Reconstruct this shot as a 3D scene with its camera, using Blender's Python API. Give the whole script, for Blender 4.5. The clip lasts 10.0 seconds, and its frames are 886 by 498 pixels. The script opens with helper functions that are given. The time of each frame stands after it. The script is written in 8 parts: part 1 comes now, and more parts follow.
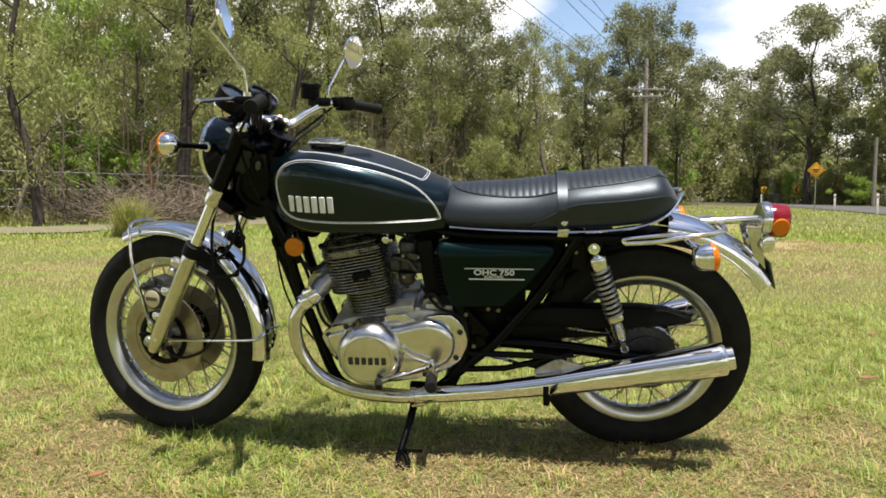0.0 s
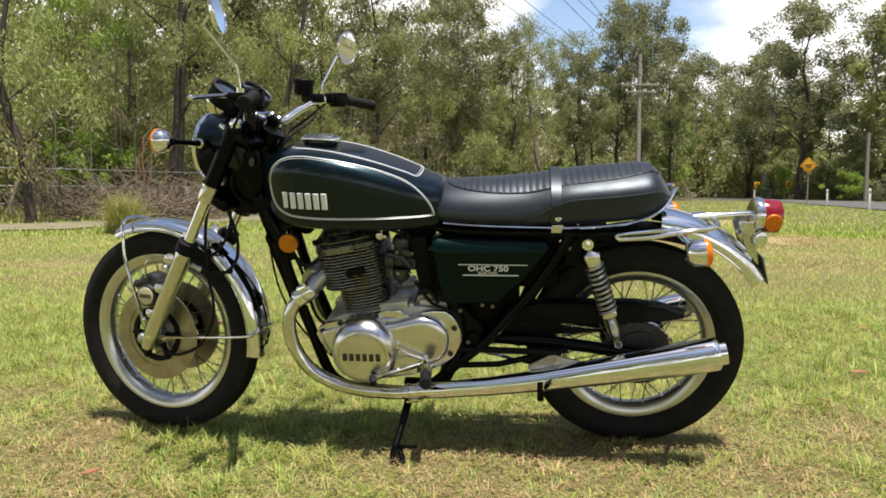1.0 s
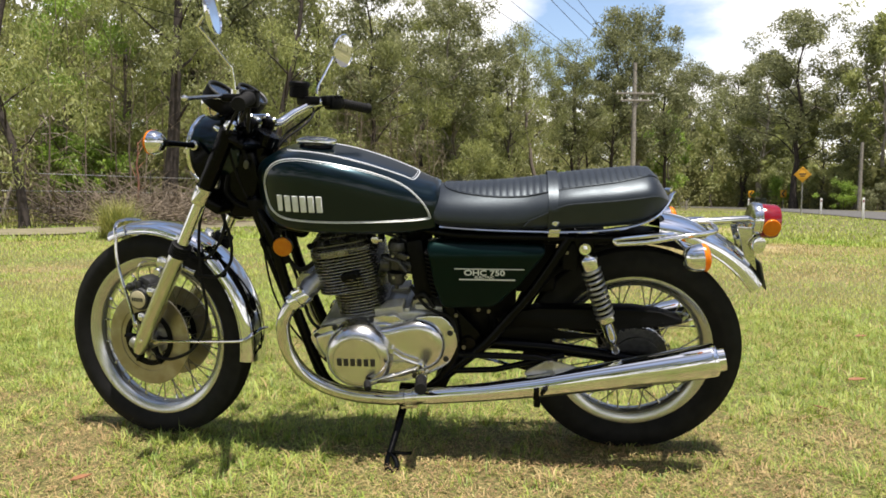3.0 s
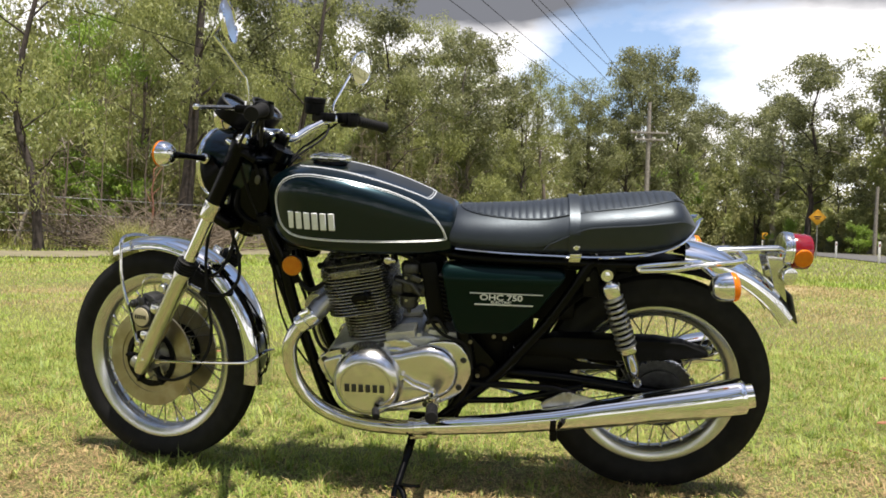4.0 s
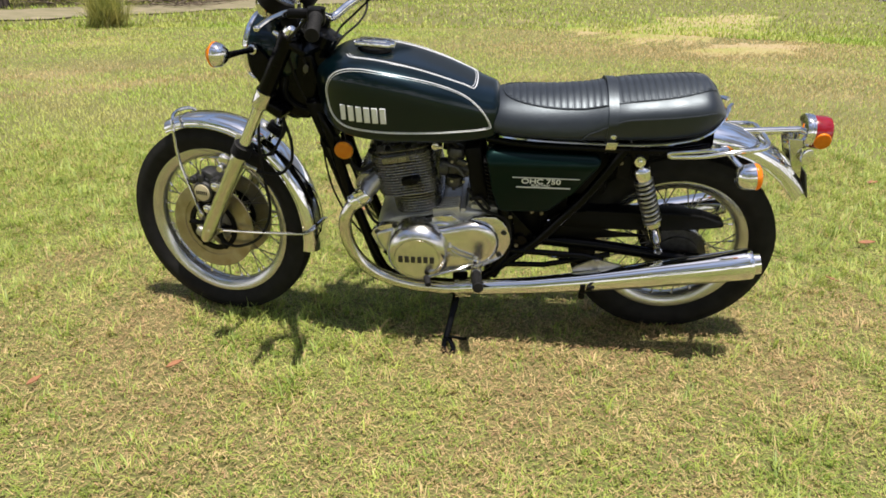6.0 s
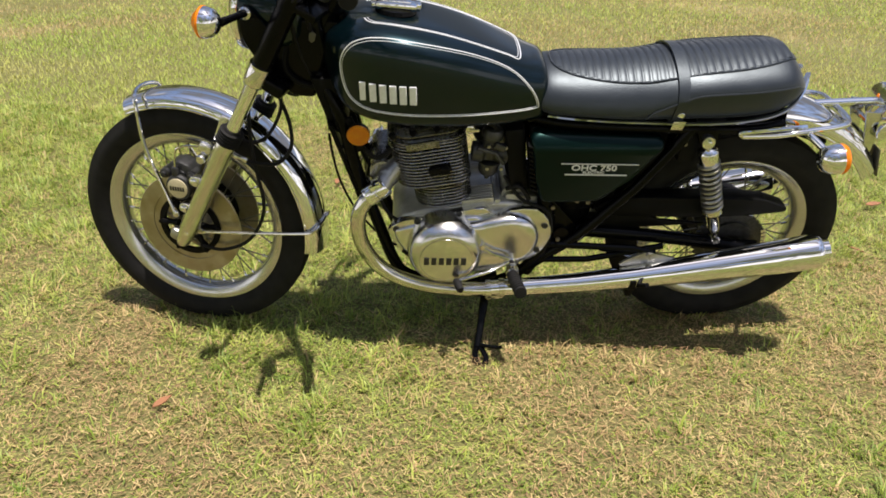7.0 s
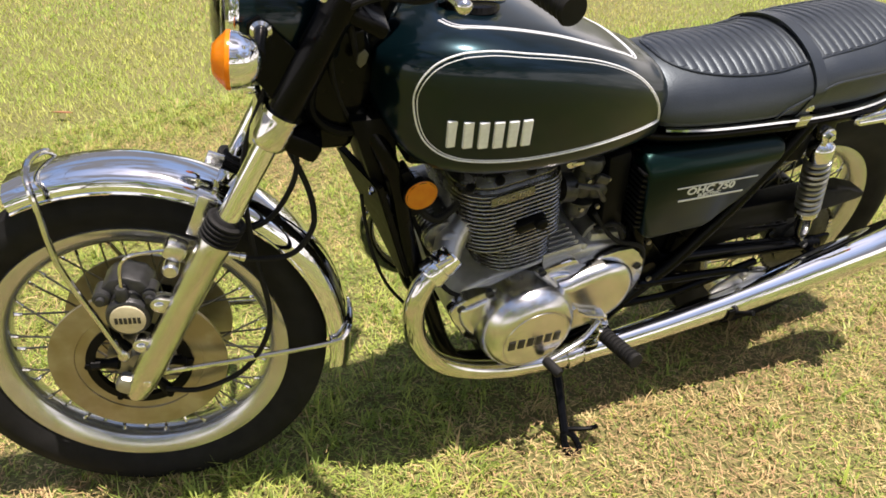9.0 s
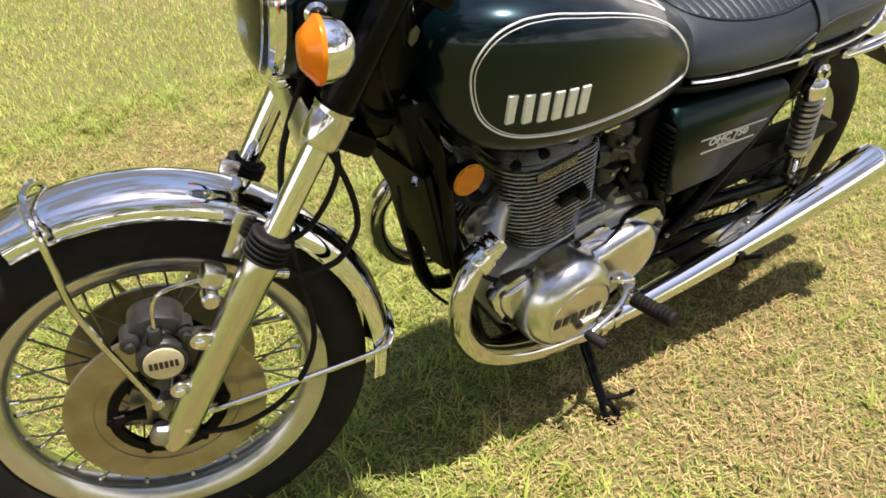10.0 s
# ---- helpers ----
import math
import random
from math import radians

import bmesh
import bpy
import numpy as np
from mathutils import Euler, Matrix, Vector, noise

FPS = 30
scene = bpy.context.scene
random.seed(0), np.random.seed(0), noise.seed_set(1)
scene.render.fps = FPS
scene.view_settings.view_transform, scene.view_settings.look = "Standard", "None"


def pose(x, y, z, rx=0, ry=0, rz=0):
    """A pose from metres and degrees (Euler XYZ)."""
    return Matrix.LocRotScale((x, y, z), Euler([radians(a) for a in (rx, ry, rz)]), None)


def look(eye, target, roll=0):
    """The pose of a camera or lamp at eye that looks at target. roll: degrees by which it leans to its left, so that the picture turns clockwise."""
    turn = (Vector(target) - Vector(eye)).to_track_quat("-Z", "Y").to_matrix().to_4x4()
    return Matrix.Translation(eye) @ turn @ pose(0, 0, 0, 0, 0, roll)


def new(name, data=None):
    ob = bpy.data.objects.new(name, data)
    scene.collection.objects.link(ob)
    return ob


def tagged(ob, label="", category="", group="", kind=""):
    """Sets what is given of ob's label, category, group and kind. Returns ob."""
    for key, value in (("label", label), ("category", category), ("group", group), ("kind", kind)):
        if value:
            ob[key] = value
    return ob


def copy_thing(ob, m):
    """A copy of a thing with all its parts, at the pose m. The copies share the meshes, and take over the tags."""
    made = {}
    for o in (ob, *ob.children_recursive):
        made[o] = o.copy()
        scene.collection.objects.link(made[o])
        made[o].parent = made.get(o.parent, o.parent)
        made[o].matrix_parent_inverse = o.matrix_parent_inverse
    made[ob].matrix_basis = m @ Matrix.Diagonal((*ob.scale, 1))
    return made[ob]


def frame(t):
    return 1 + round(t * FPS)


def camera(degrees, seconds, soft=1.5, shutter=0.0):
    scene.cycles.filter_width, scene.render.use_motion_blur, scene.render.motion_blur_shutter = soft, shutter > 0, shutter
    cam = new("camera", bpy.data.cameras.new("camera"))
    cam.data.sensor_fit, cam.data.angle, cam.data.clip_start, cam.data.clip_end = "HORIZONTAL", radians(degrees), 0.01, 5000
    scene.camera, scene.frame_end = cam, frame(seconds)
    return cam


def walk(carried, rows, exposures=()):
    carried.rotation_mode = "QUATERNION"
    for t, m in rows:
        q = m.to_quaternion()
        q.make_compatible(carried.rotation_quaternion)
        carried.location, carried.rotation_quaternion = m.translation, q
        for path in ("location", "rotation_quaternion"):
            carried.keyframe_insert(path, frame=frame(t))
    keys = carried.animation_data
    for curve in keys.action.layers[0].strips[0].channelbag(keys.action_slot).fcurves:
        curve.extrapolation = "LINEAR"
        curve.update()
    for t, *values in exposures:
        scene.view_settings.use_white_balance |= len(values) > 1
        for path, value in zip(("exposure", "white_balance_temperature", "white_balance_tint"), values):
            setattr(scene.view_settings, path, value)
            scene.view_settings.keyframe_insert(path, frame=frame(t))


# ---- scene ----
cam = camera(61.4, 10.0, soft=1.7)
EXPOSURES = [(0.0, 0.69, 6650, 12), (5.5, 0.78, 6680, 13), (7.0, 0.69, 6790, 15), (8.5, 0.98, 6930, 18), (9.0, 1.05, 6950, 18), (9.5, 1.08, 6960, 18), (10.0, 1.07, 6970, 18)]
PATH = [
    (0, (-0.001, 0.056, 0.793), (-0.005, 2.051, 0.65), 0.2),
    (0.5, (-0.001, 0.054, 0.793), (0.005, 2.049, 0.643), 0.2),
    (1, (-0.001, 0.055, 0.794), (0.011, 2.049, 0.64), 0.1),
    (1.5, (-0.003, 0.051, 0.794), (0.021, 2.045, 0.643), 0.2),
    (2, (-0.003, 0.053, 0.794), (0.027, 2.046, 0.636), 0.2),
    (2.5, (-0.002, 0.053, 0.796), (0.031, 2.045, 0.63), 0.1),
    (4, (-0.015, 0.156, 0.745), (-0.021, 2.155, 0.702), 1.8),
    (4.5, (-0.023, 0.167, 0.8), (-0.031, 2.16, 0.641), 2.3),
    (5, (-0.049, 0.101, 0.942), (-0.049, 2.072, 0.602), 2.1),
    (5.5, (-0.13, 0.027, 1.104), (-0.061, 1.921, 0.465), 2.0),
    (5.7, (-0.156, 0.018, 1.14), (-0.138, 1.901, 0.465), 0.8),
    (6.8, (-0.423, 0.374, 1.186), (-0.18, 2.175, 0.351), 2.4),
    (7, (-0.502, 0.462, 1.185), (-0.227, 2.248, 0.327), 1.9),
    (7.5, (-0.642, 0.665, 1.172), (-0.149, 2.396, 0.299), 0.0),
    (8, (-0.748, 0.853, 1.145), (-0.156, 2.548, 0.264), 0.3),
    (8.5, (-0.83, 1.08, 1.149), (-0.175, 2.729, 0.228), 1.0),
    (9, (-0.963, 1.262, 1.152), (-0.107, 2.796, 0.196), 1.3),
    (9.5, (-1.093, 1.374, 1.134), (-0.135, 2.811, 0.126), -1.8),
    (10, (-1.132, 1.49, 1.129), (-0.045, 2.825, 0.11), -1.5),
]
walk(cam, [(t, look(eye, target, roll)) for t, eye, target, roll in PATH], exposures=EXPOSURES)

# ---- light ----
SUN_UP, SUN_TURN = radians(77), radians(148)
world = bpy.data.worlds.new("sky")
scene.world = world
world.use_nodes = True


def build_sky():
    nt = world.node_tree
    nt.nodes.clear()
    n, l = nt.nodes.new, nt.links.new
    out, bg = n("ShaderNodeOutputWorld"), n("ShaderNodeBackground")
    sky = n("ShaderNodeTexSky")
    sky.sky_type, sky.sun_disc, sky.sun_elevation, sky.sun_rotation = "NISHITA", False, SUN_UP, SUN_TURN
    tc, mp = n("ShaderNodeTexCoord"), n("ShaderNodeMapping")
    mp.inputs["Scale"].default_value = (1.0, 1.0, 2.6)
    mp.inputs["Location"].default_value = (0.35, 0.1, 0.0)
    cloud, soft = n("ShaderNodeTexNoise"), n("ShaderNodeTexNoise")
    cloud.inputs["Scale"].default_value, cloud.inputs["Detail"].default_value, cloud.inputs["Roughness"].default_value = 2.1, 9.0, 0.55
    soft.inputs["Scale"].default_value, soft.inputs["Detail"].default_value = 1.75, 4.0
    cover, shade = n("ShaderNodeValToRGB"), n("ShaderNodeValToRGB")
    cover.color_ramp.elements[0].position, cover.color_ramp.elements[1].position = 0.30, 0.42
    shade.color_ramp.elements[0].position, shade.color_ramp.elements[1].position = 0.58, 0.82
    shade.color_ramp.elements[0].color, shade.color_ramp.elements[1].color = (1.15, 1.22, 1.38, 1), (6.8, 6.8, 6.9, 1)
    # low clouds are bright, high ones grey underneath; one gap of blue over the wood
    xyz, low, tone = n("ShaderNodeSeparateXYZ"), n("ShaderNodeMapRange"), n("ShaderNodeMix")
    low.inputs["From Min"].default_value, low.inputs["From Max"].default_value = 0.318, 0.345
    tone.data_type = "RGBA"
    tone.inputs["A"].default_value = (7.4, 7.4, 7.5, 1)
    gap, wob, ragged, hole, keepc = n("ShaderNodeVectorMath"), n("ShaderNodeMath"), n("ShaderNodeMath"), n("ShaderNodeMapRange"), n("ShaderNodeMath")
    gap.operation = "DISTANCE"
    gap.inputs[1].default_value = (0.185, 0.960, 0.205)
    wob.operation, wob.inputs[1].default_value = "MULTIPLY", 0.42
    ragged.operation = "ADD"
    hole.inputs["From Min"].default_value, hole.inputs["From Max"].default_value = 0.255, 0.325
    keepc.operation = "MULTIPLY"
    mix = n("ShaderNodeMix")
    mix.data_type = "RGBA"
    l(tc.outputs["Generated"], mp.inputs["Vector"])
    l(tc.outputs["Generated"], xyz.inputs["Vector"])
    l(tc.outputs["Generated"], gap.inputs[0])
    l(mp.outputs["Vector"], cloud.inputs["Vector"])
    l(mp.outputs["Vector"], soft.inputs["Vector"])
    high, thin_out = n("ShaderNodeMapRange"), n("ShaderNodeMath")
    high.inputs["From Min"].default_value, high.inputs["From Max"].default_value = 0.36, 0.62
    high.inputs["To Max"].default_value = 0.16
    thin_out.operation = "SUBTRACT"
    l(xyz.outputs["Z"], high.inputs["Value"])
    l(cloud.outputs["Fac"], thin_out.inputs[0])
    l(high.outputs["Result"], thin_out.inputs[1])
    l(thin_out.outputs["Value"], cover.inputs["Fac"])
    l(soft.outputs["Fac"], shade.inputs["Fac"])
    rag, edge = n("ShaderNodeMath"), n("ShaderNodeMath")
    rag.operation, rag.inputs[1].default_value = "MULTIPLY", 0.13
    edge.operation = "ADD"
    l(cloud.outputs["Fac"], rag.inputs[0])
    l(rag.outputs["Value"], edge.inputs[0])
    l(xyz.outputs["Z"], edge.inputs[1])
    l(edge.outputs["Value"], low.inputs["Value"])
    l(low.outputs["Result"], tone.inputs["Factor"])
    l(shade.outputs["Color"], tone.inputs["B"])
    l(cloud.outputs["Fac"], wob.inputs[0])
    l(gap.outputs["Value"], ragged.inputs[0])
    l(wob.outputs["Value"], ragged.inputs[1])
    l(ragged.outputs["Value"], hole.inputs["Value"])
    l(hole.outputs["Result"], keepc.inputs[0])
    l(cover.outputs["Color"], keepc.inputs[1])
    l(keepc.outputs["Value"], mix.inputs["Factor"])
    l(sky.outputs["Color"], mix.inputs["A"])
    l(tone.outputs["Result"], mix.inputs["B"])
    l(mix.outputs["Result"], bg.inputs["Color"])
    bg.inputs["Strength"].default_value = 0.12
    l(bg.outputs["Background"], out.inputs["Surface"])


build_sky()
sun = new("sun", bpy.data.lights.new("sun", "SUN"))
sun.data.energy, sun.data.angle, sun.data.color = 4.6, radians(0.55), (1.0, 0.95, 0.86)
sun.matrix_world = look((3.6, -5.8, 30.0), (0, 0, 0))


# ---- materials ----
def material(name, base, rough=0.5, metal=0.0, coat=0.0, vary=0.0, scale=30.0, bump=0.0, bump_scale=200.0, base2=None,
             rough_vary=0.0, spec=0.5, transmission=0.0, islands=0.0, thin=0.0, patches=None):
    """A Principled surface with noise in its colour, its roughness and its relief. patches: (scale, low, high, colour)."""
    m = bpy.data.materials.new(name)
    m.use_nodes = True
    nt = m.node_tree
    p = nt.nodes["Principled BSDF"]
    p.inputs["Roughness"].default_value, p.inputs["Metallic"].default_value = rough, metal
    p.inputs["Coat Weight"].default_value, p.inputs["Coat Roughness"].default_value = coat, 0.04
    p.inputs["Specular IOR Level"].default_value = spec
    p.inputs["Transmission Weight"].default_value = transmission
    n, l = nt.nodes.new, nt.links.new
    geo, tc = n("ShaderNodeNewGeometry"), n("ShaderNodeTexCoord")
    second = base2 or tuple(c * (1 - vary) for c in base)
    noise_a = n("ShaderNodeTexNoise")
    noise_a.inputs["Scale"].default_value, noise_a.inputs["Detail"].default_value = scale, 6.0
    l(geo.outputs["Position"], noise_a.inputs["Vector"])
    fac = noise_a.outputs["Fac"]
    ramp = n("ShaderNodeValToRGB")
    ramp.color_ramp.elements[0].position, ramp.color_ramp.elements[1].position = 0.32, 0.68
    ramp.color_ramp.elements[0].color, ramp.color_ramp.elements[1].color = (*second, 1), (*base, 1)
    l(fac, ramp.inputs["Fac"])
    colour = ramp.outputs["Color"]
    if patches:
        size, low, high, tone = patches
        big, edge, mixp = n("ShaderNodeTexNoise"), n("ShaderNodeMapRange"), n("ShaderNodeMix")
        big.inputs["Scale"].default_value, big.inputs["Detail"].default_value = size, 5.0
        l(geo.outputs["Position"], big.inputs["Vector"])
        edge.inputs["From Min"].default_value, edge.inputs["From Max"].default_value = low, high
        l(big.outputs["Fac"], edge.inputs["Value"])
        mixp.data_type = "RGBA"
        mixp.inputs["B"].default_value = (*tone, 1)
        l(edge.outputs["Result"], mixp.inputs["Factor"])
        l(colour, mixp.inputs["A"])
        colour = mixp.outputs["Result"]
    if islands:
        hsv, mr = n("ShaderNodeHueSaturation"), n("ShaderNodeMapRange")
        mr.inputs["To Min"].default_value, mr.inputs["To Max"].default_value = 1 - islands, 1 + islands
        l(geo.outputs["Random Per Island"], mr.inputs["Value"])
        l(mr.outputs["Result"], hsv.inputs["Value"])
        mh = n("ShaderNodeMapRange")
        mh.inputs["To Min"].default_value, mh.inputs["To Max"].default_value = 0.5 + 0.05 * islands, 0.5 - 0.05 * islands
        l(geo.outputs["Random Per Island"], mh.inputs["Value"])
        l(mh.outputs["Result"], hsv.inputs["Hue"])
        l(colour, hsv.inputs["Color"])
        colour = hsv.outputs["Color"]
    l(colour, p.inputs["Base Color"])
    if rough_vary:
        mr = n("ShaderNodeMapRange")
        mr.inputs["To Min"].default_value, mr.inputs["To Max"].default_value = max(0.0, rough - rough_vary), rough + rough_vary
        nb = n("ShaderNodeTexNoise")
        nb.inputs["Scale"].default_value, nb.inputs["Detail"].default_value = scale * 0.6, 8.0
        l(tc.outputs["Object"], nb.inputs["Vector"])
        l(nb.outputs["Fac"], mr.inputs["Value"])
        l(mr.outputs["Result"], p.inputs["Roughness"])
    if bump:
        nb, b = n("ShaderNodeTexNoise"), n("ShaderNodeBump")
        nb.inputs["Scale"].default_value, nb.inputs["Detail"].default_value = bump_scale, 4.0
        b.inputs["Strength"].default_value, b.inputs["Distance"].default_value = bump, 0.002 if bump_scale > 40 else 0.02
        l(tc.outputs["Object"], nb.inputs["Vector"])
        l(nb.outputs["Fac"], b.inputs["Height"])
        l(b.outputs["Normal"], p.inputs["Normal"])
    if thin:
        tr, mx = n("ShaderNodeBsdfTranslucent"), n("ShaderNodeMixShader")
        l(colour, tr.inputs["Color"])
        mx.inputs["Fac"].default_value = thin
        l(p.outputs["BSDF"], mx.inputs[1])
        l(tr.outputs["BSDF"], mx.inputs[2])
        l(mx.outputs["Shader"], nt.nodes["Material Output"].inputs["Surface"])
    return m


PAINT = material("green_paint", (0.0026, 0.0130, 0.0185), 0.28, 0.70, 0.58, base2=(0.0019, 0.0092, 0.0130), scale=900, spec=0.10)
PAINT.node_tree.nodes["Principled BSDF"].inputs["Coat Roughness"].default_value = 0.11
PAINT_COVER = material("green_panel_paint", (0.0015, 0.0125, 0.0118), 0.36, 0.70, 0.12, base2=(0.0012, 0.0095, 0.0092), scale=700, spec=0.15)
CHROME = material("chrome", (0.80, 0.81, 0.82), 0.05, 1.0, vary=0.05, scale=15, rough_vary=0.03)
CHROME_OLD = material("worn_chrome", (0.70, 0.69, 0.66), 0.09, 1.0, vary=0.20, scale=45, rough_vary=0.06)
ALLOY = material("satin_alloy", (0.64, 0.63, 0.58), 0.21, 1.0, vary=0.10, scale=35, rough_vary=0.06, bump=0.02, bump_scale=500)
RIM = material("rim_alloy", (0.55, 0.56, 0.555), 0.24, 0.93, vary=0.12, scale=18, rough_vary=0.06)
POLISHED = material("polished_alloy", (0.70, 0.70, 0.70), 0.22, 1.0, vary=0.16, scale=35, rough_vary=0.06, bump=0.02, bump_scale=300)
CAST = material("cast_alloy", (0.40, 0.40, 0.385), 0.36, 0.9, vary=0.25, scale=50, rough_vary=0.08, bump=0.10, bump_scale=600)
HEAD_CAST = material("dark_head_alloy", (0.21, 0.21, 0.208), 0.26, 0.9, vary=0.35, scale=60, rough_vary=0.08, bump=0.12, bump_scale=600)
CASE_ALLOY = material("bright_case_alloy", (0.56, 0.56, 0.545), 0.46, 0.75, vary=0.20, scale=45, rough_vary=0.08, bump=0.10, bump_scale=600)
FINS = material("dark_cast_fins", (0.44, 0.435, 0.425), 0.25, 0.88, vary=0.40, scale=80, rough_vary=0.10, bump=0.12, bump_scale=500)
DARK_CAST = material("dark_cast_metal", (0.075, 0.077, 0.080), 0.42, 0.7, vary=0.45, scale=70, rough_vary=0.1, bump=0.2, bump_scale=600)
CALIPER = material("grey_cast_caliper", (0.048, 0.050, 0.054), 0.42, 0.55, vary=0.35, scale=70, rough_vary=0.1, bump=0.2, bump_scale=600)
DISC = material("brake_steel", (0.40, 0.375, 0.31), 0.34, 0.92, base2=(0.30, 0.265, 0.20), scale=22, rough_vary=0.1, bump=0.05, bump_scale=400,
                patches=(16, 0.50, 0.66, (0.29, 0.255, 0.18)))
BLACK = material("black_enamel", (0.0022, 0.0024, 0.0030), 0.24, 0.0, 0.06, vary=0.4, scale=90, rough_vary=0.1, spec=0.08)
SATIN_BLACK = material("satin_black", (0.0030, 0.0032, 0.0038), 0.50, vary=0.4, scale=120, rough_vary=0.12, bump=0.08, bump_scale=400, spec=0.10)
RUBBER = material("rubber", (0.0072, 0.0074, 0.0080), 0.70, base2=(0.0125, 0.0125, 0.0130), scale=28, rough_vary=0.12, bump=0.2, bump_scale=350, spec=0.16)
VINYL = material("seat_vinyl", (0.0100, 0.0122, 0.0165), 0.40, base2=(0.0130, 0.0155, 0.0205), scale=40, rough_vary=0.07, bump=0.20, bump_scale=320, spec=0.58)
# blue tints and sheen put the sky's gloss into the black vinyl
VINYL.node_tree.nodes["Principled BSDF"].inputs["Specular Tint"].default_value = (0.74, 0.88, 1.0, 1)
VINYL.node_tree.nodes["Principled BSDF"].inputs["Sheen Weight"].default_value = 0.18
VINYL.node_tree.nodes["Principled BSDF"].inputs["Sheen Roughness"].default_value = 0.35
VINYL.node_tree.nodes["Principled BSDF"].inputs["Sheen Tint"].default_value = (0.80, 0.88, 1.0, 1)
AMBER = material("amber_lens", (0.98, 0.35, 0.012), 0.14, coat=0.6, base2=(0.92, 0.27, 0.008), scale=60, bump=0.3, bump_scale=180, thin=0.45)
RED = material("red_lens", (0.26, 0.004, 0.012), 0.12, coat=0.6, base2=(0.19, 0.003, 0.009), scale=50, bump=0.12, bump_scale=240, thin=0.12)
SILVER = material("silver_line", (0.74, 0.77, 0.82), 0.32, 0.15, vary=0.12, scale=160)
CREAM = material("cream_badge", (0.58, 0.52, 0.36), 0.35, 0.2, vary=0.15, scale=90)
MIRROR = material("mirror_glass", (0.88, 0.90, 0.92), 0.015, 1.0)
GLASS = material("clear_glass", (0.95, 0.97, 0.97), 0.04, transmission=1.0)
# black dial painted grey to stand for the sky reflected in its glass
DIAL = material("dial_face_with_glare", (0.10, 0.105, 0.115), 0.3, vary=0.2, scale=200)
PLATE = material("dull_plate", (0.10, 0.10, 0.09), 0.45, 0.5, vary=0.2, scale=60)

BARK = material("grey_brown_bark", (0.20, 0.165, 0.135), 0.85, base2=(0.075, 0.060, 0.050), scale=5, bump=0.7, bump_scale=24)
PALE_BARK = material("pale_gum_bark", (0.42, 0.38, 0.33), 0.75, base2=(0.17, 0.14, 0.115), scale=2.2, bump=0.5, bump_scale=18)
DARK_BARK = material("dark_ironbark", (0.070, 0.055, 0.046), 0.9, base2=(0.030, 0.024, 0.021), scale=6, bump=0.9, bump_scale=22)
LEAF_GUM = material("gum_leaves", (0.329, 0.358, 0.134), 0.55, base2=(0.213, 0.235, 0.090), scale=0.5, islands=0.24, thin=0.45)
LEAF_OLIVE = material("olive_leaves", (0.396, 0.429, 0.149), 0.55, base2=(0.264, 0.292, 0.102), scale=0.5, islands=0.24, thin=0.45)
LEAF_BRIGHT = material("bright_leaves", (0.317, 0.455, 0.080), 0.5, base2=(0.215, 0.317, 0.061), scale=0.6, islands=0.24, thin=0.45)
LEAF_PALE = material("pale_shrub_leaves", (0.29, 0.31, 0.17), 0.6, base2=(0.19, 0.20, 0.10), scale=0.8, islands=0.36, thin=0.38)
LEAF_DEEP = material("deep_wood_leaves", (0.324, 0.326, 0.129), 0.6, base2=(0.218, 0.230, 0.092), scale=0.25, islands=0.28, thin=0.45)
LEAF_TALL = material("tall_gum_leaves", (0.268, 0.284, 0.133), 0.55, base2=(0.177, 0.195, 0.091), scale=0.4, islands=0.36, thin=0.42)
RED_BARK = material("reddish_dead_bark", (0.30, 0.135, 0.085), 0.85, base2=(0.17, 0.075, 0.05), scale=9, bump=0.5, bump_scale=30)
DEAD_WOOD = material("pale_dead_wood", (0.46, 0.41, 0.35), 0.85, base2=(0.27, 0.23, 0.19), scale=6, bump=0.4, bump_scale=30)
TWIG = material("dry_twigs", (0.24, 0.19, 0.14), 0.9, base2=(0.11, 0.088, 0.065), scale=3)
GRASS = material("green_grass_blades", (0.205, 0.305, 0.045), 0.52, base2=(0.400, 0.470, 0.112), scale=8, islands=0.34, thin=0.34)
BROWN = material("brown_thatch", (0.370, 0.250, 0.125), 0.8, base2=(0.240, 0.155, 0.078), scale=14, islands=0.35, thin=0.15)
STRAW = material("dry_grass_blades", (0.560, 0.450, 0.210), 0.65, base2=(0.370, 0.270, 0.115), scale=14, islands=0.30, thin=0.25)
GRASS_FAR = material("far_grass", (0.285, 0.420, 0.058), 0.6, base2=(0.400, 0.430, 0.105), scale=0.9, islands=0.28, thin=0.3,
                     patches=(0.40, 0.57, 0.74, (0.50, 0.41, 0.18)))
TUFT = material("tall_grass", (0.40, 0.38, 0.13), 0.6, base2=(0.25, 0.29, 0.07), scale=3, islands=0.4, thin=0.3)
LITTER = material("dry_leaf", (0.30, 0.13, 0.06), 0.7, base2=(0.22, 0.10, 0.05), scale=30)
SPOKE = material("dull_spoke_steel", (0.22, 0.21, 0.19), 0.4, 0.9, vary=0.4, scale=120)
SOIL = material("turf_soil", (0.166, 0.160, 0.050), 0.9, base2=(0.068, 0.066, 0.021), scale=110, bump=0.9, bump_scale=90,
                patches=(0.32, 0.56, 0.74, (0.24, 0.20, 0.095)))
SAND = material("bare_sandy_soil", (0.36, 0.275, 0.165), 0.9, base2=(0.27, 0.225, 0.105), scale=7, bump=0.6, bump_scale=50,
                patches=(0.9, 0.42, 0.60, (0.25, 0.25, 0.075)))
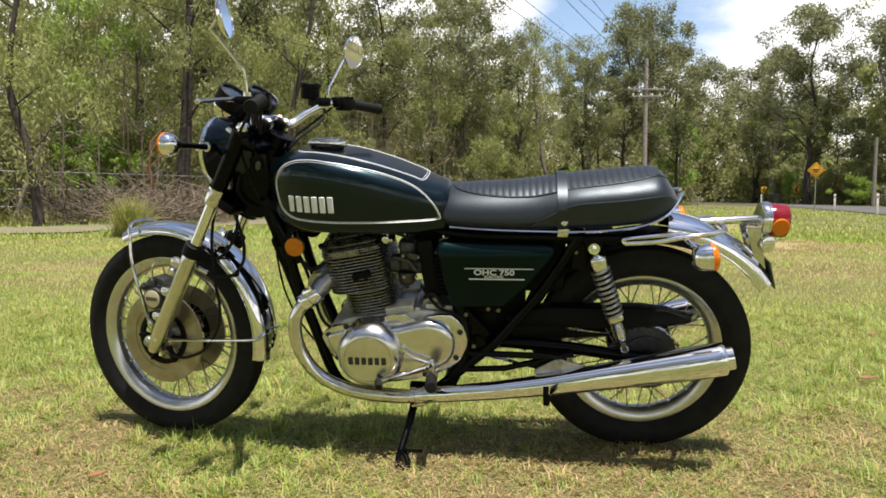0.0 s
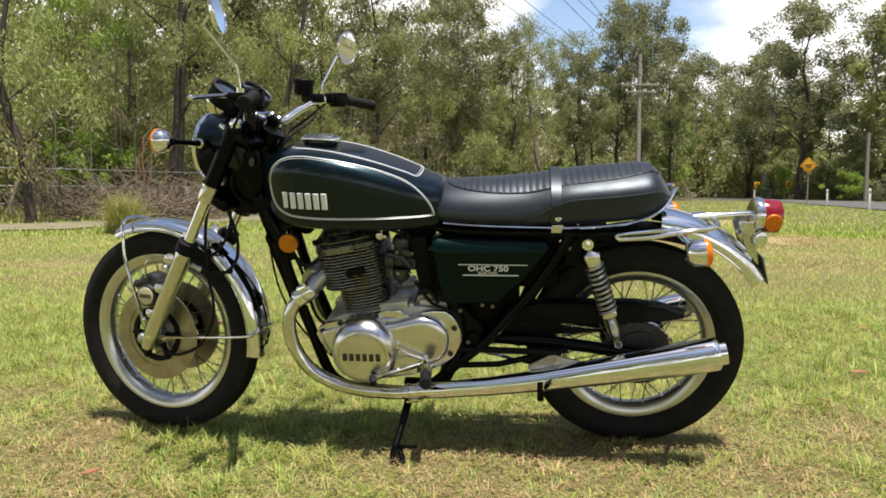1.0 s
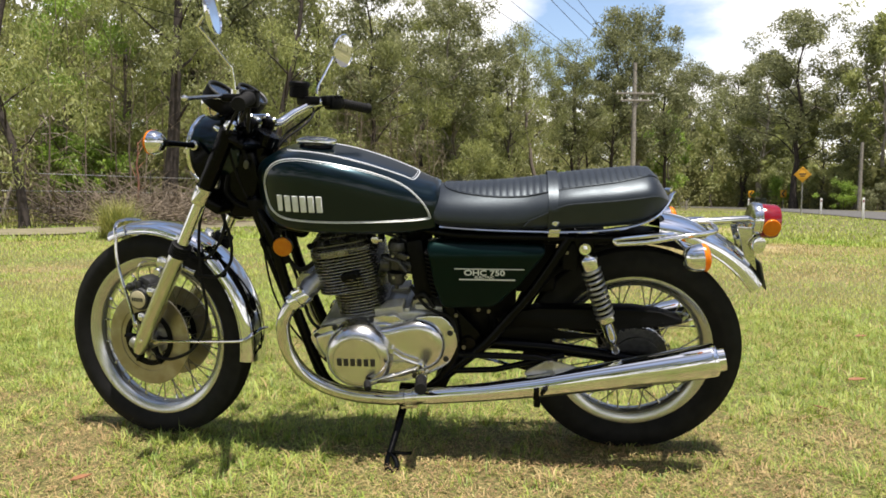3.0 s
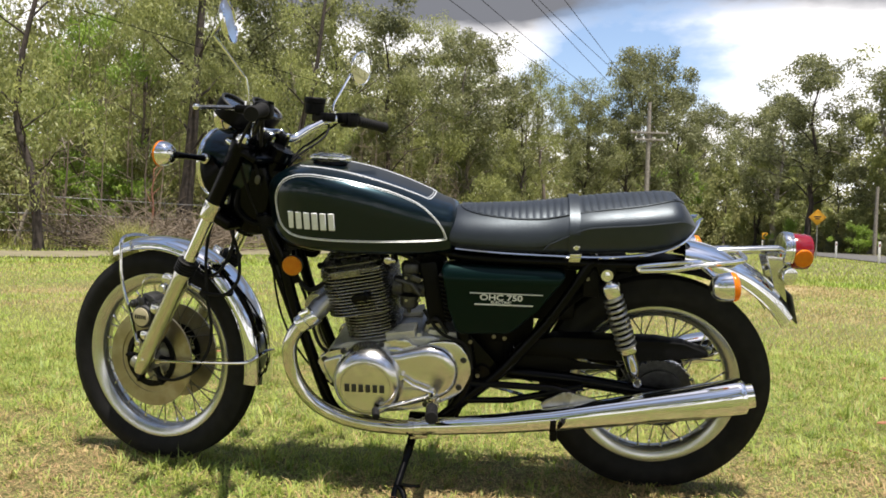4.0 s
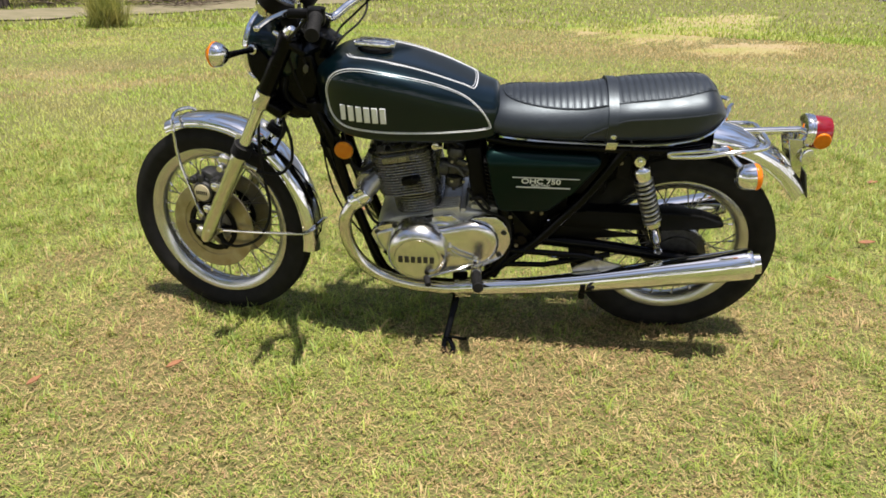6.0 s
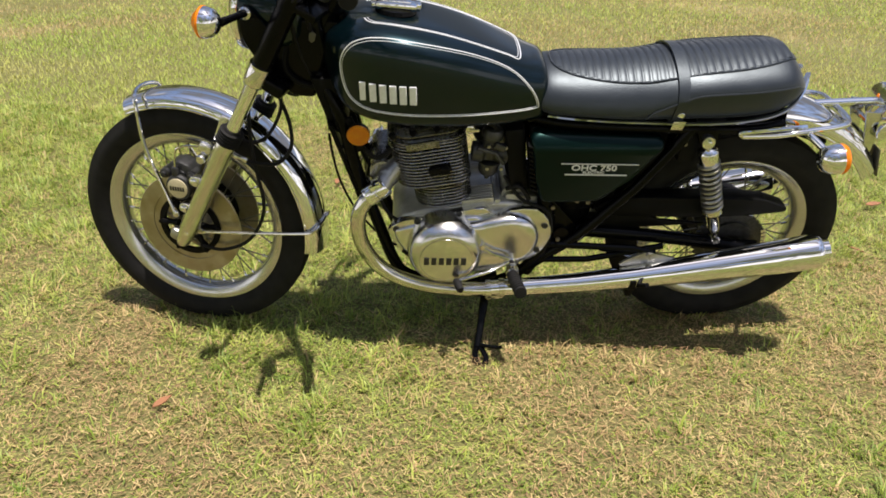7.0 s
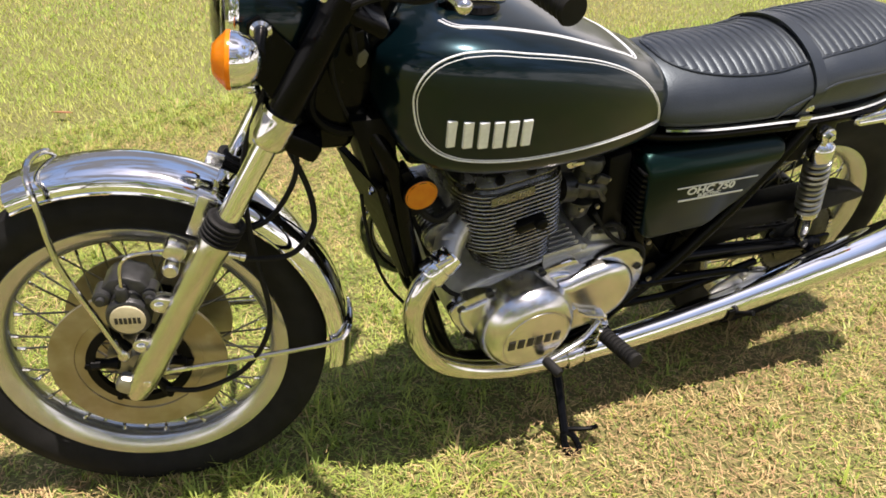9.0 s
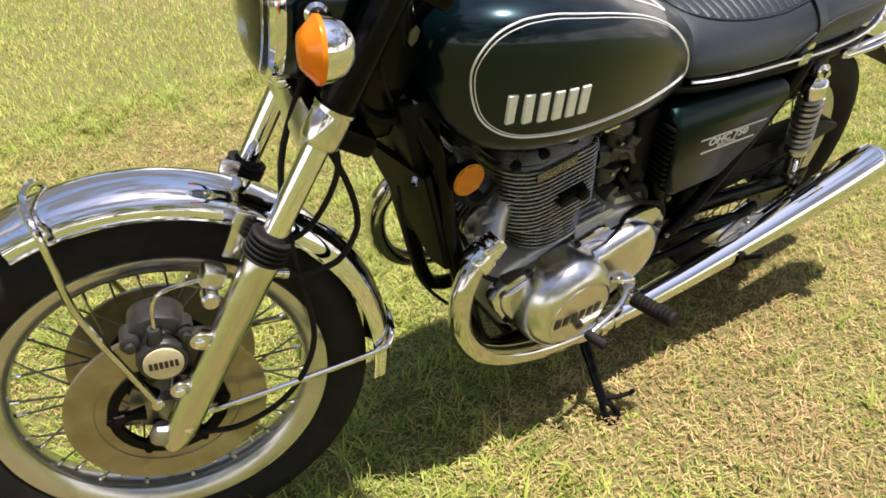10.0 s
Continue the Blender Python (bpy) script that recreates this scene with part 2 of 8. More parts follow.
GRAVEL = material("gravel_track", (0.235, 0.20, 0.135), 0.9, base2=(0.13, 0.125, 0.06), scale=2.2, bump=0.6, bump_scale=60)
ASPHALT = material("asphalt", (0.115, 0.112, 0.108), 0.85, base2=(0.075, 0.074, 0.072), scale=3, bump=0.5, bump_scale=90)
TIMBER = material("weathered_timber", (0.36, 0.33, 0.29), 0.85, base2=(0.22, 0.20, 0.17), scale=8, bump=0.5, bump_scale=40)
WIRE = material("galvanised_wire", (0.42, 0.42, 0.42), 0.45, 0.8, vary=0.2, scale=20)
SIGN = material("yellow_sign", (0.80, 0.40, 0.020), 0.45, vary=0.08, scale=12)
SIGN_BLACK = material("black_sign_paint", (0.015, 0.015, 0.015), 0.5)
POST_WHITE = material("white_post_paint", (0.76, 0.76, 0.73), 0.55, vary=0.12, scale=14)
BIN = material("dark_bin", (0.022, 0.032, 0.024), 0.5, vary=0.2, scale=9)


# ---- mesh helpers ----
def tidy(bm, angle=0.62):
    bmesh.ops.recalc_face_normals(bm, faces=bm.faces)
    for f in bm.faces:
        f.smooth = True
    for e in bm.edges:
        e.smooth = len(e.link_faces) == 2 and e.calc_face_angle(0) < angle


def mesh_of(name, bm, mat, m=None):
    if m is not None:
        bm.transform(m)
    tidy(bm)
    me = bpy.data.meshes.new(name)
    bm.to_mesh(me)
    bm.free()
    me.materials.append(mat)
    return me


def part(name, bm, mat, parent, label="", m=None):
    ob = new(name, mesh_of(name, bm, mat, m))
    ob.parent = parent
    if label:
        tagged(ob, label)
    return ob


def thing(name, label, category, m=None, group="", kind=""):
    ob = new(name)
    ob.empty_display_size = 0.1
    if m is not None:
        ob.matrix_world = m
    return tagged(ob, label, category, group, kind)


def catmull(pts, n=6, closed=False):
    pts = [Vector(p) for p in pts]
    out, k = [], len(pts)
    for i in range(k if closed else k - 1):
        if closed:
            a, b, c, d = pts[i - 1], pts[i], pts[(i + 1) % k], pts[(i + 2) % k]
        else:
            a, b, c, d = pts[max(i - 1, 0)], pts[i], pts[i + 1], pts[min(i + 2, k - 1)]
        for j in range(n):
            t = j / n
            out.append(0.5 * (2 * b + (c - a) * t + (2 * a - 5 * b + 4 * c - d) * t * t + (3 * b - a - 3 * c + d) * t ** 3))
    if not closed:
        out.append(pts[-1])
    return out


def tube(bm, pts, r, seg=12, closed=False, flat=1.0, up=None):
    """A round bar along pts; r is one radius or one for each point; flat squeezes it along the second axis."""
    pts = [Vector(p) for p in pts]
    k = len(pts)
    rs = r if isinstance(r, (list, tuple)) else [r] * k
    rings, side = [], None
    for i, p in enumerate(pts):
        if closed:
            d = pts[(i + 1) % k] - pts[i - 1]
        else:
            d = pts[min(i + 1, k - 1)] - pts[max(i - 1, 0)]
        d.normalize()
        if up is not None:
            side = d.cross(Vector(up))
        elif side is None:
            side = d.cross(Vector((0, 0, 1)) if abs(d.z) < 0.9 else Vector((0, 1, 0)))
        side = side - d * side.dot(d)
        side.normalize()
        other = d.cross(side)
        rings.append([bm.verts.new(p + rs[i] * (math.cos(a) * side + flat * math.sin(a) * other))
                      for a in (2 * math.pi * j / seg for j in range(seg))])
    for i in range(k if closed else k - 1):
        A, B = rings[i], rings[(i + 1) % k]
        for j in range(seg):
            bm.faces.new((A[j], A[(j + 1) % seg], B[(j + 1) % seg], B[j]))
    if not closed:
        bm.faces.new(rings[0][::-1])
        bm.faces.new(rings[-1])


def lathe(bm, prof, origin, axis, seg=32, closed=False, arc=None):
    """Turns prof, rows of (radius, place along the axis), round the axis."""
    w = Vector(axis).normalized()
    u = w.cross(Vector((0, 0, 1)) if abs(w.z) < 0.9 else Vector((1, 0, 0))).normalized()
    v = w.cross(u)
    o = Vector(origin)
    rings = []
    for r, s in prof:
        if r < 1e-6:
            rings.append([bm.verts.new(o + w * s)])
        else:
            rings.append([bm.verts.new(o + w * s + r * (math.cos(a) * u + math.sin(a) * v))
                          for a in (2 * math.pi * j / seg for j in range(seg))])
    pairs = list(zip(rings, rings[1:])) + ([(rings[-1], rings[0])] if closed else [])
    for A, B in pairs:
        for j in range(seg):
            q = (j + 1) % seg
            if len(A) == 1 and len(B) == 1:
                continue
            if len(A) == 1:
                bm.faces.new((A[0], B[q], B[j]))
            elif len(B) == 1:
                bm.faces.new((A[j], A[q], B[0]))
            else:
                bm.faces.new((A[j], A[q], B[q], B[j]))
    if not closed:
        for ring in (rings[0], rings[-1]):
            if len(ring) > 1:
                bm.faces.new(ring)


def slab(bm, outline, y0, y1, bevel=0.004, steps=2):
    """An (x, z) outline made solid between y0 and y1, with rounded edges."""
    a = [bm.verts.new((x, y0, z)) for x, z in outline]
    b = [bm.verts.new((x, y1, z)) for x, z in outline]
    k = len(outline)
    faces = [bm.faces.new(a), bm.faces.new(b[::-1])]
    faces += [bm.faces.new((a[i], b[i], b[(i + 1) % k], a[(i + 1) % k])) for i in range(k)]
    if bevel:
        edges = list({e for f in faces for e in f.edges})
        bmesh.ops.bevel(bm, geom=edges, offset=bevel, segments=steps, profile=0.5, affect="EDGES")


def block(bm, centre, size, bevel=0.004, turn=(0, 0, 0)):
    before = set(bm.verts)
    sx, sy, sz = size[0] / 2, size[1] / 2, size[2] / 2
    slab(bm, [(-sx, -sz), (sx, -sz), (sx, sz), (-sx, sz)], -sy, sy, bevel)
    m = pose(*centre, *turn)
    for v in bm.verts:
        if v not in before:
            v.co = m @ v.co


def ball(bm, centre, radii, seg=16):
    before = set(bm.verts)
    bmesh.ops.create_uvsphere(bm, u_segments=seg, v_segments=seg // 2, radius=1.0)
    for v in bm.verts:
        if v not in before:
            v.co = Vector(centre) + Vector((v.co.x * radii[0], v.co.y * radii[1], v.co.z * radii[2]))


def loft(bm, rings, cap=True):
    vs = [[bm.verts.new(p) for p in ring] for ring in rings]
    for A, B in zip(vs, vs[1:]):
        k = len(A)
        for j in range(k):
            bm.faces.new((A[j], A[(j + 1) % k], B[(j + 1) % k], B[j]))
    if cap:
        bm.faces.new(vs[0][::-1])
        bm.faces.new(vs[-1])


def BM():
    return bmesh.new()


def one(fn, *args, **kw):
    bm = BM()
    fn(bm, *args, **kw)
    return bm


def raw_mesh(name, verts, faces, mat, size):
    """A mesh from numpy arrays; all faces have the same number of corners."""
    me = bpy.data.meshes.new(name)
    nf = len(faces)
    me.vertices.add(len(verts))
    me.vertices.foreach_set("co", np.asarray(verts, np.float32).ravel())
    me.loops.add(nf * size)
    me.loops.foreach_set("vertex_index", np.asarray(faces, np.int32).ravel())
    me.polygons.add(nf)
    me.polygons.foreach_set("loop_start", np.arange(0, nf * size, size, dtype=np.int32))
    me.update(calc_edges=True)
    me.materials.append(mat)
    return me


def dome(bm, outline, y0, y1, r, steps=7):
    """An (x, z) outline raised from y0 to y1 with a rounded shoulder of radius r."""
    k = len(outline)
    cx, cz = sum(p[0] for p in outline) / k, sum(p[1] for p in outline) / k
    size = sum(math.hypot(x - cx, z - cz) for x, z in outline) / k
    sign = 1 if y1 > y0 else -1
    rings = [[(x, y0, z) for x, z in outline]]
    for i in range(steps + 1):
        a = math.pi / 2 * i / steps
        f = 1 - r * (1 - math.cos(a)) / size
        y = y1 - sign * r * 0.75 * (1 - math.sin(a))
        rings.append([(cx + (x - cx) * f, y, cz + (z - cz) * f) for x, z in outline])
    loft(bm, rings)




# ---- ground ----
# track edge and fence follow the edge of the wood; the road runs off to the right of the field
TRACK = [(-40, 1.0), (-22, 7.5), (-12, 13.5), (-8.6, 17.0), (-5.2, 22.5), (-1.0, 31.0), (6.5, 44.5), (13.0, 55.0)]
FENCE = [(-30, 8.0), (-20, 13.0), (-12.5, 18.6), (-7.0, 26.0), (-2.0, 35.0), (3.0, 43.0), (7.1, 49.5), (11.3, 56.5), (16.5, 66.0)]
# worn patches: x, y, two half widths and a turn
BARE = [(6.2, 17.6, 5.6, 1.9, 62), (5.0, 12.3, 1.5, 0.8, 50), (3.0, 15.4, 1.3, 0.6, 70)]
ROAD = [(13.5, -60), (15.0, -20), (17.5, 10), (21.5, 27), (26.0, 42), (30.5, 60), (31.5, 76), (27.0, 92), (16.0, 104), (0.0, 112), (-30, 116)]


def strip(name, line, half, z, mat, label):
    pts = catmull([(x, y, 0) for x, y in line], 8)
    bm = BM()
    rows = []
    for i, p in enumerate(pts):
        d = (pts[min(i + 1, len(pts) - 1)] - pts[max(i - 1, 0)]).normalized()
        s = Vector((d.y, -d.x, 0))
        wob = 1 + 0.12 * math.sin(i * 1.7) + 0.06 * math.sin(i * 4.1)
        w = half * (wob if half < 2 else 1)
        rows.append([bm.verts.new((p + s * w * f).to_tuple()[:2] + (z - (0.004 if abs(f) == 1 else 0.0),)) for f in (-1, -0.9, 0.0, 0.9, 1)])
    for A, B in zip(rows, rows[1:]):
        for j in range(4):
            bm.faces.new((A[j], A[j + 1], B[j + 1], B[j]))
    ob = new(name, mesh_of(name, bm, mat))
    return tagged(ob, label, name.split("_")[-1], kind="structure")


def ground_sheet():
    bm = BM()
    rs = [0.0, 0.5, 1, 1.5, 2, 2.6, 3.3, 4, 5, 6.5, 8, 10, 13, 17, 22, 28, 36, 48, 65, 90, 130, 200, 350, 700, 1500]
    k = 72
    rows = []
    for r in rs:
        row = []
        for j in range(k):
            a = 2 * math.pi * j / k
            x, y = r * math.cos(a), 2.4 + r * math.sin(a)
            z = 0.0
            if 2.2 < r < 60:
                z = -0.012 + 0.018 * noise.noise(Vector((x * 0.35, y * 0.35, 0))) * min(1.0, (r - 2.2) / 3)
            row.append(bm.verts.new((x, y, z)) if r or not j else row[0])
        rows.append(row)
    for A, B in zip(rows, rows[1:]):
        for j in range(k):
            q = (j + 1) % k
            if A[j] is A[q]:
                bm.faces.new((A[j], B[j], B[q]))
            else:
                bm.faces.new((A[j], B[j], B[q], A[q]))
    ob = new("ground", mesh_of("ground", bm, SOIL))
    return tagged(ob, "uneven lawn soil with worn brown patches", "ground", kind="structure")


ground_sheet()
strip("gravel_track", TRACK, 1.5, 0.020, GRAVEL, "pale gravel track along the edge of the wood")
strip("asphalt_road", ROAD, 3.6, 0.035, ASPHALT, "grey asphalt road curving away behind the field")


def distance_to(line, x, y):
    best = np.full(x.shape, 1e9)
    for (ax, ay), (bx, by) in zip(line, line[1:]):
        dx, dy = bx - ax, by - ay
        t = np.clip(((x - ax) * dx + (y - ay) * dy) / (dx * dx + dy * dy), 0, 1)
        best = np.minimum(best, np.hypot(x - ax - t * dx, y - ay - t * dy))
    return best


def lumps(x, y, s, seed):
    """Cheap smooth noise between -1 and 1."""
    g = np.random.RandomState(seed)
    v = np.zeros_like(x)
    for i in range(7):
        a, f, p = g.uniform(0, 6.28), s * g.uniform(0.6, 1.9), g.uniform(0, 6.28)
        v += np.sin(f * (x * math.cos(a) + y * math.sin(a)) + p)
    return v / 4.0


def blades(name, x, y, length, width, bend, mat, seed, label, low=0.15, simple=False, angle=None):
    """Grass: bent, tapered blades of three joints each, or simple straight ones."""
    g = np.random.RandomState(seed)
    k = len(x)
    a = g.uniform(0, 2 * np.pi, k) if angle is None else angle
    lean = bend * g.uniform(low, 1.0, k) ** 0.8
    c, s = np.cos(a), np.sin(a)
    px, py = -s, c
    up = length * np.sqrt(np.maximum(0.08, 1 - lean ** 2))
    out = length * lean
    v = np.zeros((k, 5, 3))
    for i, (f, h, w) in enumerate(((0.0, 0.0, 1.0), (0.0, 0.0, -1.0), (0.38, 0.62, 0.8), (0.38, 0.62, -0.8), (1.0, 0.95, 0.0))):
        v[:, i, 0] = x + c * out * f + px * width * w
        v[:, i, 1] = y + s * out * f + py * width * w
        v[:, i, 2] = up * h - 0.012 * (i < 2)
    base = (np.arange(k) * 5)[:, None]
    tri = np.concatenate([base + np.array([[0, 1, 3]]), base + np.array([[0, 3, 2]]), base + np.array([[2, 3, 4]])], 1).reshape(-1, 3)
    if simple:
        v, tri = v[:, [0, 1, 4]], np.arange(k * 3).reshape(-1, 3)
    ob = new(name, raw_mesh(name, v.reshape(-1, 3), tri, mat, 3))
    return tagged(ob, label, "grass", kind="stuff")


# browner and greener places of the lawn: x, y, half width, how dry
DRY = [(-1.25, 2.45, 0.30, 0.45), (-1.60, 2.95, 0.30, 0.35), (1.32, 2.58, 0.30, 0.40), (0.20, 2.12, 0.40, 0.40), (-0.28, 2.25, 0.25, 0.35), (0.75, 2.02, 0.35, 0.35), (-1.02, 2.05, 0.28, 0.35),
       (0.0, 4.2, 0.5, 0.30), (-0.70, 2.20, 0.24, -0.45), (-0.40, 2.56, 0.28, -0.40), (-1.95, 3.60, 0.60, -0.45), (1.85, 3.9, 0.70, -0.35), (-0.30, 1.95, 0.18, -0.25), (0.34, 1.93, 0.15, -0.30), (-0.15, 2.76, 0.35, -0.40), (-1.5, 4.6, 0.5, -0.25)]


def dryness(x, y):
    """How dry the lawn is at a place, between 0 and 1."""
    d = 0.19 + 0.36 * lumps(x, y, 2.6, 5) + 0.24 * lumps(x, y, 9.0, 6)
    for cx, cy, r, f in DRY:
        d = d + 1.25 * f * np.exp(-((x - cx) ** 2 + (y - cy) ** 2) / (r * r))
    return np.clip(d, 0.0, 1.0)


def lawn():
    g = np.random.RandomState(3)
    # near the motorcycle: tufts of green and of dry blades, denser and greener in patches
    k = 22500
    tx, ty = g.uniform(-2.95, 3.05, k), 0.80 + 4.45 * g.uniform(0, 1, k)
    inside = np.minimum(np.minimum(tx + 2.9, 3.0 - tx), np.minimum(ty - 0.85, 5.2 - ty)) + 0.28 * lumps(tx, ty, 3.0, 21)
    keep = (inside > 0.15) & (g.uniform(0, 1, k) > 0.62 * dryness(tx, ty) ** 1.5)
    tx, ty = tx[keep], ty[keep]
    k, per = len(tx), 9
    dry = dryness(tx, ty)
    size = g.uniform(0.6, 1.25, k) * (1.12 - 0.35 * dry) * (1 + 0.60 * np.clip(lumps(tx, ty, 16.0, 23), -1, 1.5))
    # a little longer where no mower reaches, against the tyres
    size *= 1 + 0.5 * (np.exp(-(((tx - 0.61) / 0.22) ** 2 + ((ty - 2.40) / 0.14) ** 2)) + np.exp(-(((tx + 0.905) / 0.22) ** 2 + ((ty - 2.55) / 0.14) ** 2)))
    straw = np.repeat(g.uniform(0, 1, k) < 0.04 + 0.66 * dry, per) ^ (g.uniform(0, 1, k * per) < 0.14)
    x = np.repeat(tx, per) + g.normal(0, 0.011, k * per)
    y = np.repeat(ty, per) + g.normal(0, 0.011, k * per)
    ln = np.repeat(size, per) * g.uniform(0.020, 0.054, k * per)
    wd = g.uniform(0.0010, 0.0021, k * per)
    wide = g.uniform(0, 1, k * per) < 0.09
    wd[wide] *= 1.8
    ln[wide] *= 1.15
    # the blades of a tuft lean much the same way
    way = np.repeat(g.uniform(0, 6.283, k), per) + g.normal(0, 0.75, k * per)
    green = ~straw
    blades("lawn", x[green], y[green], ln[green], wd[green], 0.985, GRASS, 7, "short mown lawn of green tufted blades", 0.50, angle=way[green])
    blades("dry_lawn", x[straw], y[straw], ln[straw] * 0.95, wd[straw], 0.99, STRAW, 8, "dry straw-coloured blades among the lawn", 0.72, angle=way[straw])
    # thatch lying between the tufts
    k = 400000
    x, y = g.uniform(-2.95, 3.05, k), 0.80 + 4.45 * g.uniform(0, 1, k)
    inside = np.minimum(np.minimum(x + 2.9, 3.0 - x), np.minimum(y - 0.85, 5.2 - y)) + 0.28 * lumps(x, y, 3.0, 21)
    keep = inside > g.uniform(0, 0.40, k)
    x, y = x[keep], y[keep]
    k = len(x)
    a, tip = g.uniform(0, 6.283, k), g.uniform(0.009, 0.030, k)
    c, s, w = np.cos(a), np.sin(a), g.uniform(0.0009, 0.0019, k)
    z = 0.001 + 0.018 * g.uniform(0, 1, k)
    v = np.zeros((k, 3, 3))
    v[:, 0] = np.stack([x - s * w, y + c * w, z], 1)
    v[:, 1] = np.stack([x + s * w, y - c * w, z], 1)
    v[:, 2] = np.stack([x + c * tip, y + s * tip, z + tip * g.uniform(-0.12, 0.40, k)], 1)
    d, u = dryness(x, y), g.uniform(0, 1, k)
    brown = u < 0.06 + 0.80 * np.clip(d - 0.30, 0, 1)
    straw = ~brown & (g.uniform(0, 1, k) < 0.16 + 0.66 * d)
    green = ~brown & ~straw
    for name, pick, mat, label in (("dry_thatch", straw, STRAW, "dry thatch lying in the lawn"), ("brown_thatch", brown, BROWN, "withered brown thatch in the worn places of the lawn"), ("lawn_thatch", green, GRASS, "low green runners between the lawn tufts")):
        n = int(pick.sum())
        tagged(new(name, raw_mesh(name, v[pick].reshape(-1, 3), np.arange(n * 3).reshape(-1, 3), mat, 3)), label, "grass", kind="stuff")
    # middle distance
    k = 420000
    r, a = 2.0 + 12.6 * g.uniform(0, 1, k) ** 1.4, g.uniform(radians(18), radians(162), k)
    x, y = r * np.cos(a) * 1.05, 1.2 + r * np.sin(a)
    bare = np.zeros(len(x), bool)
    for bx, by, rx, ry, turn in BARE:
        ct, st = math.cos(radians(turn)), math.sin(radians(turn))
        u, w = (x - bx) * ct + (y - by) * st, -(x - bx) * st + (y - by) * ct
        bare |= (u / rx) ** 2 + (w / ry) ** 2 < g.uniform(0.05, 0.95, len(x))
    keep = (~bare | (g.uniform(0, 1, len(x)) < 0.62)) & (np.minimum(np.minimum(x + 2.9, 3.0 - x), np.minimum(y - 1.2, 5.2 - y)) < g.uniform(0, 0.5, k)) & (g.uniform(-1.6, 1.2, k) < lumps(x, y, 1.2, 8) + 0.9) & (distance_to(TRACK, x, y) > 1.4)
    x, y, r = x[keep], y[keep], r[keep]
    dry = np.clip(0.15 + 0.32 * lumps(x, y, 0.9, 14), 0, 1)
    for cx, cy, turn, half, wide in ((-3.7, 8.7, 48, 2.2, 0.30), (-3.1, 7.6, 48, 2.2, 0.26), (6.2, 17.6, 62, 7.0, 2.6), (4.8, 12.0, 50, 2.4, 1.4), (4.5, 8.4, 30, 1.2, 0.8)):
        ct, st = math.cos(radians(turn)), math.sin(radians(turn))
        u, w = (x - cx) * ct + (y - cy) * st, -(x - cx) * st + (y - cy) * ct
        dry += 0.75 * np.exp(-(u / half) ** 4 - (w / wide) ** 2)
    straw = g.uniform(0, 1, len(x)) < dry
    ln, wd = g.uniform(0.018, 0.044, len(x)) * (0.8 + 0.05 * r), g.uniform(0.0014, 0.0034, len(x)) * (0.5 + 0.12 * r)
    blades("field_grass", x[~straw], y[~straw], ln[~straw], wd[~straw], 0.97, GRASS_FAR, 11, "short grass of the open field", 0.60, True)
    blades("dry_field_grass", x[straw], y[straw], ln[straw] * 0.8, wd[straw], 0.985, STRAW, 12, "worn dry grass of the open field", 0.5, True)
    # sides and behind
    k = 120000
    r, a = 0.3 + 15 * g.uniform(0, 1, k) ** 0.8, g.uniform(radians(150), radians(390), k)
    x, y = r * np.cos(a) * 1.05, 1.4 + r * np.sin(a)
    keep = (g.uniform(-1.6, 1.2, k) < lumps(x, y, 1.2, 8) + 0.9) & (distance_to(TRACK, x, y) > 1.4) & (distance_to(ROAD, x, y) > 3.8) & ((np.abs(x) > 2.6) | (y < 1.15))
    x, y, r = x[keep], y[keep], r[keep]
    blades("side_grass", x, y, g.uniform(0.026, 0.055, len(x)) * (0.9 + 0.04 * r), g.uniform(0.005, 0.009, len(x)) * (0.7 + 0.10 * r), 0.97, GRASS_FAR, 17, "short grass of the field all round", 0.45, True)
    # far field
    k = 110000
    r, a = 14 + 46 * g.uniform(0, 1, k) ** 1.5, g.uniform(radians(36), radians(150), k)
    x, y = r * np.cos(a), 1.2 + r * np.sin(a)
    keep = (distance_to(TRACK, x, y) > 1.5) & (distance_to(ROAD, x, y) > 3.9) & (g.uniform(-1.6, 1.2, k) < lumps(x, y, 0.45, 9) + 0.35)
    x, y, r = x[keep], y[keep], r[keep]
    blades("far_field_grass", x, y, g.uniform(0.05, 0.10, len(x)), g.uniform(0.010, 0.022, len(x)) * (0.6 + 0.02 * r), 0.9, GRASS_FAR, 13, "distant short grass of the field", 0.15, True)


lawn()


def bare_patch(x, y, rx, ry, turn, seed):
    g = random.Random(seed)
    bm = BM()
    k = 120
    ph = [g.uniform(0, 6.28) for _ in range(9)]
    ring = []
    for j in range(k):
        a = 2 * math.pi * j / k
        f = 1 + sum(0.26 / (i + 1) ** 0.7 * math.sin((2 * i + 2) * a + ph[i]) for i in range(9)) * 0.6 + g.uniform(-0.22, 0.22)
        ring.append((rx * f * math.cos(a), ry * f * math.sin(a)))
    rows = [[bm.verts.new((x * q, y * q, h)) for x, y in ring] for q, h in ((1.0, -0.055), (0.88, -0.020), (0.68, -0.006), (0.35, 0.003))]
    for A, B in zip(rows, rows[1:]):
        for j in range(k):
            bm.faces.new((A[j], A[(j + 1) % k], B[(j + 1) % k], B[j]))
    bm.faces.new(rows[-1])
    ob = new("bare_patch", mesh_of("bare_patch", bm, SAND, pose(x, y, 0, 0, 0, turn)))
    tagged(ob, "worn bare sandy patch in the grass", "bare ground", kind="structure")


for i, row in enumerate(BARE):
    bare_patch(*row, 60 + i)


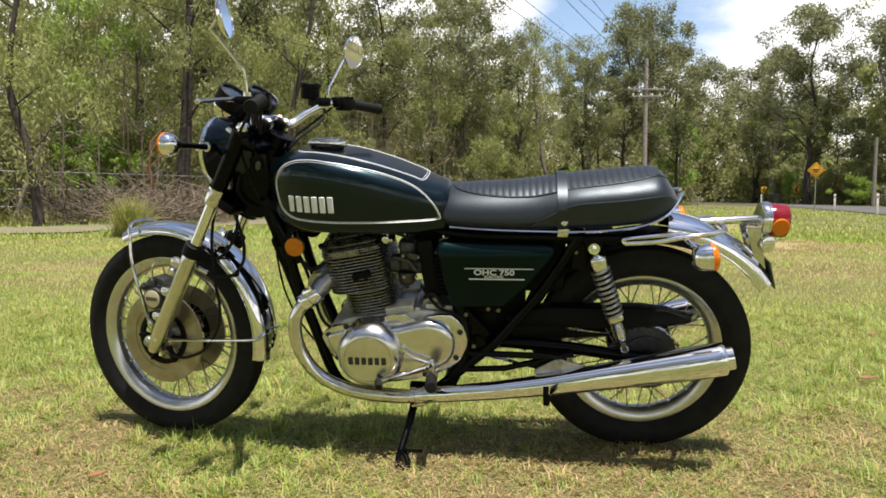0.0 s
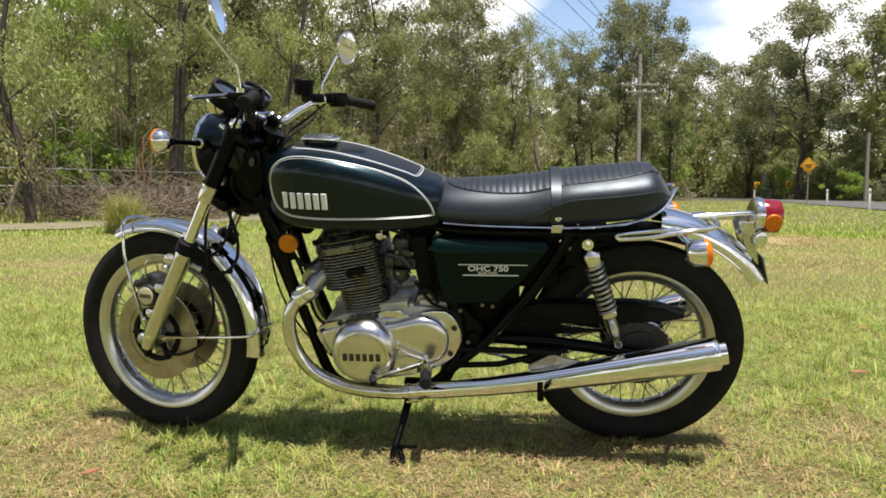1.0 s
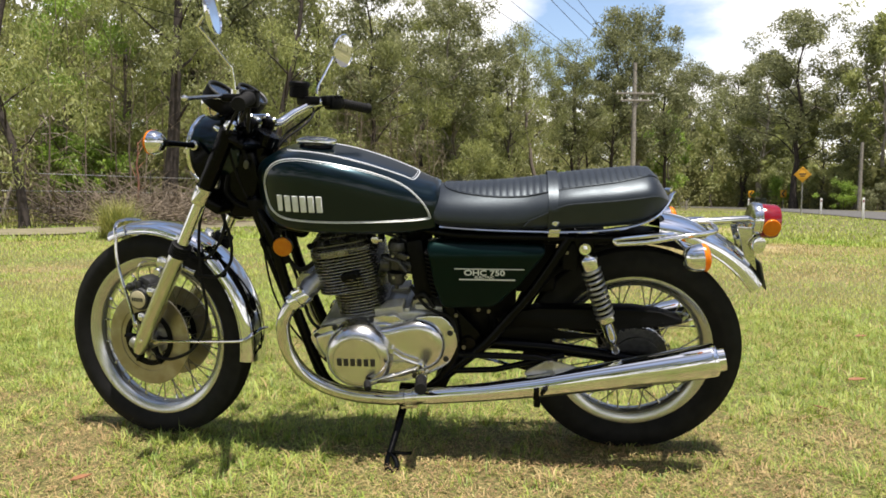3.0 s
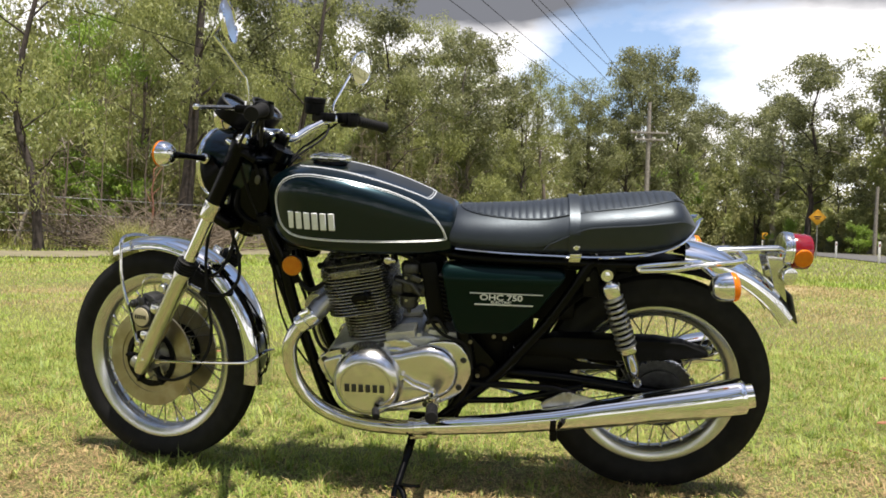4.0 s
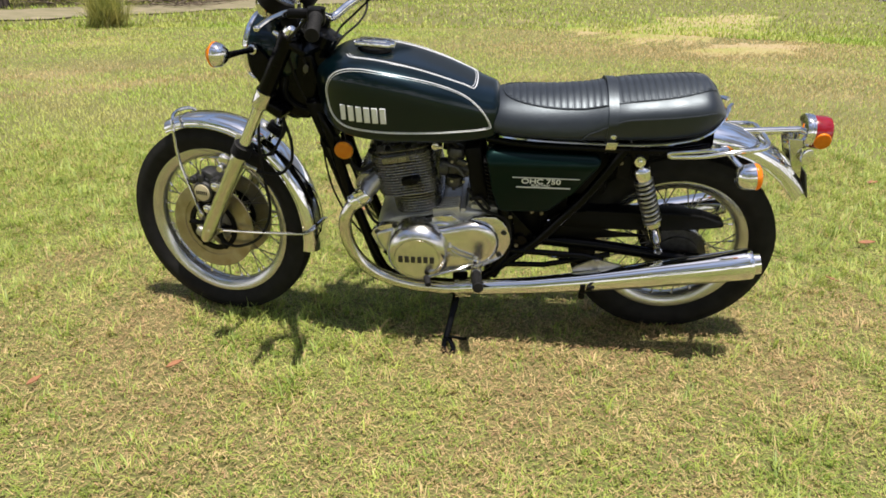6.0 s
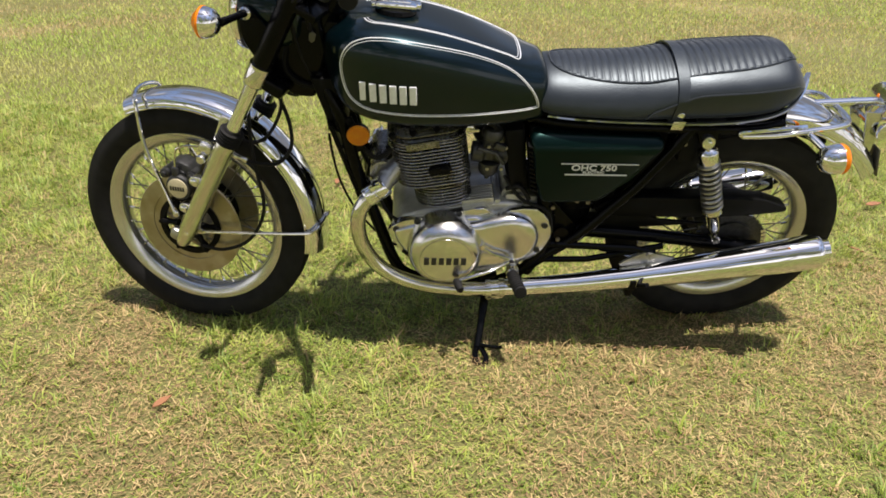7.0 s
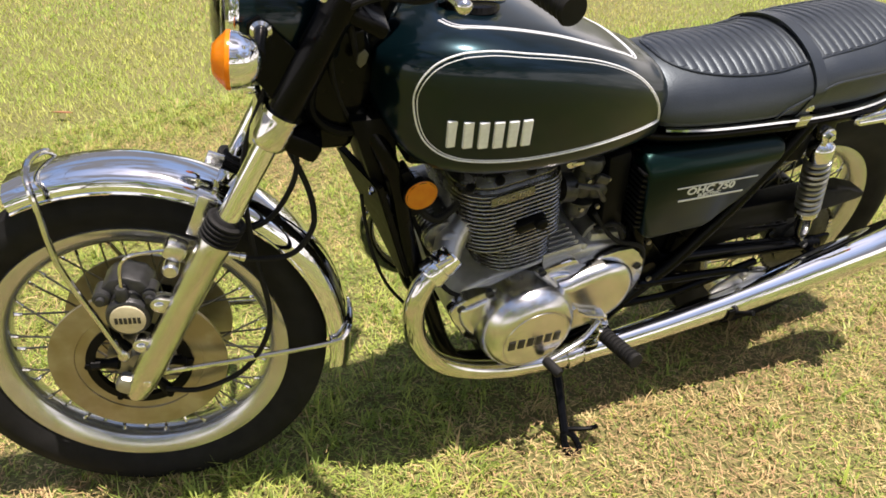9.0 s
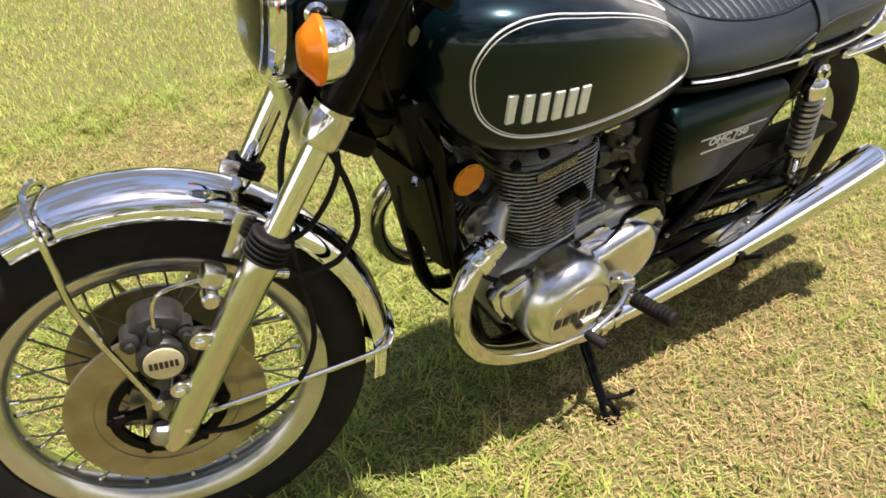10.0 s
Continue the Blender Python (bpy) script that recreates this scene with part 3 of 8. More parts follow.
# ---- trees ----
def tube_arrays(pts, radii, seg=7):
    pts, radii = np.asarray(pts, float), np.asarray(radii, float)
    d = np.gradient(pts, axis=0)
    d /= np.linalg.norm(d, axis=1)[:, None] + 1e-9
    ref = np.where(np.abs(d[:, 2:3]) < 0.9, np.array([[0, 0, 1.0]]), np.array([[1.0, 0, 0]]))
    u = np.cross(d, ref)
    u /= np.linalg.norm(u, axis=1)[:, None] + 1e-9
    w = np.cross(d, u)
    a = np.linspace(0, 2 * np.pi, seg, endpoint=False)
    v = pts[:, None, :] + radii[:, None, None] * (np.cos(a)[None, :, None] * u[:, None, :] + np.sin(a)[None, :, None] * w[:, None, :])
    k = len(pts)
    i, j = np.meshgrid(np.arange(k - 1), np.arange(seg), indexing="ij")
    q = np.stack([i * seg + j, i * seg + (j + 1) % seg, (i + 1) * seg + (j + 1) % seg, (i + 1) * seg + j], -1).reshape(-1, 4)
    return v.reshape(-1, 3), q


def joined(pieces):
    vs, fs, o = [], [], 0
    for v, f in pieces:
        vs.append(v)
        fs.append(f + o)
        o += len(v)
    return np.concatenate(vs), np.concatenate(fs)


def leaf_cloud(g, centres, radii, per, size, droop, slim=1.0):
    """Narrow leaf blades scattered in uneven clumps round the centres."""
    n = len(centres) * per
    c = np.repeat(np.asarray(centres), per, 0)
    r = np.repeat(np.asarray(radii), per)[:, None]
    off = g.normal(0, 1, (n, 3))
    off *= (g.uniform(0.15, 1, (n, 1)) ** 0.55) / (np.linalg.norm(off, axis=1)[:, None] + 1e-9)
    p = c + off * r * np.array([[0.9, 0.9, 0.92]])
    d = g.normal(0, 1, (n, 3))
    d[:, 2] -= droop
    d /= np.linalg.norm(d, axis=1)[:, None]
    s = np.cross(d, g.normal(0, 1, (n, 3)))
    s /= np.linalg.norm(s, axis=1)[:, None] + 1e-9
    ln = g.uniform(0.6, 1.3, (n, 1)) * size
    w = ln * g.uniform(0.16, 0.27, (n, 1)) * slim
    v = np.stack([p + s * w, p + d * ln, p - s * w + d * ln * g.uniform(0, 0.4, (n, 1))], 1)
    f = np.arange(n * 3).reshape(-1, 3)
    return v.reshape(-1, 3), f


def tree(seed, height, spread, bark, leaf, crown_from=0.4, clumps=60, per=70, size=0.26, trunk_r=0.16, limbs=11, label="", cat="tree", name="gum_tree", droop=0.8, twigs=2, slim=1.0):
    g = np.random.RandomState(seed)
    root = thing(name, label, cat)
    hs = np.linspace(0, 1, 12)
    bend = np.cumsum(g.normal(0, 0.012, (12, 2)), 0) * height
    bend -= bend[0]
    pts = np.column_stack([bend[:, 0], bend[:, 1], hs * height * 0.93 - 0.05])
    rad = trunk_r * (1 - 0.86 * hs) * (1 + 0.5 * np.exp(-hs * 18))
    wood = [tube_arrays(pts, rad, 8)]
    tips, sizes = [], []
    for i in range(limbs):
        h = crown_from * 0.8 + (0.97 - crown_from * 0.8) * (i + g.uniform(0, 0.8)) / limbs
        k = min(10, int(h * 11))
        o = pts[k] + (pts[k + 1] - pts[k]) * (h * 11 - k)
        a = i * 2.4 + g.uniform(-0.6, 0.6)
        reach = spread * (1.05 - 0.65 * abs(h - 0.55) / 0.5) * g.uniform(0.6, 1.15)
        rise = height * g.uniform(0.08, 0.20)
        q = [o + np.array([math.cos(a) * reach * f, math.sin(a) * reach * f, rise * f ** 0.8]) + g.normal(0, 0.05 * reach, 3) * (f > 0) for f in (0, 0.3, 0.6, 0.85, 1.0)]
        r0 = trunk_r * 0.42 * (1.1 - h)
        wood.append(tube_arrays(q, np.array([1, 0.8, 0.55, 0.35, 0.15]) * r0, 5))
        for f in (0.55, 0.8, 1.0):
            e = q[0] + (q[-1] - q[0]) * f
            for _ in range(twigs):
                b = e + g.normal(0, 0.30 * spread * 0.55, 3) * np.array([1, 1, 0.7])
                wood.append(tube_arrays([e, (e + b) / 2 + g.normal(0, 0.08, 3), b], np.array([0.4, 0.25, 0.08]) * r0, 3))
                tips.append(b)
    tips = np.array(tips)
    take = tips[g.randint(0, len(tips), clumps)] + g.normal(0, 0.08 * spread, (clumps, 3)) * np.array([1, 1, 0.8])
    top = np.array([pts[-1] + g.normal(0, 0.2 * spread, 3) * np.array([1, 1, 0.5]) for _ in range(max(3, clumps // 12))])
    take = np.concatenate([take, top])
    take[:, 2] = np.maximum(take[:, 2], height * 0.10)
    radii = g.uniform(0.24, 0.54, len(take)) * spread * 0.55
    v, f = joined(wood)
    t = new("trunk", raw_mesh("trunk", v, f, bark, 4))
    t.data.polygons.foreach_set("use_smooth", np.ones(len(f), bool))
    t.parent = root
    v, f = leaf_cloud(g, take, radii, per, size, droop, slim)
    c = new("crown", raw_mesh("crown", v, f, leaf, 3))
    c.parent = root
    return root


GUM = "tall eucalyptus with a bare trunk and open olive crown"
SHRUB = "leafy green understorey shrub at the edge of the wood"
kinds = [
    tree(1, 13.0, 3.0, BARK, LEAF_GUM, 0.36, 74, 140, 0.163, 0.17, 12, GUM, droop=1.7, twigs=1, slim=0.78),
    tree(2, 15.5, 3.2, PALE_BARK, LEAF_OLIVE, 0.48, 68, 140, 0.168, 0.19, 12, GUM, droop=1.7, twigs=1, slim=0.78),
    tree(3, 11.0, 2.7, DARK_BARK, LEAF_OLIVE, 0.28, 74, 140, 0.163, 0.15, 12, "dark-barked eucalyptus with dense olive foliage", droop=1.7, twigs=1, slim=0.78),
    tree(4, 8.5, 2.3, BARK, LEAF_BRIGHT, 0.14, 80, 140, 0.158, 0.10, 13, "young wattle tree with fresh green foliage", droop=1.7, twigs=1, slim=0.78),
    tree(5, 12.0, 2.2, DARK_BARK, LEAF_GUM, 0.44, 50, 140, 0.163, 0.15, 10, "slender dark eucalyptus with sparse foliage", droop=1.7, twigs=1, slim=0.78),
    tree(6, 7.0, 2.5, BARK, LEAF_OLIVE, 0.08, 94, 140, 0.158, 0.08, 15, "bushy wattle tree with hanging olive foliage", droop=1.7, twigs=1, slim=0.78),
]
TALL = "tall spreading gum tree with a full olive crown"
tall_gum = tree(41, 17.0, 4.0, PALE_BARK, LEAF_TALL, 0.26, 150, 90, 0.28, 0.24, 22, TALL, twigs=1)
dark_gum = tree(42, 17.0, 3.6, DARK_BARK, LEAF_TALL, 0.32, 130, 90, 0.28, 0.22, 20, TALL, twigs=1)
far_kinds = [
    tree(31, 13.0, 3.0, BARK, LEAF_GUM, 0.36, 68, 58, 0.40, 0.17, 9, GUM, twigs=1),
    tree(32, 15.0, 3.2, PALE_BARK, LEAF_OLIVE, 0.45, 66, 58, 0.40, 0.19, 9, GUM, twigs=1),
    tree(33, 11.0, 2.8, DARK_BARK, LEAF_OLIVE, 0.24, 70, 58, 0.38, 0.15, 9, "dark-barked eucalyptus with dense olive foliage", twigs=1),
    tree(34, 9.0, 2.5, BARK, LEAF_BRIGHT, 0.14, 70, 58, 0.37, 0.11, 9, "young wattle tree with fresh green foliage", twigs=1),
]
shrubs = [
    tree(21, 2.6, 1.5, BARK, LEAF_BRIGHT, 0.08, 40, 85, 0.17, 0.035, 9, SHRUB, "shrub", "shrub", 0.3),
    tree(22, 3.6, 1.8, DARK_BARK, LEAF_GUM, 0.08, 48, 85, 0.18, 0.04, 10, SHRUB, "shrub", "shrub", 0.3),
    tree(23, 1.8, 1.3, BARK, LEAF_PALE, 0.06, 34, 80, 0.15, 0.03, 8, "pale grey-green understorey shrub among dry sticks", "shrub", "shrub", 0.3),
]


def edge_point(line, u, depth):
    """A place at share u of the line, depth metres beyond it on its left."""
    ps = [Vector((x, y, 0)) for x, y in line]
    lens = [(b - a).length for a, b in zip(ps, ps[1:])]
    s = u * sum(lens)
    for a, b, L in zip(ps, ps[1:], lens):
        if s <= L:
            d = (b - a) / L
            return a + d * s + Vector((-d.y, d.x, 0)) * depth
        s -= L
    return ps[-1] + Vector((-1, 0.5, 0)) * depth


used = set()


def plant(kind, x, y, g, low=0.85, high=1.2, group="trees of the wood"):
    m = pose(x, y, -0.02, g.uniform(-2, 2), g.uniform(-2, 2), g.uniform(0, 360))
    s = g.uniform(low, high)
    if kind not in used:
        used.add(kind)
        ob = kind
        ob.matrix_world = m
    else:
        ob = copy_thing(kind, m)
    ob.scale = (s, s, s * g.uniform(0.92, 1.1))
    tagged(ob, group=group)
    return ob


def wood():
    g = random.Random(12)
    n = 43
    for i in range(n):
        p = edge_point(FENCE, (i + g.random()) / n, 1.5 + 17 * g.random() ** 1.25)
        plant(kinds[g.choice((0, 2, 3, 3, 3, 4, 5, 5) if i < n * 0.5 else (0, 0, 1, 2, 2, 3, 4, 5, 5))], p.x, p.y, g)
    for i in range(44):
        p = edge_point(FENCE, (i + g.random()) / 44, 1.2 + 8 * g.random())
        plant(shrubs[i % 3], p.x, p.y, g, 0.8, 1.25, "shrubs of the wood edge")
    for i in range(18):
        p = edge_point(FENCE, (i + g.random()) / 18, 18 + 9 * g.random())
        plant(far_kinds[g.choice((0, 1, 2, 3))], p.x, p.y, g, 0.9, 1.2)
    # beyond the road, and the bend at its end
    for i in range(16):
        x, y = 38 + 16 * g.random() + (4 if i % 2 else 0), 34 + 66 * (i + g.random()) / 16
        plant(far_kinds[g.choice((0, 1, 2, 2))], x, y, g, 0.85, 1.15)
    for i in range(16):
        x, y = 12 + 40 * (i + g.random()) / 16, 108 + 12 * g.random()
        plant(far_kinds[g.choice((0, 2, 3, 2))], x, y, g, 1.0, 1.3)
    for x, y, k, s in ((17.6, 63, 0, 1.0), (14.9, 62, 1, 0.82), (20.2, 66, 1, 0.80), (11.2, 59, 1, 0.68), (36.3, 75, 1, 1.08), (41.0, 72, 0, 1.0), (46.0, 66, 1, 1.08), (44.5, 58, 0, 0.80),
                       (38.5, 88, 0, 1.0), (40.0, 97, 1, 1.08), (34.5, 104, 0, 1.05), (29.0, 108, 1, 0.80), (-3.4, 41, 1, 0.80), (0.8, 47, 0, 0.78), (-7.2, 37, 0, 0.85), (4.2, 55, 1, 0.74), (-10.5, 34, 1, 0.86)):
        ob = plant((tall_gum, dark_gum)[k], x, y, g, s, s + 0.02)
        if x > 30:
            ob.scale.x, ob.scale.y = ob.scale.x * 1.35, ob.scale.y * 1.35
    for x, y, k, s in ((22.5, 72, 3, 0.95), (24.5, 78, 2, 0.8), (33.5, 90, 2, 0.9), (26.0, 99, 3, 1.1), (41.5, 62, 3, 0.75), (40.5, 56, 3, 0.8)):
        plant(far_kinds[k], x, y, g, s, s + 0.04)
    for i in range(12):
        plant(shrubs[i % 3], 36.5 + 3 * g.random(), 40 + 50 * (i + g.random()) / 12, g, 0.9, 1.6, "shrubs of the wood edge")
    # the wood goes on behind the viewer
    for i in range(18):
        a = radians(195 + 150 * (i + g.random()) / 18)
        r = (13 if i % 2 else 19) + 5 * g.random()
        x, y = r * math.cos(a), r * math.sin(a)
        if abs(x - 14.5) > 5:
            plant(far_kinds[g.choice((0, 1, 2, 3, 3))], x, y, g)


wood()


def leaning_tree(label, pts, r0, r1, bark, leaf, n, seed, crown):
    """A single tree with its own trunk line and a loose crown round the upper part."""
    g = np.random.RandomState(seed)
    root = thing("gum_tree", label, "tree", group="trees of the wood")
    line = np.array([tuple(p) for p in catmull(pts, 5)])
    k = len(line)
    rad = np.linspace(r0, r1, k) * (1 + 0.35 * np.exp(-np.arange(k) / 2.5))
    wood_bits = [tube_arrays(line, rad, 9)]
    tips = []
    for i in range(9):
        o = line[int(k * (0.35 + 0.6 * i / 9))]
        a = i * 2.4 + g.uniform(-0.5, 0.5)
        L = g.uniform(0.9, 2.0) * crown
        q = [o + np.array([math.cos(a) * L * f, math.sin(a) * L * f, 0.75 * L * f ** 0.8]) + g.normal(0, 0.07, 3) * (f > 0) for f in (0, 0.35, 0.7, 1.0)]
        wood_bits.append(tube_arrays(q, np.array([0.4, 0.3, 0.18, 0.06]) * r1 * 1.6, 6))
        tips += [q[2], q[3]]
    v, f = joined(wood_bits)
    t = new("trunk", raw_mesh("trunk", v, f, bark, 4))
    t.data.polygons.foreach_set("use_smooth", np.ones(len(f), bool))
    t.parent = root
    tips = np.array(tips)
    take = tips[g.randint(0, len(tips), n)] + g.normal(0, 0.45, (n, 3))
    v, f = leaf_cloud(g, take, g.uniform(0.4, 0.8, n), 175, 0.15, 1.7, 0.78)
    new("crown", raw_mesh("crown", v, f, leaf, 3)).parent = root


leaning_tree("thin dark leaning gum tree beside the track", [(-10.30, 19.0, -0.05), (-10.38, 19.0, 0.9), (-10.58, 19.05, 2.1), (-10.97, 19.1, 3.25), (-10.85, 19.1, 5.0), (-10.5, 19.3, 7.0)], 0.12, 0.05, DARK_BARK, LEAF_OLIVE, 34, 71, 0.8)
leaning_tree("straight dark-barked gum tree behind the fence", [(-9.2, 26.0, -0.05), (-9.05, 26.0, 1.5), (-8.9, 26.0, 3.6), (-8.8, 26.0, 5.5), (-8.7, 26.1, 8.0), (-8.5, 26.2, 11.5)], 0.26, 0.09, DARK_BARK, LEAF_GUM, 46, 72, 1.3)
leaning_tree("forked dark gum tree in the wood", [(-6.6, 31.0, -0.05), (-6.5, 31.0, 2.5), (-6.1, 31.0, 5.0), (-5.6, 31.0, 7.0), (-5.2, 31.1, 11.0)], 0.17, 0.06, DARK_BARK, LEAF_OLIVE, 40, 73, 1.2)


def deep_wood():
    """The dense foliage deep in the wood, behind the single trees."""
    g = np.random.RandomState(51)
    c, r = [], []
    for i in range(2200):
        u = g.uniform(0.0, 1.0)
        p = edge_point(FENCE, u, g.uniform(8, 28))
        c.append((p.x, p.y, 0.4 + (9.0 if u < 0.62 else 13.0) * g.uniform(0, 1) ** 1.1))
        r.append(g.uniform(0.9, 1.7))
    for i in range(700):
        p = edge_point(FENCE, g.uniform(0.0, 1.0), g.uniform(4, 12))
        c.append((p.x, p.y, 0.3 + 3.0 * g.uniform(0, 1)))
        r.append(g.uniform(0.7, 1.3))
    for i in range(500):
        p = edge_point(FENCE, g.uniform(0.3, 1.0), g.uniform(10, 20))
        c.append((p.x, p.y, 0.3 + 3.5 * g.uniform(0, 1)))
        r.append(g.uniform(0.9, 1.5))
    for i in range(700):
        c.append((g.uniform(2, 27), g.uniform(68, 104), 11 * g.uniform(0, 1) ** 1.1))
        r.append(g.uniform(1.0, 2.0))
    near = leaf_cloud(g, c, r, 62, 0.35, 1.0)
    # beyond the road and round its bend, with undergrowth at the foot
    c, r = [], []
    for i in range(900):
        c.append((g.uniform(-10, 64), g.uniform(112, 128), 17.5 * g.uniform(0, 1) ** 1.1))
        r.append(g.uniform(1.5, 2.6))
    for i in range(1000):
        c.append((g.uniform(43, 60), g.uniform(-50, 112), 15.0 * g.uniform(0, 1) ** 1.15))
        r.append(g.uniform(1.2, 2.2))
    for i in range(700):
        c.append((g.uniform(0, 46), g.uniform(106, 114), g.uniform(0.3, 5.0)))
        r.append(g.uniform(1.2, 2.0))
    for i in range(700):
        y = g.uniform(28, 106)
        c.append((g.uniform(40, 46), y, g.uniform(0.3, 4.0)))
        r.append(g.uniform(1.0, 1.8))
    v, f = joined([near, leaf_cloud(g, c, r, 44, 0.63, 0.8)])
    v[:, 2] = np.maximum(v[:, 2], 0.0)
    tagged(new("far_woods", raw_mesh("far_woods", v, f, LEAF_DEEP, 3)), "dense grey-green foliage deep in the wood", "woods", kind="stuff")


deep_wood()


def scrub():
    """Dead sticks and dry stalks on the floor of the wood."""
    g = np.random.RandomState(31)
    pieces = []
    for i in range(1500):
        p = edge_point(FENCE, g.uniform(0.05, 0.95) ** 1.3, g.uniform(0.3, 6))
        a, e, L = g.uniform(0, 6.28), g.uniform(0.05, 1.3), g.uniform(0.5, 2.2)
        o = np.array([p.x, p.y, 0.02])
        q = o + L * np.array([math.cos(a) * math.cos(e), math.sin(a) * math.cos(e), math.sin(e)])
        pieces.append(tube_arrays([o, (o + q) / 2 + g.normal(0, 0.10, 3) * np.array([1, 1, 0.3]), q], np.array([1, 0.7, 0.25]) * g.uniform(0.008, 0.025), 4))
    # a heap of dead branches by the leaning tree
    for i in range(700):
        o = np.array([g.uniform(-10.6, -6.2), g.uniform(20.0, 24.5), g.uniform(0.0, 0.5)])
        a, e, L = g.uniform(0, 6.28), g.uniform(-0.1, 0.7), g.uniform(0.7, 2.4)
        q = o + L * np.array([math.cos(a) * math.cos(e), math.sin(a) * math.cos(e), math.sin(e)])
        pieces.append(tube_arrays([o, (o + q) / 2 + g.normal(0, 0.12, 3), q], np.array([1, 0.7, 0.25]) * g.uniform(0.008, 0.022), 4))
    # bare saplings with fine grey branches
    for i in range(95):
        p = edge_point(FENCE, g.uniform(0.10, 0.62), g.uniform(0.4, 5))
        h = g.uniform(3.0, 7.5)
        stem = np.array([p.x, p.y, -0.02]) + np.column_stack([np.cumsum(g.normal(0, 0.05 * h / 5, 7)), np.cumsum(g.normal(0, 0.05 * h / 5, 7)), np.linspace(0, h, 7)])
        pieces.append(tube_arrays(stem, np.linspace(0.030, 0.008, 7), 5))
        for j in range(14):
            k = g.randint(1, 6)
            o = stem[k] + (stem[k + 1] - stem[k]) * g.uniform(0, 1)
            a, e, L = g.uniform(0, 6.28), g.uniform(-0.2, 1.0), g.uniform(0.5, 1.7)
            q = o + L * np.array([math.cos(a) * math.cos(e), math.sin(a) * math.cos(e), math.sin(e)])
            mid = (o + q) / 2 + g.normal(0, 0.12, 3)
            pieces.append(tube_arrays([o, mid, q], np.array([1, 0.7, 0.3]) * g.uniform(0.006, 0.013), 4))
            w = mid + g.normal(0, 0.35, 3)
            pieces.append(tube_arrays([mid, (mid + w) / 2 + g.normal(0, 0.04, 3), w], np.array([0.6, 0.45, 0.2]) * 0.010, 4))
    v, f = joined(pieces)
    v[:, 2] = np.maximum(v[:, 2], -0.02)
    tagged(new("dry_scrub", raw_mesh("dry_scrub", v, f, TWIG, 4)), "dry fallen sticks and stalks under the trees", "scrub", kind="stuff")
    n = 9000
    u = g.uniform(0.03, 0.97, n)
    xy = np.array([edge_point(FENCE, a, d)[:2] for a, d in zip(u, g.uniform(-0.4, 3.5, n))])
    blades("rough_grass", xy[:, 0], xy[:, 1], g.uniform(0.15, 0.55, n), g.uniform(0.008, 0.016, n), 0.6, TUFT, 33, "long rough grass along the fence")


def dead_wood():
    """A reddish dead sapling at the fence and a pale limb that hangs from the trees."""
    g = random.Random(31)
    tree = thing("dead_sapling", "reddish dead sapling standing behind the wire fence", "sapling", pose(-8.86, 22.6, 0))
    pts = [(0.03 * math.sin(2.2 * i), 0.0, 0.36 * i - 0.1) for i in range(8)]
    part("trunk", one(tube, catmull(pts, 3), [0.050 - 0.0016 * i for i in range(22)], 8), RED_BARK, tree)
    for i in range(5):
        z, a = 0.9 + 0.36 * i, g.uniform(0, 6.28)
        tip = Vector((math.cos(a), math.sin(a), 1.1)) * g.uniform(0.25, 0.55)
        part("twig", one(tube, [(0, 0, z), Vector((0, 0, z)) + 0.5 * tip, Vector((0.04, 0, z)) + tip], [0.014, 0.010, 0.004], 6), RED_BARK, tree)
    limb = thing("fallen_limb", "pale dry limb caught in low branches above the scrub", "branch", pose(-12.4, 22.4, 0))
    part("stem", one(tube, catmull([(-0.5, 0, -0.05), (-0.15, 0.1, 1.1), (0.35, 0.1, 2.3), (1.0, 0.0, 3.1), (1.8, -0.1, 3.5)], 5), [0.060 - 0.0024 * i for i in range(21)], 8), DEAD_WOOD, limb)
    for i in range(11):
        f = 0.25 + 0.07 * i
        x, z = -0.5 + 2.2 * f ** 1.3, 3.6 * f ** 0.8
        a = Vector((x, 0.05, z))
        d = Vector((g.uniform(-0.8, 0.9), g.uniform(-0.4, 0.3), g.uniform(-0.7, 0.8)))
        part("twig", one(tube, catmull([a, a + 0.5 * d + Vector((0, 0, 0.12)), a + d], 3), [0.018 - 0.0022 * j for j in range(7)], 6), DEAD_WOOD, limb)


dead_wood()
scrub()


def tuft(x, y, h, n, seed, label):
    g = np.random.RandomState(seed)
    ob = blades("grass_tuft", g.normal(0, 0.13, n), g.normal(0, 0.13, n), g.uniform(0.5, 1.0, n) * h, g.uniform(0.004, 0.007, n), 0.92, TUFT, seed, label)
    ob.location = (x, y, 0)
    tagged(ob, label, "grass tuft", kind="thing")
    del ob["kind"]
    return ob


tuft(-5.95, 14.2, 1.0, 900, 41, "tall yellow-green grass tuft beside the track")
tuft(-9.2, 14.3, 0.7, 500, 42, "green grass tuft beside the track")
tuft(-0.4, 36.5, 0.9, 500, 43, "green grass tuft at the fence")
tuft(4.2, 43.0, 0.9, 500, 44, "green grass tuft at the fence")


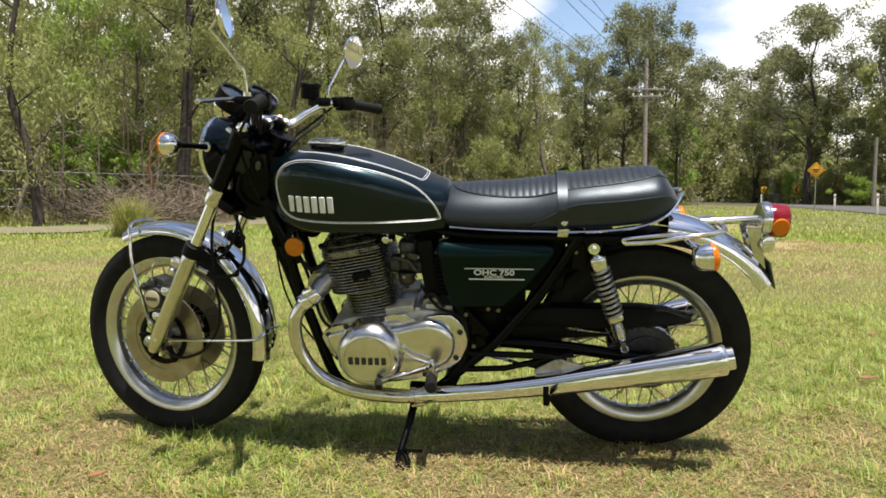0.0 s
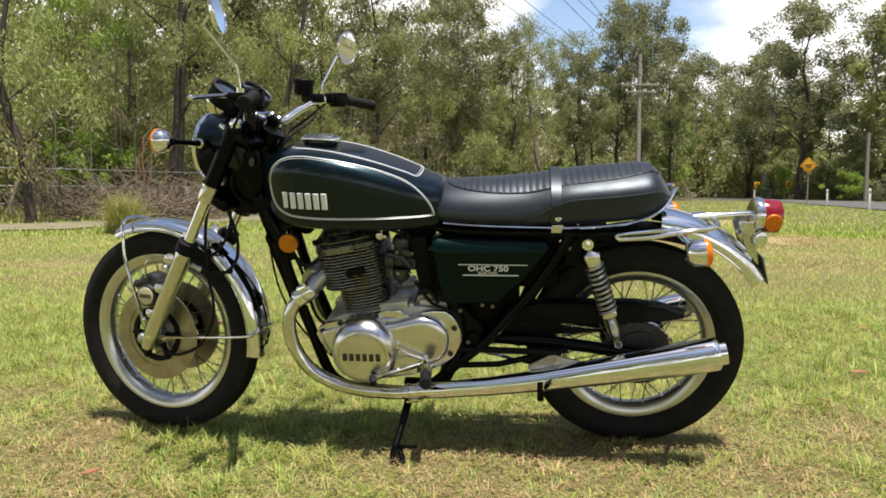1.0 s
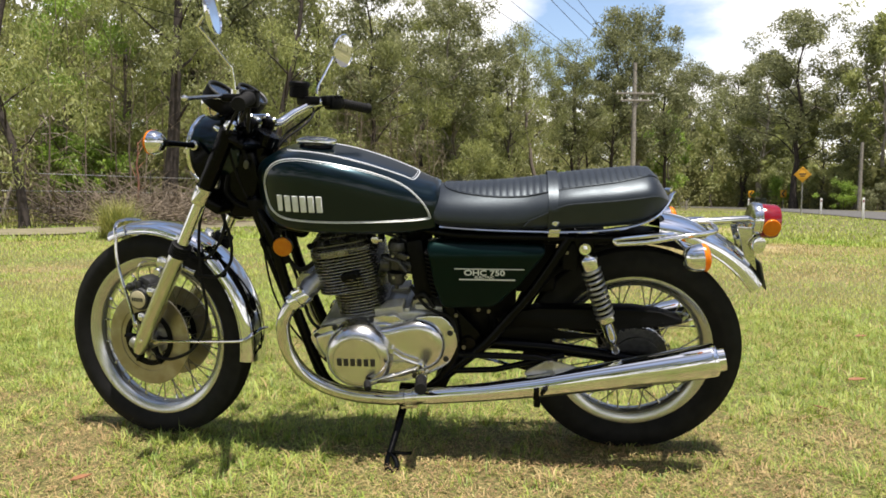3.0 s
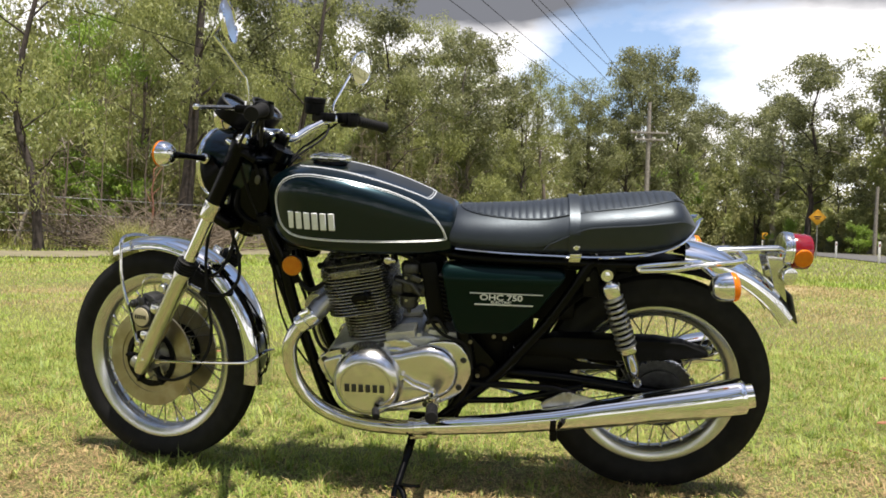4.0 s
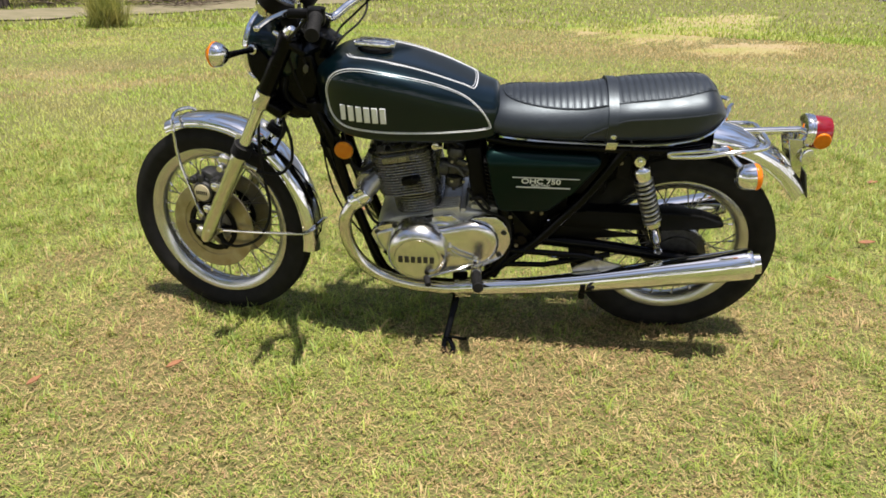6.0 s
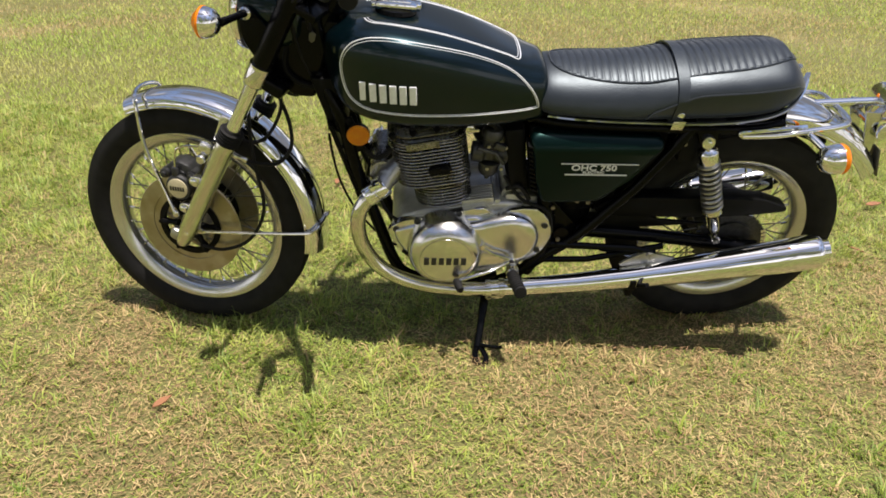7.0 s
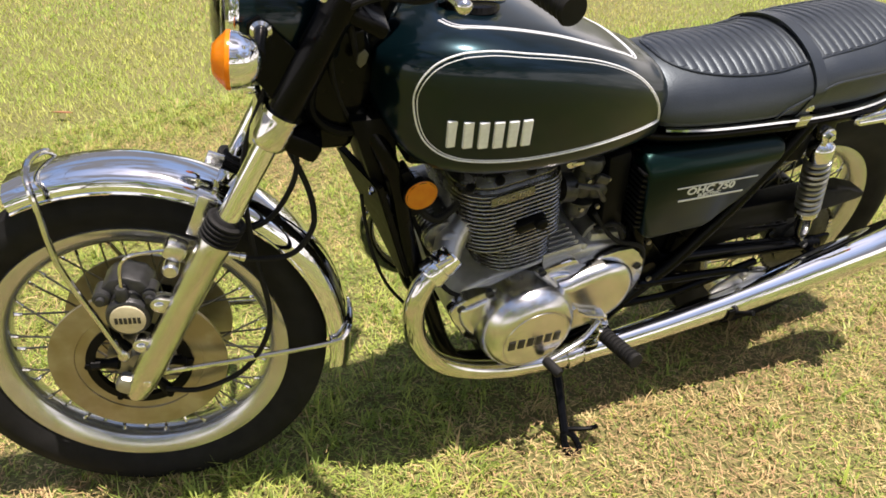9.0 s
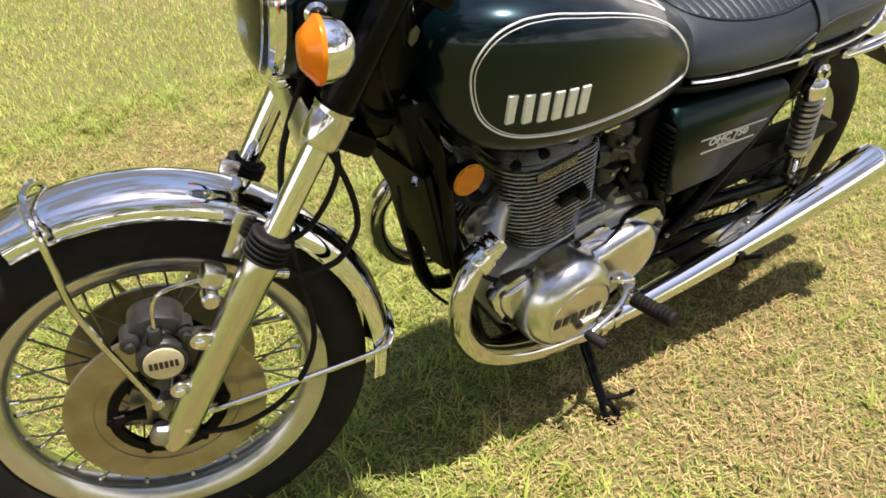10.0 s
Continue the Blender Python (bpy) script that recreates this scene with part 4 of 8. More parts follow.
# ---- fence, gate, poles, signs ----
def fence():
    root = thing("wire_fence", "wire fence on thin posts along the wood", "fence")
    pts = [Vector((x, y, 0)) for x, y in FENCE[:7]]
    total = sum((b - a).length for a, b in zip(pts, pts[1:]))
    n = int(total / 3.6)
    spots = []
    for i in range(n + 1):
        p = edge_point(FENCE[:7], min(0.9999, i / n), 0.0)
        spots.append(p)
        bm = BM()
        r = 0.055 if i % 4 == 0 else 0.022
        tube(bm, [(p.x, p.y, -0.1), (p.x, p.y, 1.50), (p.x, p.y, 1.54)], [r, r, r * 0.7], 8)
        part("post", bm, TIMBER if i % 4 == 0 else DARK_BARK, root)
    for z in (0.45, 0.92, 1.40):
        bm = one(tube, [(p.x, p.y, z + 0.01 * math.sin(i * 2.3)) for i, p in enumerate(spots)], 0.0085, 5)
        part("wire", bm, WIRE, root)


fence()


def gate():
    a, b = Vector((7.3, 49.8, 0)), Vector((12.5, 56.0, 0))
    root = thing("farm_gate", "wide tubular farm gate with a diagonal brace", "gate")
    for p in (a, b):
        part("gate_post", one(tube, [p + Vector((0, 0, -0.1)), p + Vector((0, 0, 1.85)), p + Vector((0, 0, 1.9))], [0.15, 0.14, 0.11], 10), TIMBER, root)
    for z in (0.25, 0.6, 0.95, 1.3):
        part("gate_rail", one(tube, [a + Vector((0, 0, z)), b + Vector((0, 0, z))], 0.024, 8), WIRE, root)
    part("brace", one(tube, [a + Vector((0, 0, 0.25)), b + Vector((0, 0, 1.3))], 0.02, 8), WIRE, root)


gate()


def power_pole():
    x, y = 14.6, 55.0
    root = thing("power_pole", "grey timber power pole with two crossarms", "power pole", pose(x, y, 0, 0, 0, 0))
    part("pole", one(tube, [(0, 0, -0.2), (0, 0, 6.0), (0, 0, 10.75)], [0.20, 0.17, 0.13], 14), TIMBER, root)
    for z, half in ((8.52, 1.40), (8.02, 1.05)):
        bm = BM()
        block(bm, (0, -0.17, z), (2 * half, 0.10, 0.13), 0.01)
        arm = part("crossarm", bm, TIMBER, root)
        for f in (-0.92, -0.4, 0.4, 0.92):
            part("insulator", one(lathe, [(0, 0), (0.05, 0), (0.06, 0.05), (0.03, 0.09), (0.045, 0.12), (0, 0.16)], (half * f, -0.17, z + 0.06), (0, 0, 1), 10), POST_WHITE, arm)
    for i, (dx, z) in enumerate(((-1.33, 8.74), (-0.58, 8.74), (0.58, 8.74), (1.33, 8.74), (0.0, 10.75))):
        a = Vector((x + dx, y - 0.17, z))
        b = Vector((-12 + dx * 2.2, -4.0, 10.4))
        pts = [a.lerp(b, t) - Vector((0, 0, 0.5 * 4 * t * (1 - t))) for t in np.linspace(0, 1, 24)]
        ob = new("power_line", mesh_of("power_line", one(tube, pts, 0.013, 5), SATIN_BLACK))
        tagged(ob, "dark overhead power line sagging across the sky", "power line", "power lines")


power_pole()


def service_wire():
    a, b = Vector((14.5, 54.9, 7.7)), Vector((-11.0, 19.5, 6.6))
    pts = [a.lerp(b, t) - Vector((0, 0, 0.9 * 4 * t * (1 - t))) for t in np.linspace(0, 1, 20)]
    ob = new("service_wire", mesh_of("service_wire", one(tube, pts, 0.011, 5), SATIN_BLACK))
    tagged(ob, "thin dark wire from the pole into the trees", "power line")


service_wire()


def short_pole(x, y, h):
    root = thing("timber_pole", "weathered grey timber pole beside the road", "pole", pose(x, y, 0))
    part("pole", one(tube, [(0, 0, -0.2), (0.02, 0, h * 0.6), (0.05, 0, h)], [0.16, 0.14, 0.12], 12), TIMBER, root)


short_pole(34.9, 61.0, 5.6)


def diamond_sign(x, y):
    root = thing("warning_sign", "yellow diamond warning sign on a steel post", "road sign", pose(x, y, 0, 0, 0, -22))
    part("sign_post", one(tube, [(0, 0, -0.1), (0, 0, 2.62)], 0.030, 10), WIRE, root)
    bm = BM()
    slab(bm, [(0.0, -0.43), (0.43, 0.0), (0.0, 0.43), (-0.43, 0.0)], -0.055, -0.040, 0.004)
    bm.transform(pose(0, 0, 2.2))
    part("sign_plate", bm, SIGN, root, "yellow diamond plate")
    bm = BM()
    for a, b in (((0, -0.37), (0.37, 0)), ((0.37, 0), (0, 0.37)), ((0, 0.37), (-0.37, 0)), ((-0.37, 0), (0, -0.37))):
        tube(bm, [(a[0], -0.058, 2.2 + a[1]), (b[0], -0.058, 2.2 + b[1])], 0.010, 4, flat=0.25)
    block(bm, (0.0, -0.058, 2.23), (0.34, 0.004, 0.07), 0)
    block(bm, (0.0, -0.058, 2.12), (0.22, 0.004, 0.06), 0)
    part("sign_marking", bm, SIGN_BLACK, root, "black border and bars")


diamond_sign(19.75, 40.0)


def chevron(x, y, turn):
    root = thing("curve_marker", "small yellow and black curve marker on a post", "road sign", pose(x, y, 0, 0, 0, turn), group="curve markers")
    part("sign_post", one(tube, [(0, 0, -0.1), (0, 0, 1.5)], 0.03, 8), WIRE, root)
    bm = BM()
    block(bm, (0, -0.05, 1.55), (0.6, 0.015, 0.75), 0.003)
    part("sign_plate", bm, SIGN, root)
    bm = BM()
    slab(bm, [(0.20, 0.30), (0.02, 0.30), (-0.20, 0.0), (0.02, -0.30), (0.20, -0.30), (-0.02, 0.0)], -0.068, -0.060, 0)
    bm.transform(pose(0, 0, 1.55))
    part("sign_marking", bm, SIGN_BLACK, root)


chevron(36.6, 78.0, -15)
chevron(36.4, 85.5, -10)


def guide_post(x, y):
    root = thing("guide_post", "white plastic roadside guide post", "guide post", pose(x, y, 0), group="guide posts")
    bm = BM()
    block(bm, (0, 0, 0.47), (0.11, 0.035, 0.98), 0.006)
    part("post", bm, POST_WHITE, root)
    bm = BM()
    block(bm, (0, -0.0195, 0.80), (0.06, 0.004, 0.12), 0)
    part("delineator", bm, RED, root)


for x, y in ((19.4, 33.6), (22.9, 44.0), (26.2, 62.0)):
    guide_post(x, y)


def bollard(x, y, h):
    ob = new("timber_bollard", mesh_of("timber_bollard", one(tube, [(0, 0, -0.05), (0, 0, h - 0.02), (0, 0, h)], [0.10, 0.10, 0.08], 10), TIMBER))
    ob.location = (x, y, 0)
    tagged(ob, "short weathered timber bollard at the field edge", "bollard", "bollards")


for x, y in ((16.3, 58.5), (18.9, 61.0), (21.5, 63.5), (11.9, 56.9)):
    bollard(x, y, 0.75)


def wheelie_bin(x, y):
    root = thing("wheelie_bin", "dark green wheelie bin at the roadside", "bin", pose(x, y, 0, 0, 0, 20))
    bm = BM()
    loft(bm, [[(sx * w, sy * d, z) for sx, sy in ((-1, -1), (1, -1), (1, 1), (-1, 1))] for w, d, z in ((0.22, 0.25, 0.0), (0.29, 0.33, 0.92))])
    part("body", bm, BIN, root)
    bm = BM()
    block(bm, (0, 0, 0.97), (0.62, 0.72, 0.08), 0.03)
    part("lid", bm, BIN, root)


wheelie_bin(28.1, 64.0)


def fallen_leaf(x, y, s, turn):
    bm = BM()
    pts = [(-1, 0, 0.0), (-0.5, 0.28, 0.06), (0.2, 0.32, 0.10), (1, 0, 0.02), (0.2, -0.30, 0.02), (-0.5, -0.26, 0.0)]
    top = [bm.verts.new((a * s, b * s, c * s + 0.030)) for a, b, c in pts]
    low = [bm.verts.new((a * s, b * s, c * s + 0.027)) for a, b, c in pts]
    bm.faces.new(top)
    bm.faces.new(low[::-1])
    for i in range(6):
        bm.faces.new((top[i], low[i], low[(i + 1) % 6], top[(i + 1) % 6]))
    ob = new("fallen_leaf", mesh_of("fallen_leaf", bm, LITTER))
    ob.matrix_world = pose(x, y, 0, 0, 0, turn)
    tagged(ob, "curled dry brown leaf lying on the lawn", "leaf", "fallen leaves")


for x, y, s, a in ((1.80, 3.18, 0.045, 10), (-0.95, 2.05, 0.030, 50), (1.42, 2.75, 0.030, 120), (-0.50, 3.6, 0.035, 80), (-1.30, 4.4, 0.045, 30), (-0.9, 5.0, 0.05, 150), (-1.32, 1.95, 0.028, 70), (2.4, 4.2, 0.045, 15)):
    fallen_leaf(x, y, s, a)


# ---- the motorcycle ----
# Its own axes: x to the rear, y to its right, z up; the rear axle stands over the origin. It leans on its side stand.
bike = thing("motorcycle", "dark green vintage motorcycle leaning on its side stand on grass", "motorcycle",
             pose(0.618, 2.419, 0.004, 13.0, 0, -5.5))
RAKE = 27.4
FRONT = Matrix.Translation((-1.525, 0.020, 0.335)) @ Matrix.Rotation(radians(-15), 4, Vector((math.sin(radians(27.5)), 0, math.cos(radians(27.5)))))
FORK = Vector((math.sin(radians(RAKE)), 0, math.cos(radians(RAKE))))


def wheel(name, centre, m, r_out, r_rim, width, spokes, hub_r, hub_w, label, hub_metal):
    """Rim, tyre, hub and laced spokes round centre; m sets it in the motorcycle."""
    at = m @ Matrix.Translation(centre)
    w = width / 2
    k = r_rim
    rim = [(k, -0.034), (k + 0.002, -0.031), (k - 0.008, -0.027), (k - 0.012, -0.022), (k - 0.026, -0.013), (k - 0.028, 0.0),
           (k - 0.026, 0.013), (k - 0.012, 0.022), (k - 0.008, 0.027), (k + 0.002, 0.031), (k, 0.034), (k - 0.006, 0.034),
           (k - 0.020, 0.028), (k - 0.030, 0.021), (k - 0.035, 0.012), (k - 0.037, 0.0), (k - 0.035, -0.012),
           (k - 0.030, -0.021), (k - 0.020, -0.028), (k - 0.006, -0.034)]
    base = part(name, one(lathe, rim, (0, 0, 0), (0, 1, 0), 96, True), RIM, bike, label, at)
    t = r_out - k
    tyre = [(k - 0.004, -0.026), (k + 0.006, -0.033), (k + 0.25 * t, -0.86 * w), (k + 0.5 * t, -w), (k + 0.72 * t, -0.93 * w)]
    crown = []
    for j in range(-4, 5):
        a = j / 4.6
        r = k + t * (0.80 + 0.20 * math.sqrt(max(0.0, 1 - a * a)))
        y = a * 0.88 * w
        gap = 0.006 * w / 0.045
        if j == -4:
            crown += [(r, y)]
        else:
            crown += [(r, y - gap - 0.002), (r - 0.004, y - gap), (r - 0.004, y - gap + 0.003), (r, y - gap + 0.005)]
    tyre += crown + [(r, -y) for r, y in tyre[::-1]]
    part("tyre", one(lathe, tyre, (0, 0, 0), (0, 1, 0), 96, True), RUBBER, base, "black rubber tyre with a ribbed tread", at)
    hw = hub_w / 2
    hub = [(0.0, -hw - 0.02), (0.018, -hw - 0.02), (0.02, -hw), (hub_r, -hw), (hub_r, -hw + 0.006), (hub_r * 0.72, -hw + 0.014), (hub_r * 0.66, 0),
           (hub_r * 0.72, hw - 0.014), (hub_r, hw - 0.006), (hub_r, hw), (0.02, hw), (0.018, hw + 0.02), (0.0, hw + 0.02)]
    part("hub", one(lathe, hub, (0, 0, 0), (0, 1, 0), 40), hub_metal, base, "", at)
    # one spoke along +z, with its nipple at the rim
    sp = BM()
    length = 1.0
    tube(sp, [(0, 0, 0), (0, 0, 0.9), (0, 0, length)], 0.0019, 6)
    spoke_mesh = mesh_of("spoke", sp, SPOKE)
    nip = mesh_of("nipple", one(tube, [(0, 0, 0), (0, 0, 0.011), (0, 0, 0.013), (0, 0, 0.019)], [0.0034, 0.0034, 0.0046, 0.0046], 8), CHROME_OLD)
    for i in range(spokes):
        side = -1 if i % 2 else 1
        lean = 1 if (i // 2) % 2 else -1
        a_rim = 2 * math.pi * (i + 0.25) / spokes
        a_hub = a_rim + lean * 0.62
        p = Vector((hub_r * 0.93 * math.cos(a_hub), side * (hw - 0.003), hub_r * 0.93 * math.sin(a_hub)))
        q = Vector(((k - 0.035) * math.cos(a_rim), side * 0.006, (k - 0.035) * math.sin(a_rim)))
        turn = (q - p).to_track_quat("Z", "Y").to_matrix().to_4x4()
        s = new("spoke", spoke_mesh)
        s.parent = base
        s.matrix_basis = at @ Matrix.Translation(p) @ turn @ Matrix.Diagonal((1, 1, (q - p).length, 1))
        s = new("nipple", nip)
        s.parent = base
        s.matrix_basis = at @ Matrix.Translation(q - (q - p).normalized() * 0.014) @ turn
    return base


def disc_at(y, m, base, label):
    prof = [(0.150, y - 0.0026), (0.1490, y - 0.0034), (0.1080, y - 0.0034), (0.1070, y - 0.0014), (0.0885, y - 0.0014), (0.088, y), (0.0885, y + 0.0014), (0.1070, y + 0.0014), (0.1080, y + 0.0034), (0.1490, y + 0.0034), (0.150, y + 0.0026)]
    part("brake_disc", one(lathe, prof, (0, 0, 0), (0, 1, 0), 72, True), DISC, base, label, m)
    bm = BM()
    lathe(bm, [(0.0895, y - 0.005), (0.0895, y + 0.005), (0.074, y + 0.006), (0.074, y - 0.006)], (0, 0, 0), (0, 1, 0), 56, True)
    for i in range(6):
        a = 2 * math.pi * i / 6
        c, s = math.cos(a), math.sin(a)
        tube(bm, [(0.035 * c, y, 0.035 * s), (0.055 * c, y, 0.055 * s), (0.080 * c, y, 0.080 * s)], [0.012, 0.008, 0.012], 8)
        tube(bm, [(0.086 * c, y - 0.009, 0.086 * s), (0.086 * c, y + 0.009, 0.086 * s)], 0.006, 6)
    part("disc_carrier", bm, SATIN_BLACK, base, "black disc carrier", m)


WHEEL = FRONT @ pose(0.015, 0, 0.003, -2.0, 0, 0)
front_wheel = wheel("front_wheel", (0, 0, 0), WHEEL, 0.329, 0.257, 0.092, 36, 0.058, 0.085, "spoked front wheel with a satin alloy rim", CAST)
disc_at(-0.060, WHEEL, front_wheel, "stained steel brake disc")
disc_at(0.060, WHEEL, front_wheel, "steel brake disc")
BACK = Matrix.Translation((0, 0, 0.33))
rear_wheel = wheel("rear_wheel", (-0.008, 0, 0.003), BACK, 0.328, 0.242, 0.108, 40, 0.075, 0.10, "spoked rear wheel with a satin alloy rim", DARK_CAST)
part("brake_drum", one(lathe, [(0.02, 0.05), (0.098, 0.05), (0.10, 0.06), (0.10, 0.085), (0.09, 0.095), (0.03, 0.10), (0.02, 0.11)], (0, 0, 0), (0, 1, 0), 48), SATIN_BLACK, rear_wheel, "black brake hub", BACK)


def sprocket():
    bm = BM()
    prof = []
    for i in range(34 * 4):
        a = 2 * math.pi * i / (34 * 4)
        r = 0.102 if i % 4 in (1, 2) else 0.095
        prof.append((r * math.cos(a), r * math.sin(a)))
    slab(bm, prof, -0.072, -0.066, 0)
    lathe(bm, [(0.07, -0.08), (0.07, -0.05), (0.03, -0.05), (0.03, -0.08)], (0, 0, 0), (0, 1, 0), 32, True)
    return bm


part("sprocket", sprocket(), DARK_CAST, rear_wheel, "oily dark chain sprocket", BACK)


def chain():
    bm = BM()
    path = catmull([(-0.50, -0.069, 0.445), (-0.25, -0.069, 0.445), (0.0, -0.069, 0.430), (0.068, -0.069, 0.402), (0.1, -0.069, 0.34), (0.08, -0.069, 0.27),
                    (0.0, -0.069, 0.232), (-0.25, -0.069, 0.27), (-0.50, -0.069, 0.33)], 10)
    for i, (a, b) in enumerate(zip(path, path[1:])):
        for side in (-0.006, 0.006) if i % 2 else (-0.003, 0.003):
            o = Vector((0, side, 0))
            d = (b - a) * 0.25
            tube(bm, [a - d + o, b + d + o], 0.0062, 6, flat=0.22)
    return bm


part("drive_chain", chain(), CHROME_OLD, bike, "greasy steel drive chain")


# front fork and what turns with it
def on_fork(s, y, off=0.0):
    off += 0.022
    return Vector((FORK.x * s + off * math.cos(radians(RAKE)), y, FORK.z * s - off * math.sin(radians(RAKE))))


for side in (-1, 1):
    y = 0.108 * side
    bm = BM()
    tube(bm, [on_fork(s, y) for s in (-0.020, -0.012, 0.014, 0.05, 0.315, 0.340, 0.347)], [0.015, 0.019, 0.0235, 0.0255, 0.0255, 0.027, 0.024], 24)
    leg = part("fork_leg", bm, ALLOY, bike, "satin alloy lower fork leg", FRONT)
    bm = one(block, on_fork(0.002, y, -0.020), (0.040, 0.030, 0.036), 0.012, (0, 27, 0))
    part("axle_holder", bm, CAST, leg, "", FRONT)
    # rounded lugs that carry the calliper
    for h, off, n in ((0.098, -0.030, 0.024), (0.190, -0.034, 0.030)):
        a = on_fork(h, y - 0.004 * side, off)
        b = on_fork(h + 0.006, y, -0.004)
        d = Vector((b.x - a.x, 0, b.z - a.z)).normalized()
        q = Vector((-d.z, 0, d.x))
        ring = [a + 0.0145 * (math.cos(t) * d + math.sin(t) * q) for t in (radians(90 + 180 * i / 8) for i in range(9))]
        ring += [b - 0.5 * n * q, b + 0.5 * n * q]
        bm = one(slab, [(p.x, p.z) for p in ring], y - 0.012, y + 0.010, 0.003)
        part("caliper_lug", bm, POLISHED, leg, "", FRONT)
        bm = one(lathe, [(0, -0.004), (0.0085, -0.004), (0.0085, 0.004), (0.0062, 0.006), (0.0, 0.007)], (a.x, y + 0.012 * side, a.z), (0, side, 0), 10)
        part("leg_bolt", bm, CHROME, leg, "", FRONT)
    for h, off in ((0.034, 0.004),):
        bm = one(lathe, [(0, -0.010), (0.0085, -0.010), (0.0085, 0.004), (0.006, 0.007), (0, 0.007)], on_fork(h, y + 0.018 * side, off), (0, side, 0), 10)
        part("leg_bolt", bm, CHROME, leg, "", FRONT)
    bm = BM()
    prof = [(0.019, 0.336)]
    for i in range(5):
        s = 0.340 + 0.0082 * i
        prof += [(0.0275, s), (0.031, s + 0.0022), (0.031, s + 0.0048), (0.0265, s + 0.0070)]
    prof += [(0.022, 0.378), (0.019, 0.384)]
    lathe(bm, prof, on_fork(0, y), FORK, 24)
    part("fork_gaiter", bm, RUBBER, bike, "ribbed black rubber dust boot", FRONT)
    part("fork_tube", one(tube, [on_fork(0.36, y), on_fork(0.75, y)], 0.0178, 24), CHROME, bike, "chrome fork stanchion", FRONT)
    bm = BM()
    lathe(bm, [(0.0185, 0.522), (0.0240, 0.522), (0.0262, 0.525), (0.0270, 0.530), (0.0270, 0.566), (0.0262, 0.568), (0.0262, 0.571), (0.0285, 0.572), (0.0285, 0.577), (0.018, 0.580)], on_fork(0, y), FORK, 24)
    part("fork_clamp", bm, CHROME_OLD, bike, "bright lower fork clamp", FRONT)
    bm = BM()
    lathe(bm, [(0.0185, 0.576), (0.0230, 0.577), (0.0245, 0.585), (0.0245, 0.732), (0.023, 0.740), (0.0185, 0.742)], on_fork(0, y), FORK, 24)
    ear = [(0.240, 0.578), (0.252, 0.550), (0.270, 0.522), (0.290, 0.512), (0.325, 0.580), (0.332, 0.604), (0.318, 0.598), (0.307, 0.588), (0.290, 0.606), (0.277, 0.626), (0.258, 0.640), (0.243, 0.630)]
    slab(bm, ear, y + 0.002 * side - 0.003, y + 0.002 * side + 0.003, 0.002)
    part("headlamp_bracket", bm, BLACK, bike, "dark painted headlamp ear", FRONT)
    # turn signal on its stalk
    bm = BM()
    tube(bm, [(0.262, 0.112 * side, 0.623), (0.262, 0.150 * side, 0.625), (0.262, 0.200 * side, 0.629), (0.262, 0.245 * side, 0.632)], [0.011, 0.008, 0.008, 0.010], 12)
    stalk = part("turn_signal", bm, BLACK, bike, "chrome turn signal with an amber lens on a black stalk", FRONT)
    c = (0.240, 0.262 * side, 0.634)
    prof = [(0.0, 0.030), (0.012, 0.029), (0.024, 0.024), (0.033, 0.014), (0.037, 0.002), (0.038, -0.008), (0.036, -0.010), (0.03, -0.006)]
    bm = one(lathe, [(r * 0.88, h * 0.95) for r, h in prof], c, (1, 0, -0.05), 32)
    part("signal_bowl", bm, CHROME, stalk, "chrome bowl", FRONT)
    prof = [(0.036, -0.006), (0.0385, -0.008), (0.0385, -0.014), (0.034, -0.018), (0.027, -0.026), (0.020, -0.033), (0.0, -0.036)]
    bm = one(lathe, [(r * 0.88, h * 0.80) for r, h in prof], c, (1, 0, -0.05), 32)
    part("signal_lens", bm, AMBER, stalk, "amber plastic lens", FRONT)
    bm = one(lathe, [(0.0, -0.004), (0.013, -0.004), (0.0145, 0.0), (0.0145, 0.007), (0.010, 0.011), (0.0, 0.011)], (0.262, 0.119 * side, 0.623), (0, side, 0), 20)
    part("stalk_nut", bm, CHROME_OLD, stalk, "", FRONT)

low = BM()
block(low, on_fork(0.540, 0, 0.03), (0.09, 0.235, 0.034), 0.010, (0, RAKE, 0))
lathe(low, [(0.0, 0.505), (0.03, 0.505), (0.033, 0.52), (0.033, 0.56), (0, 0.56)], on_fork(0.0, 0, 0.062), FORK, 24)
part("lower_yoke", low, BLACK, bike, "", FRONT)
bm = BM()
block(bm, on_fork(0.530, 0, -0.016), (0.016, 0.205, 0.048), 0.006, (0, RAKE, 0))
part("yoke_cover", bm, POLISHED, bike, "polished lower yoke bridge", FRONT)
up = BM()
block(up, on_fork(0.748, 0, 0.03), (0.085, 0.255, 0.022), 0.008, (0, RAKE, 0))
for side in (-1, 1):
    lathe(up, [(0.0, 0.735), (0.027, 0.735), (0.027, 0.764), (0.022, 0.770), (0.012, 0.774), (0, 0.774)], on_fork(0, 0.108 * side), FORK, 20)
lathe(up, [(0.0, 0.75), (0.018, 0.75), (0.018, 0.778), (0.0, 0.782)], on_fork(0, 0, 0.062), FORK, 6)
part("top_yoke", up, BLACK, bike, "dark top fork yoke", FRONT)
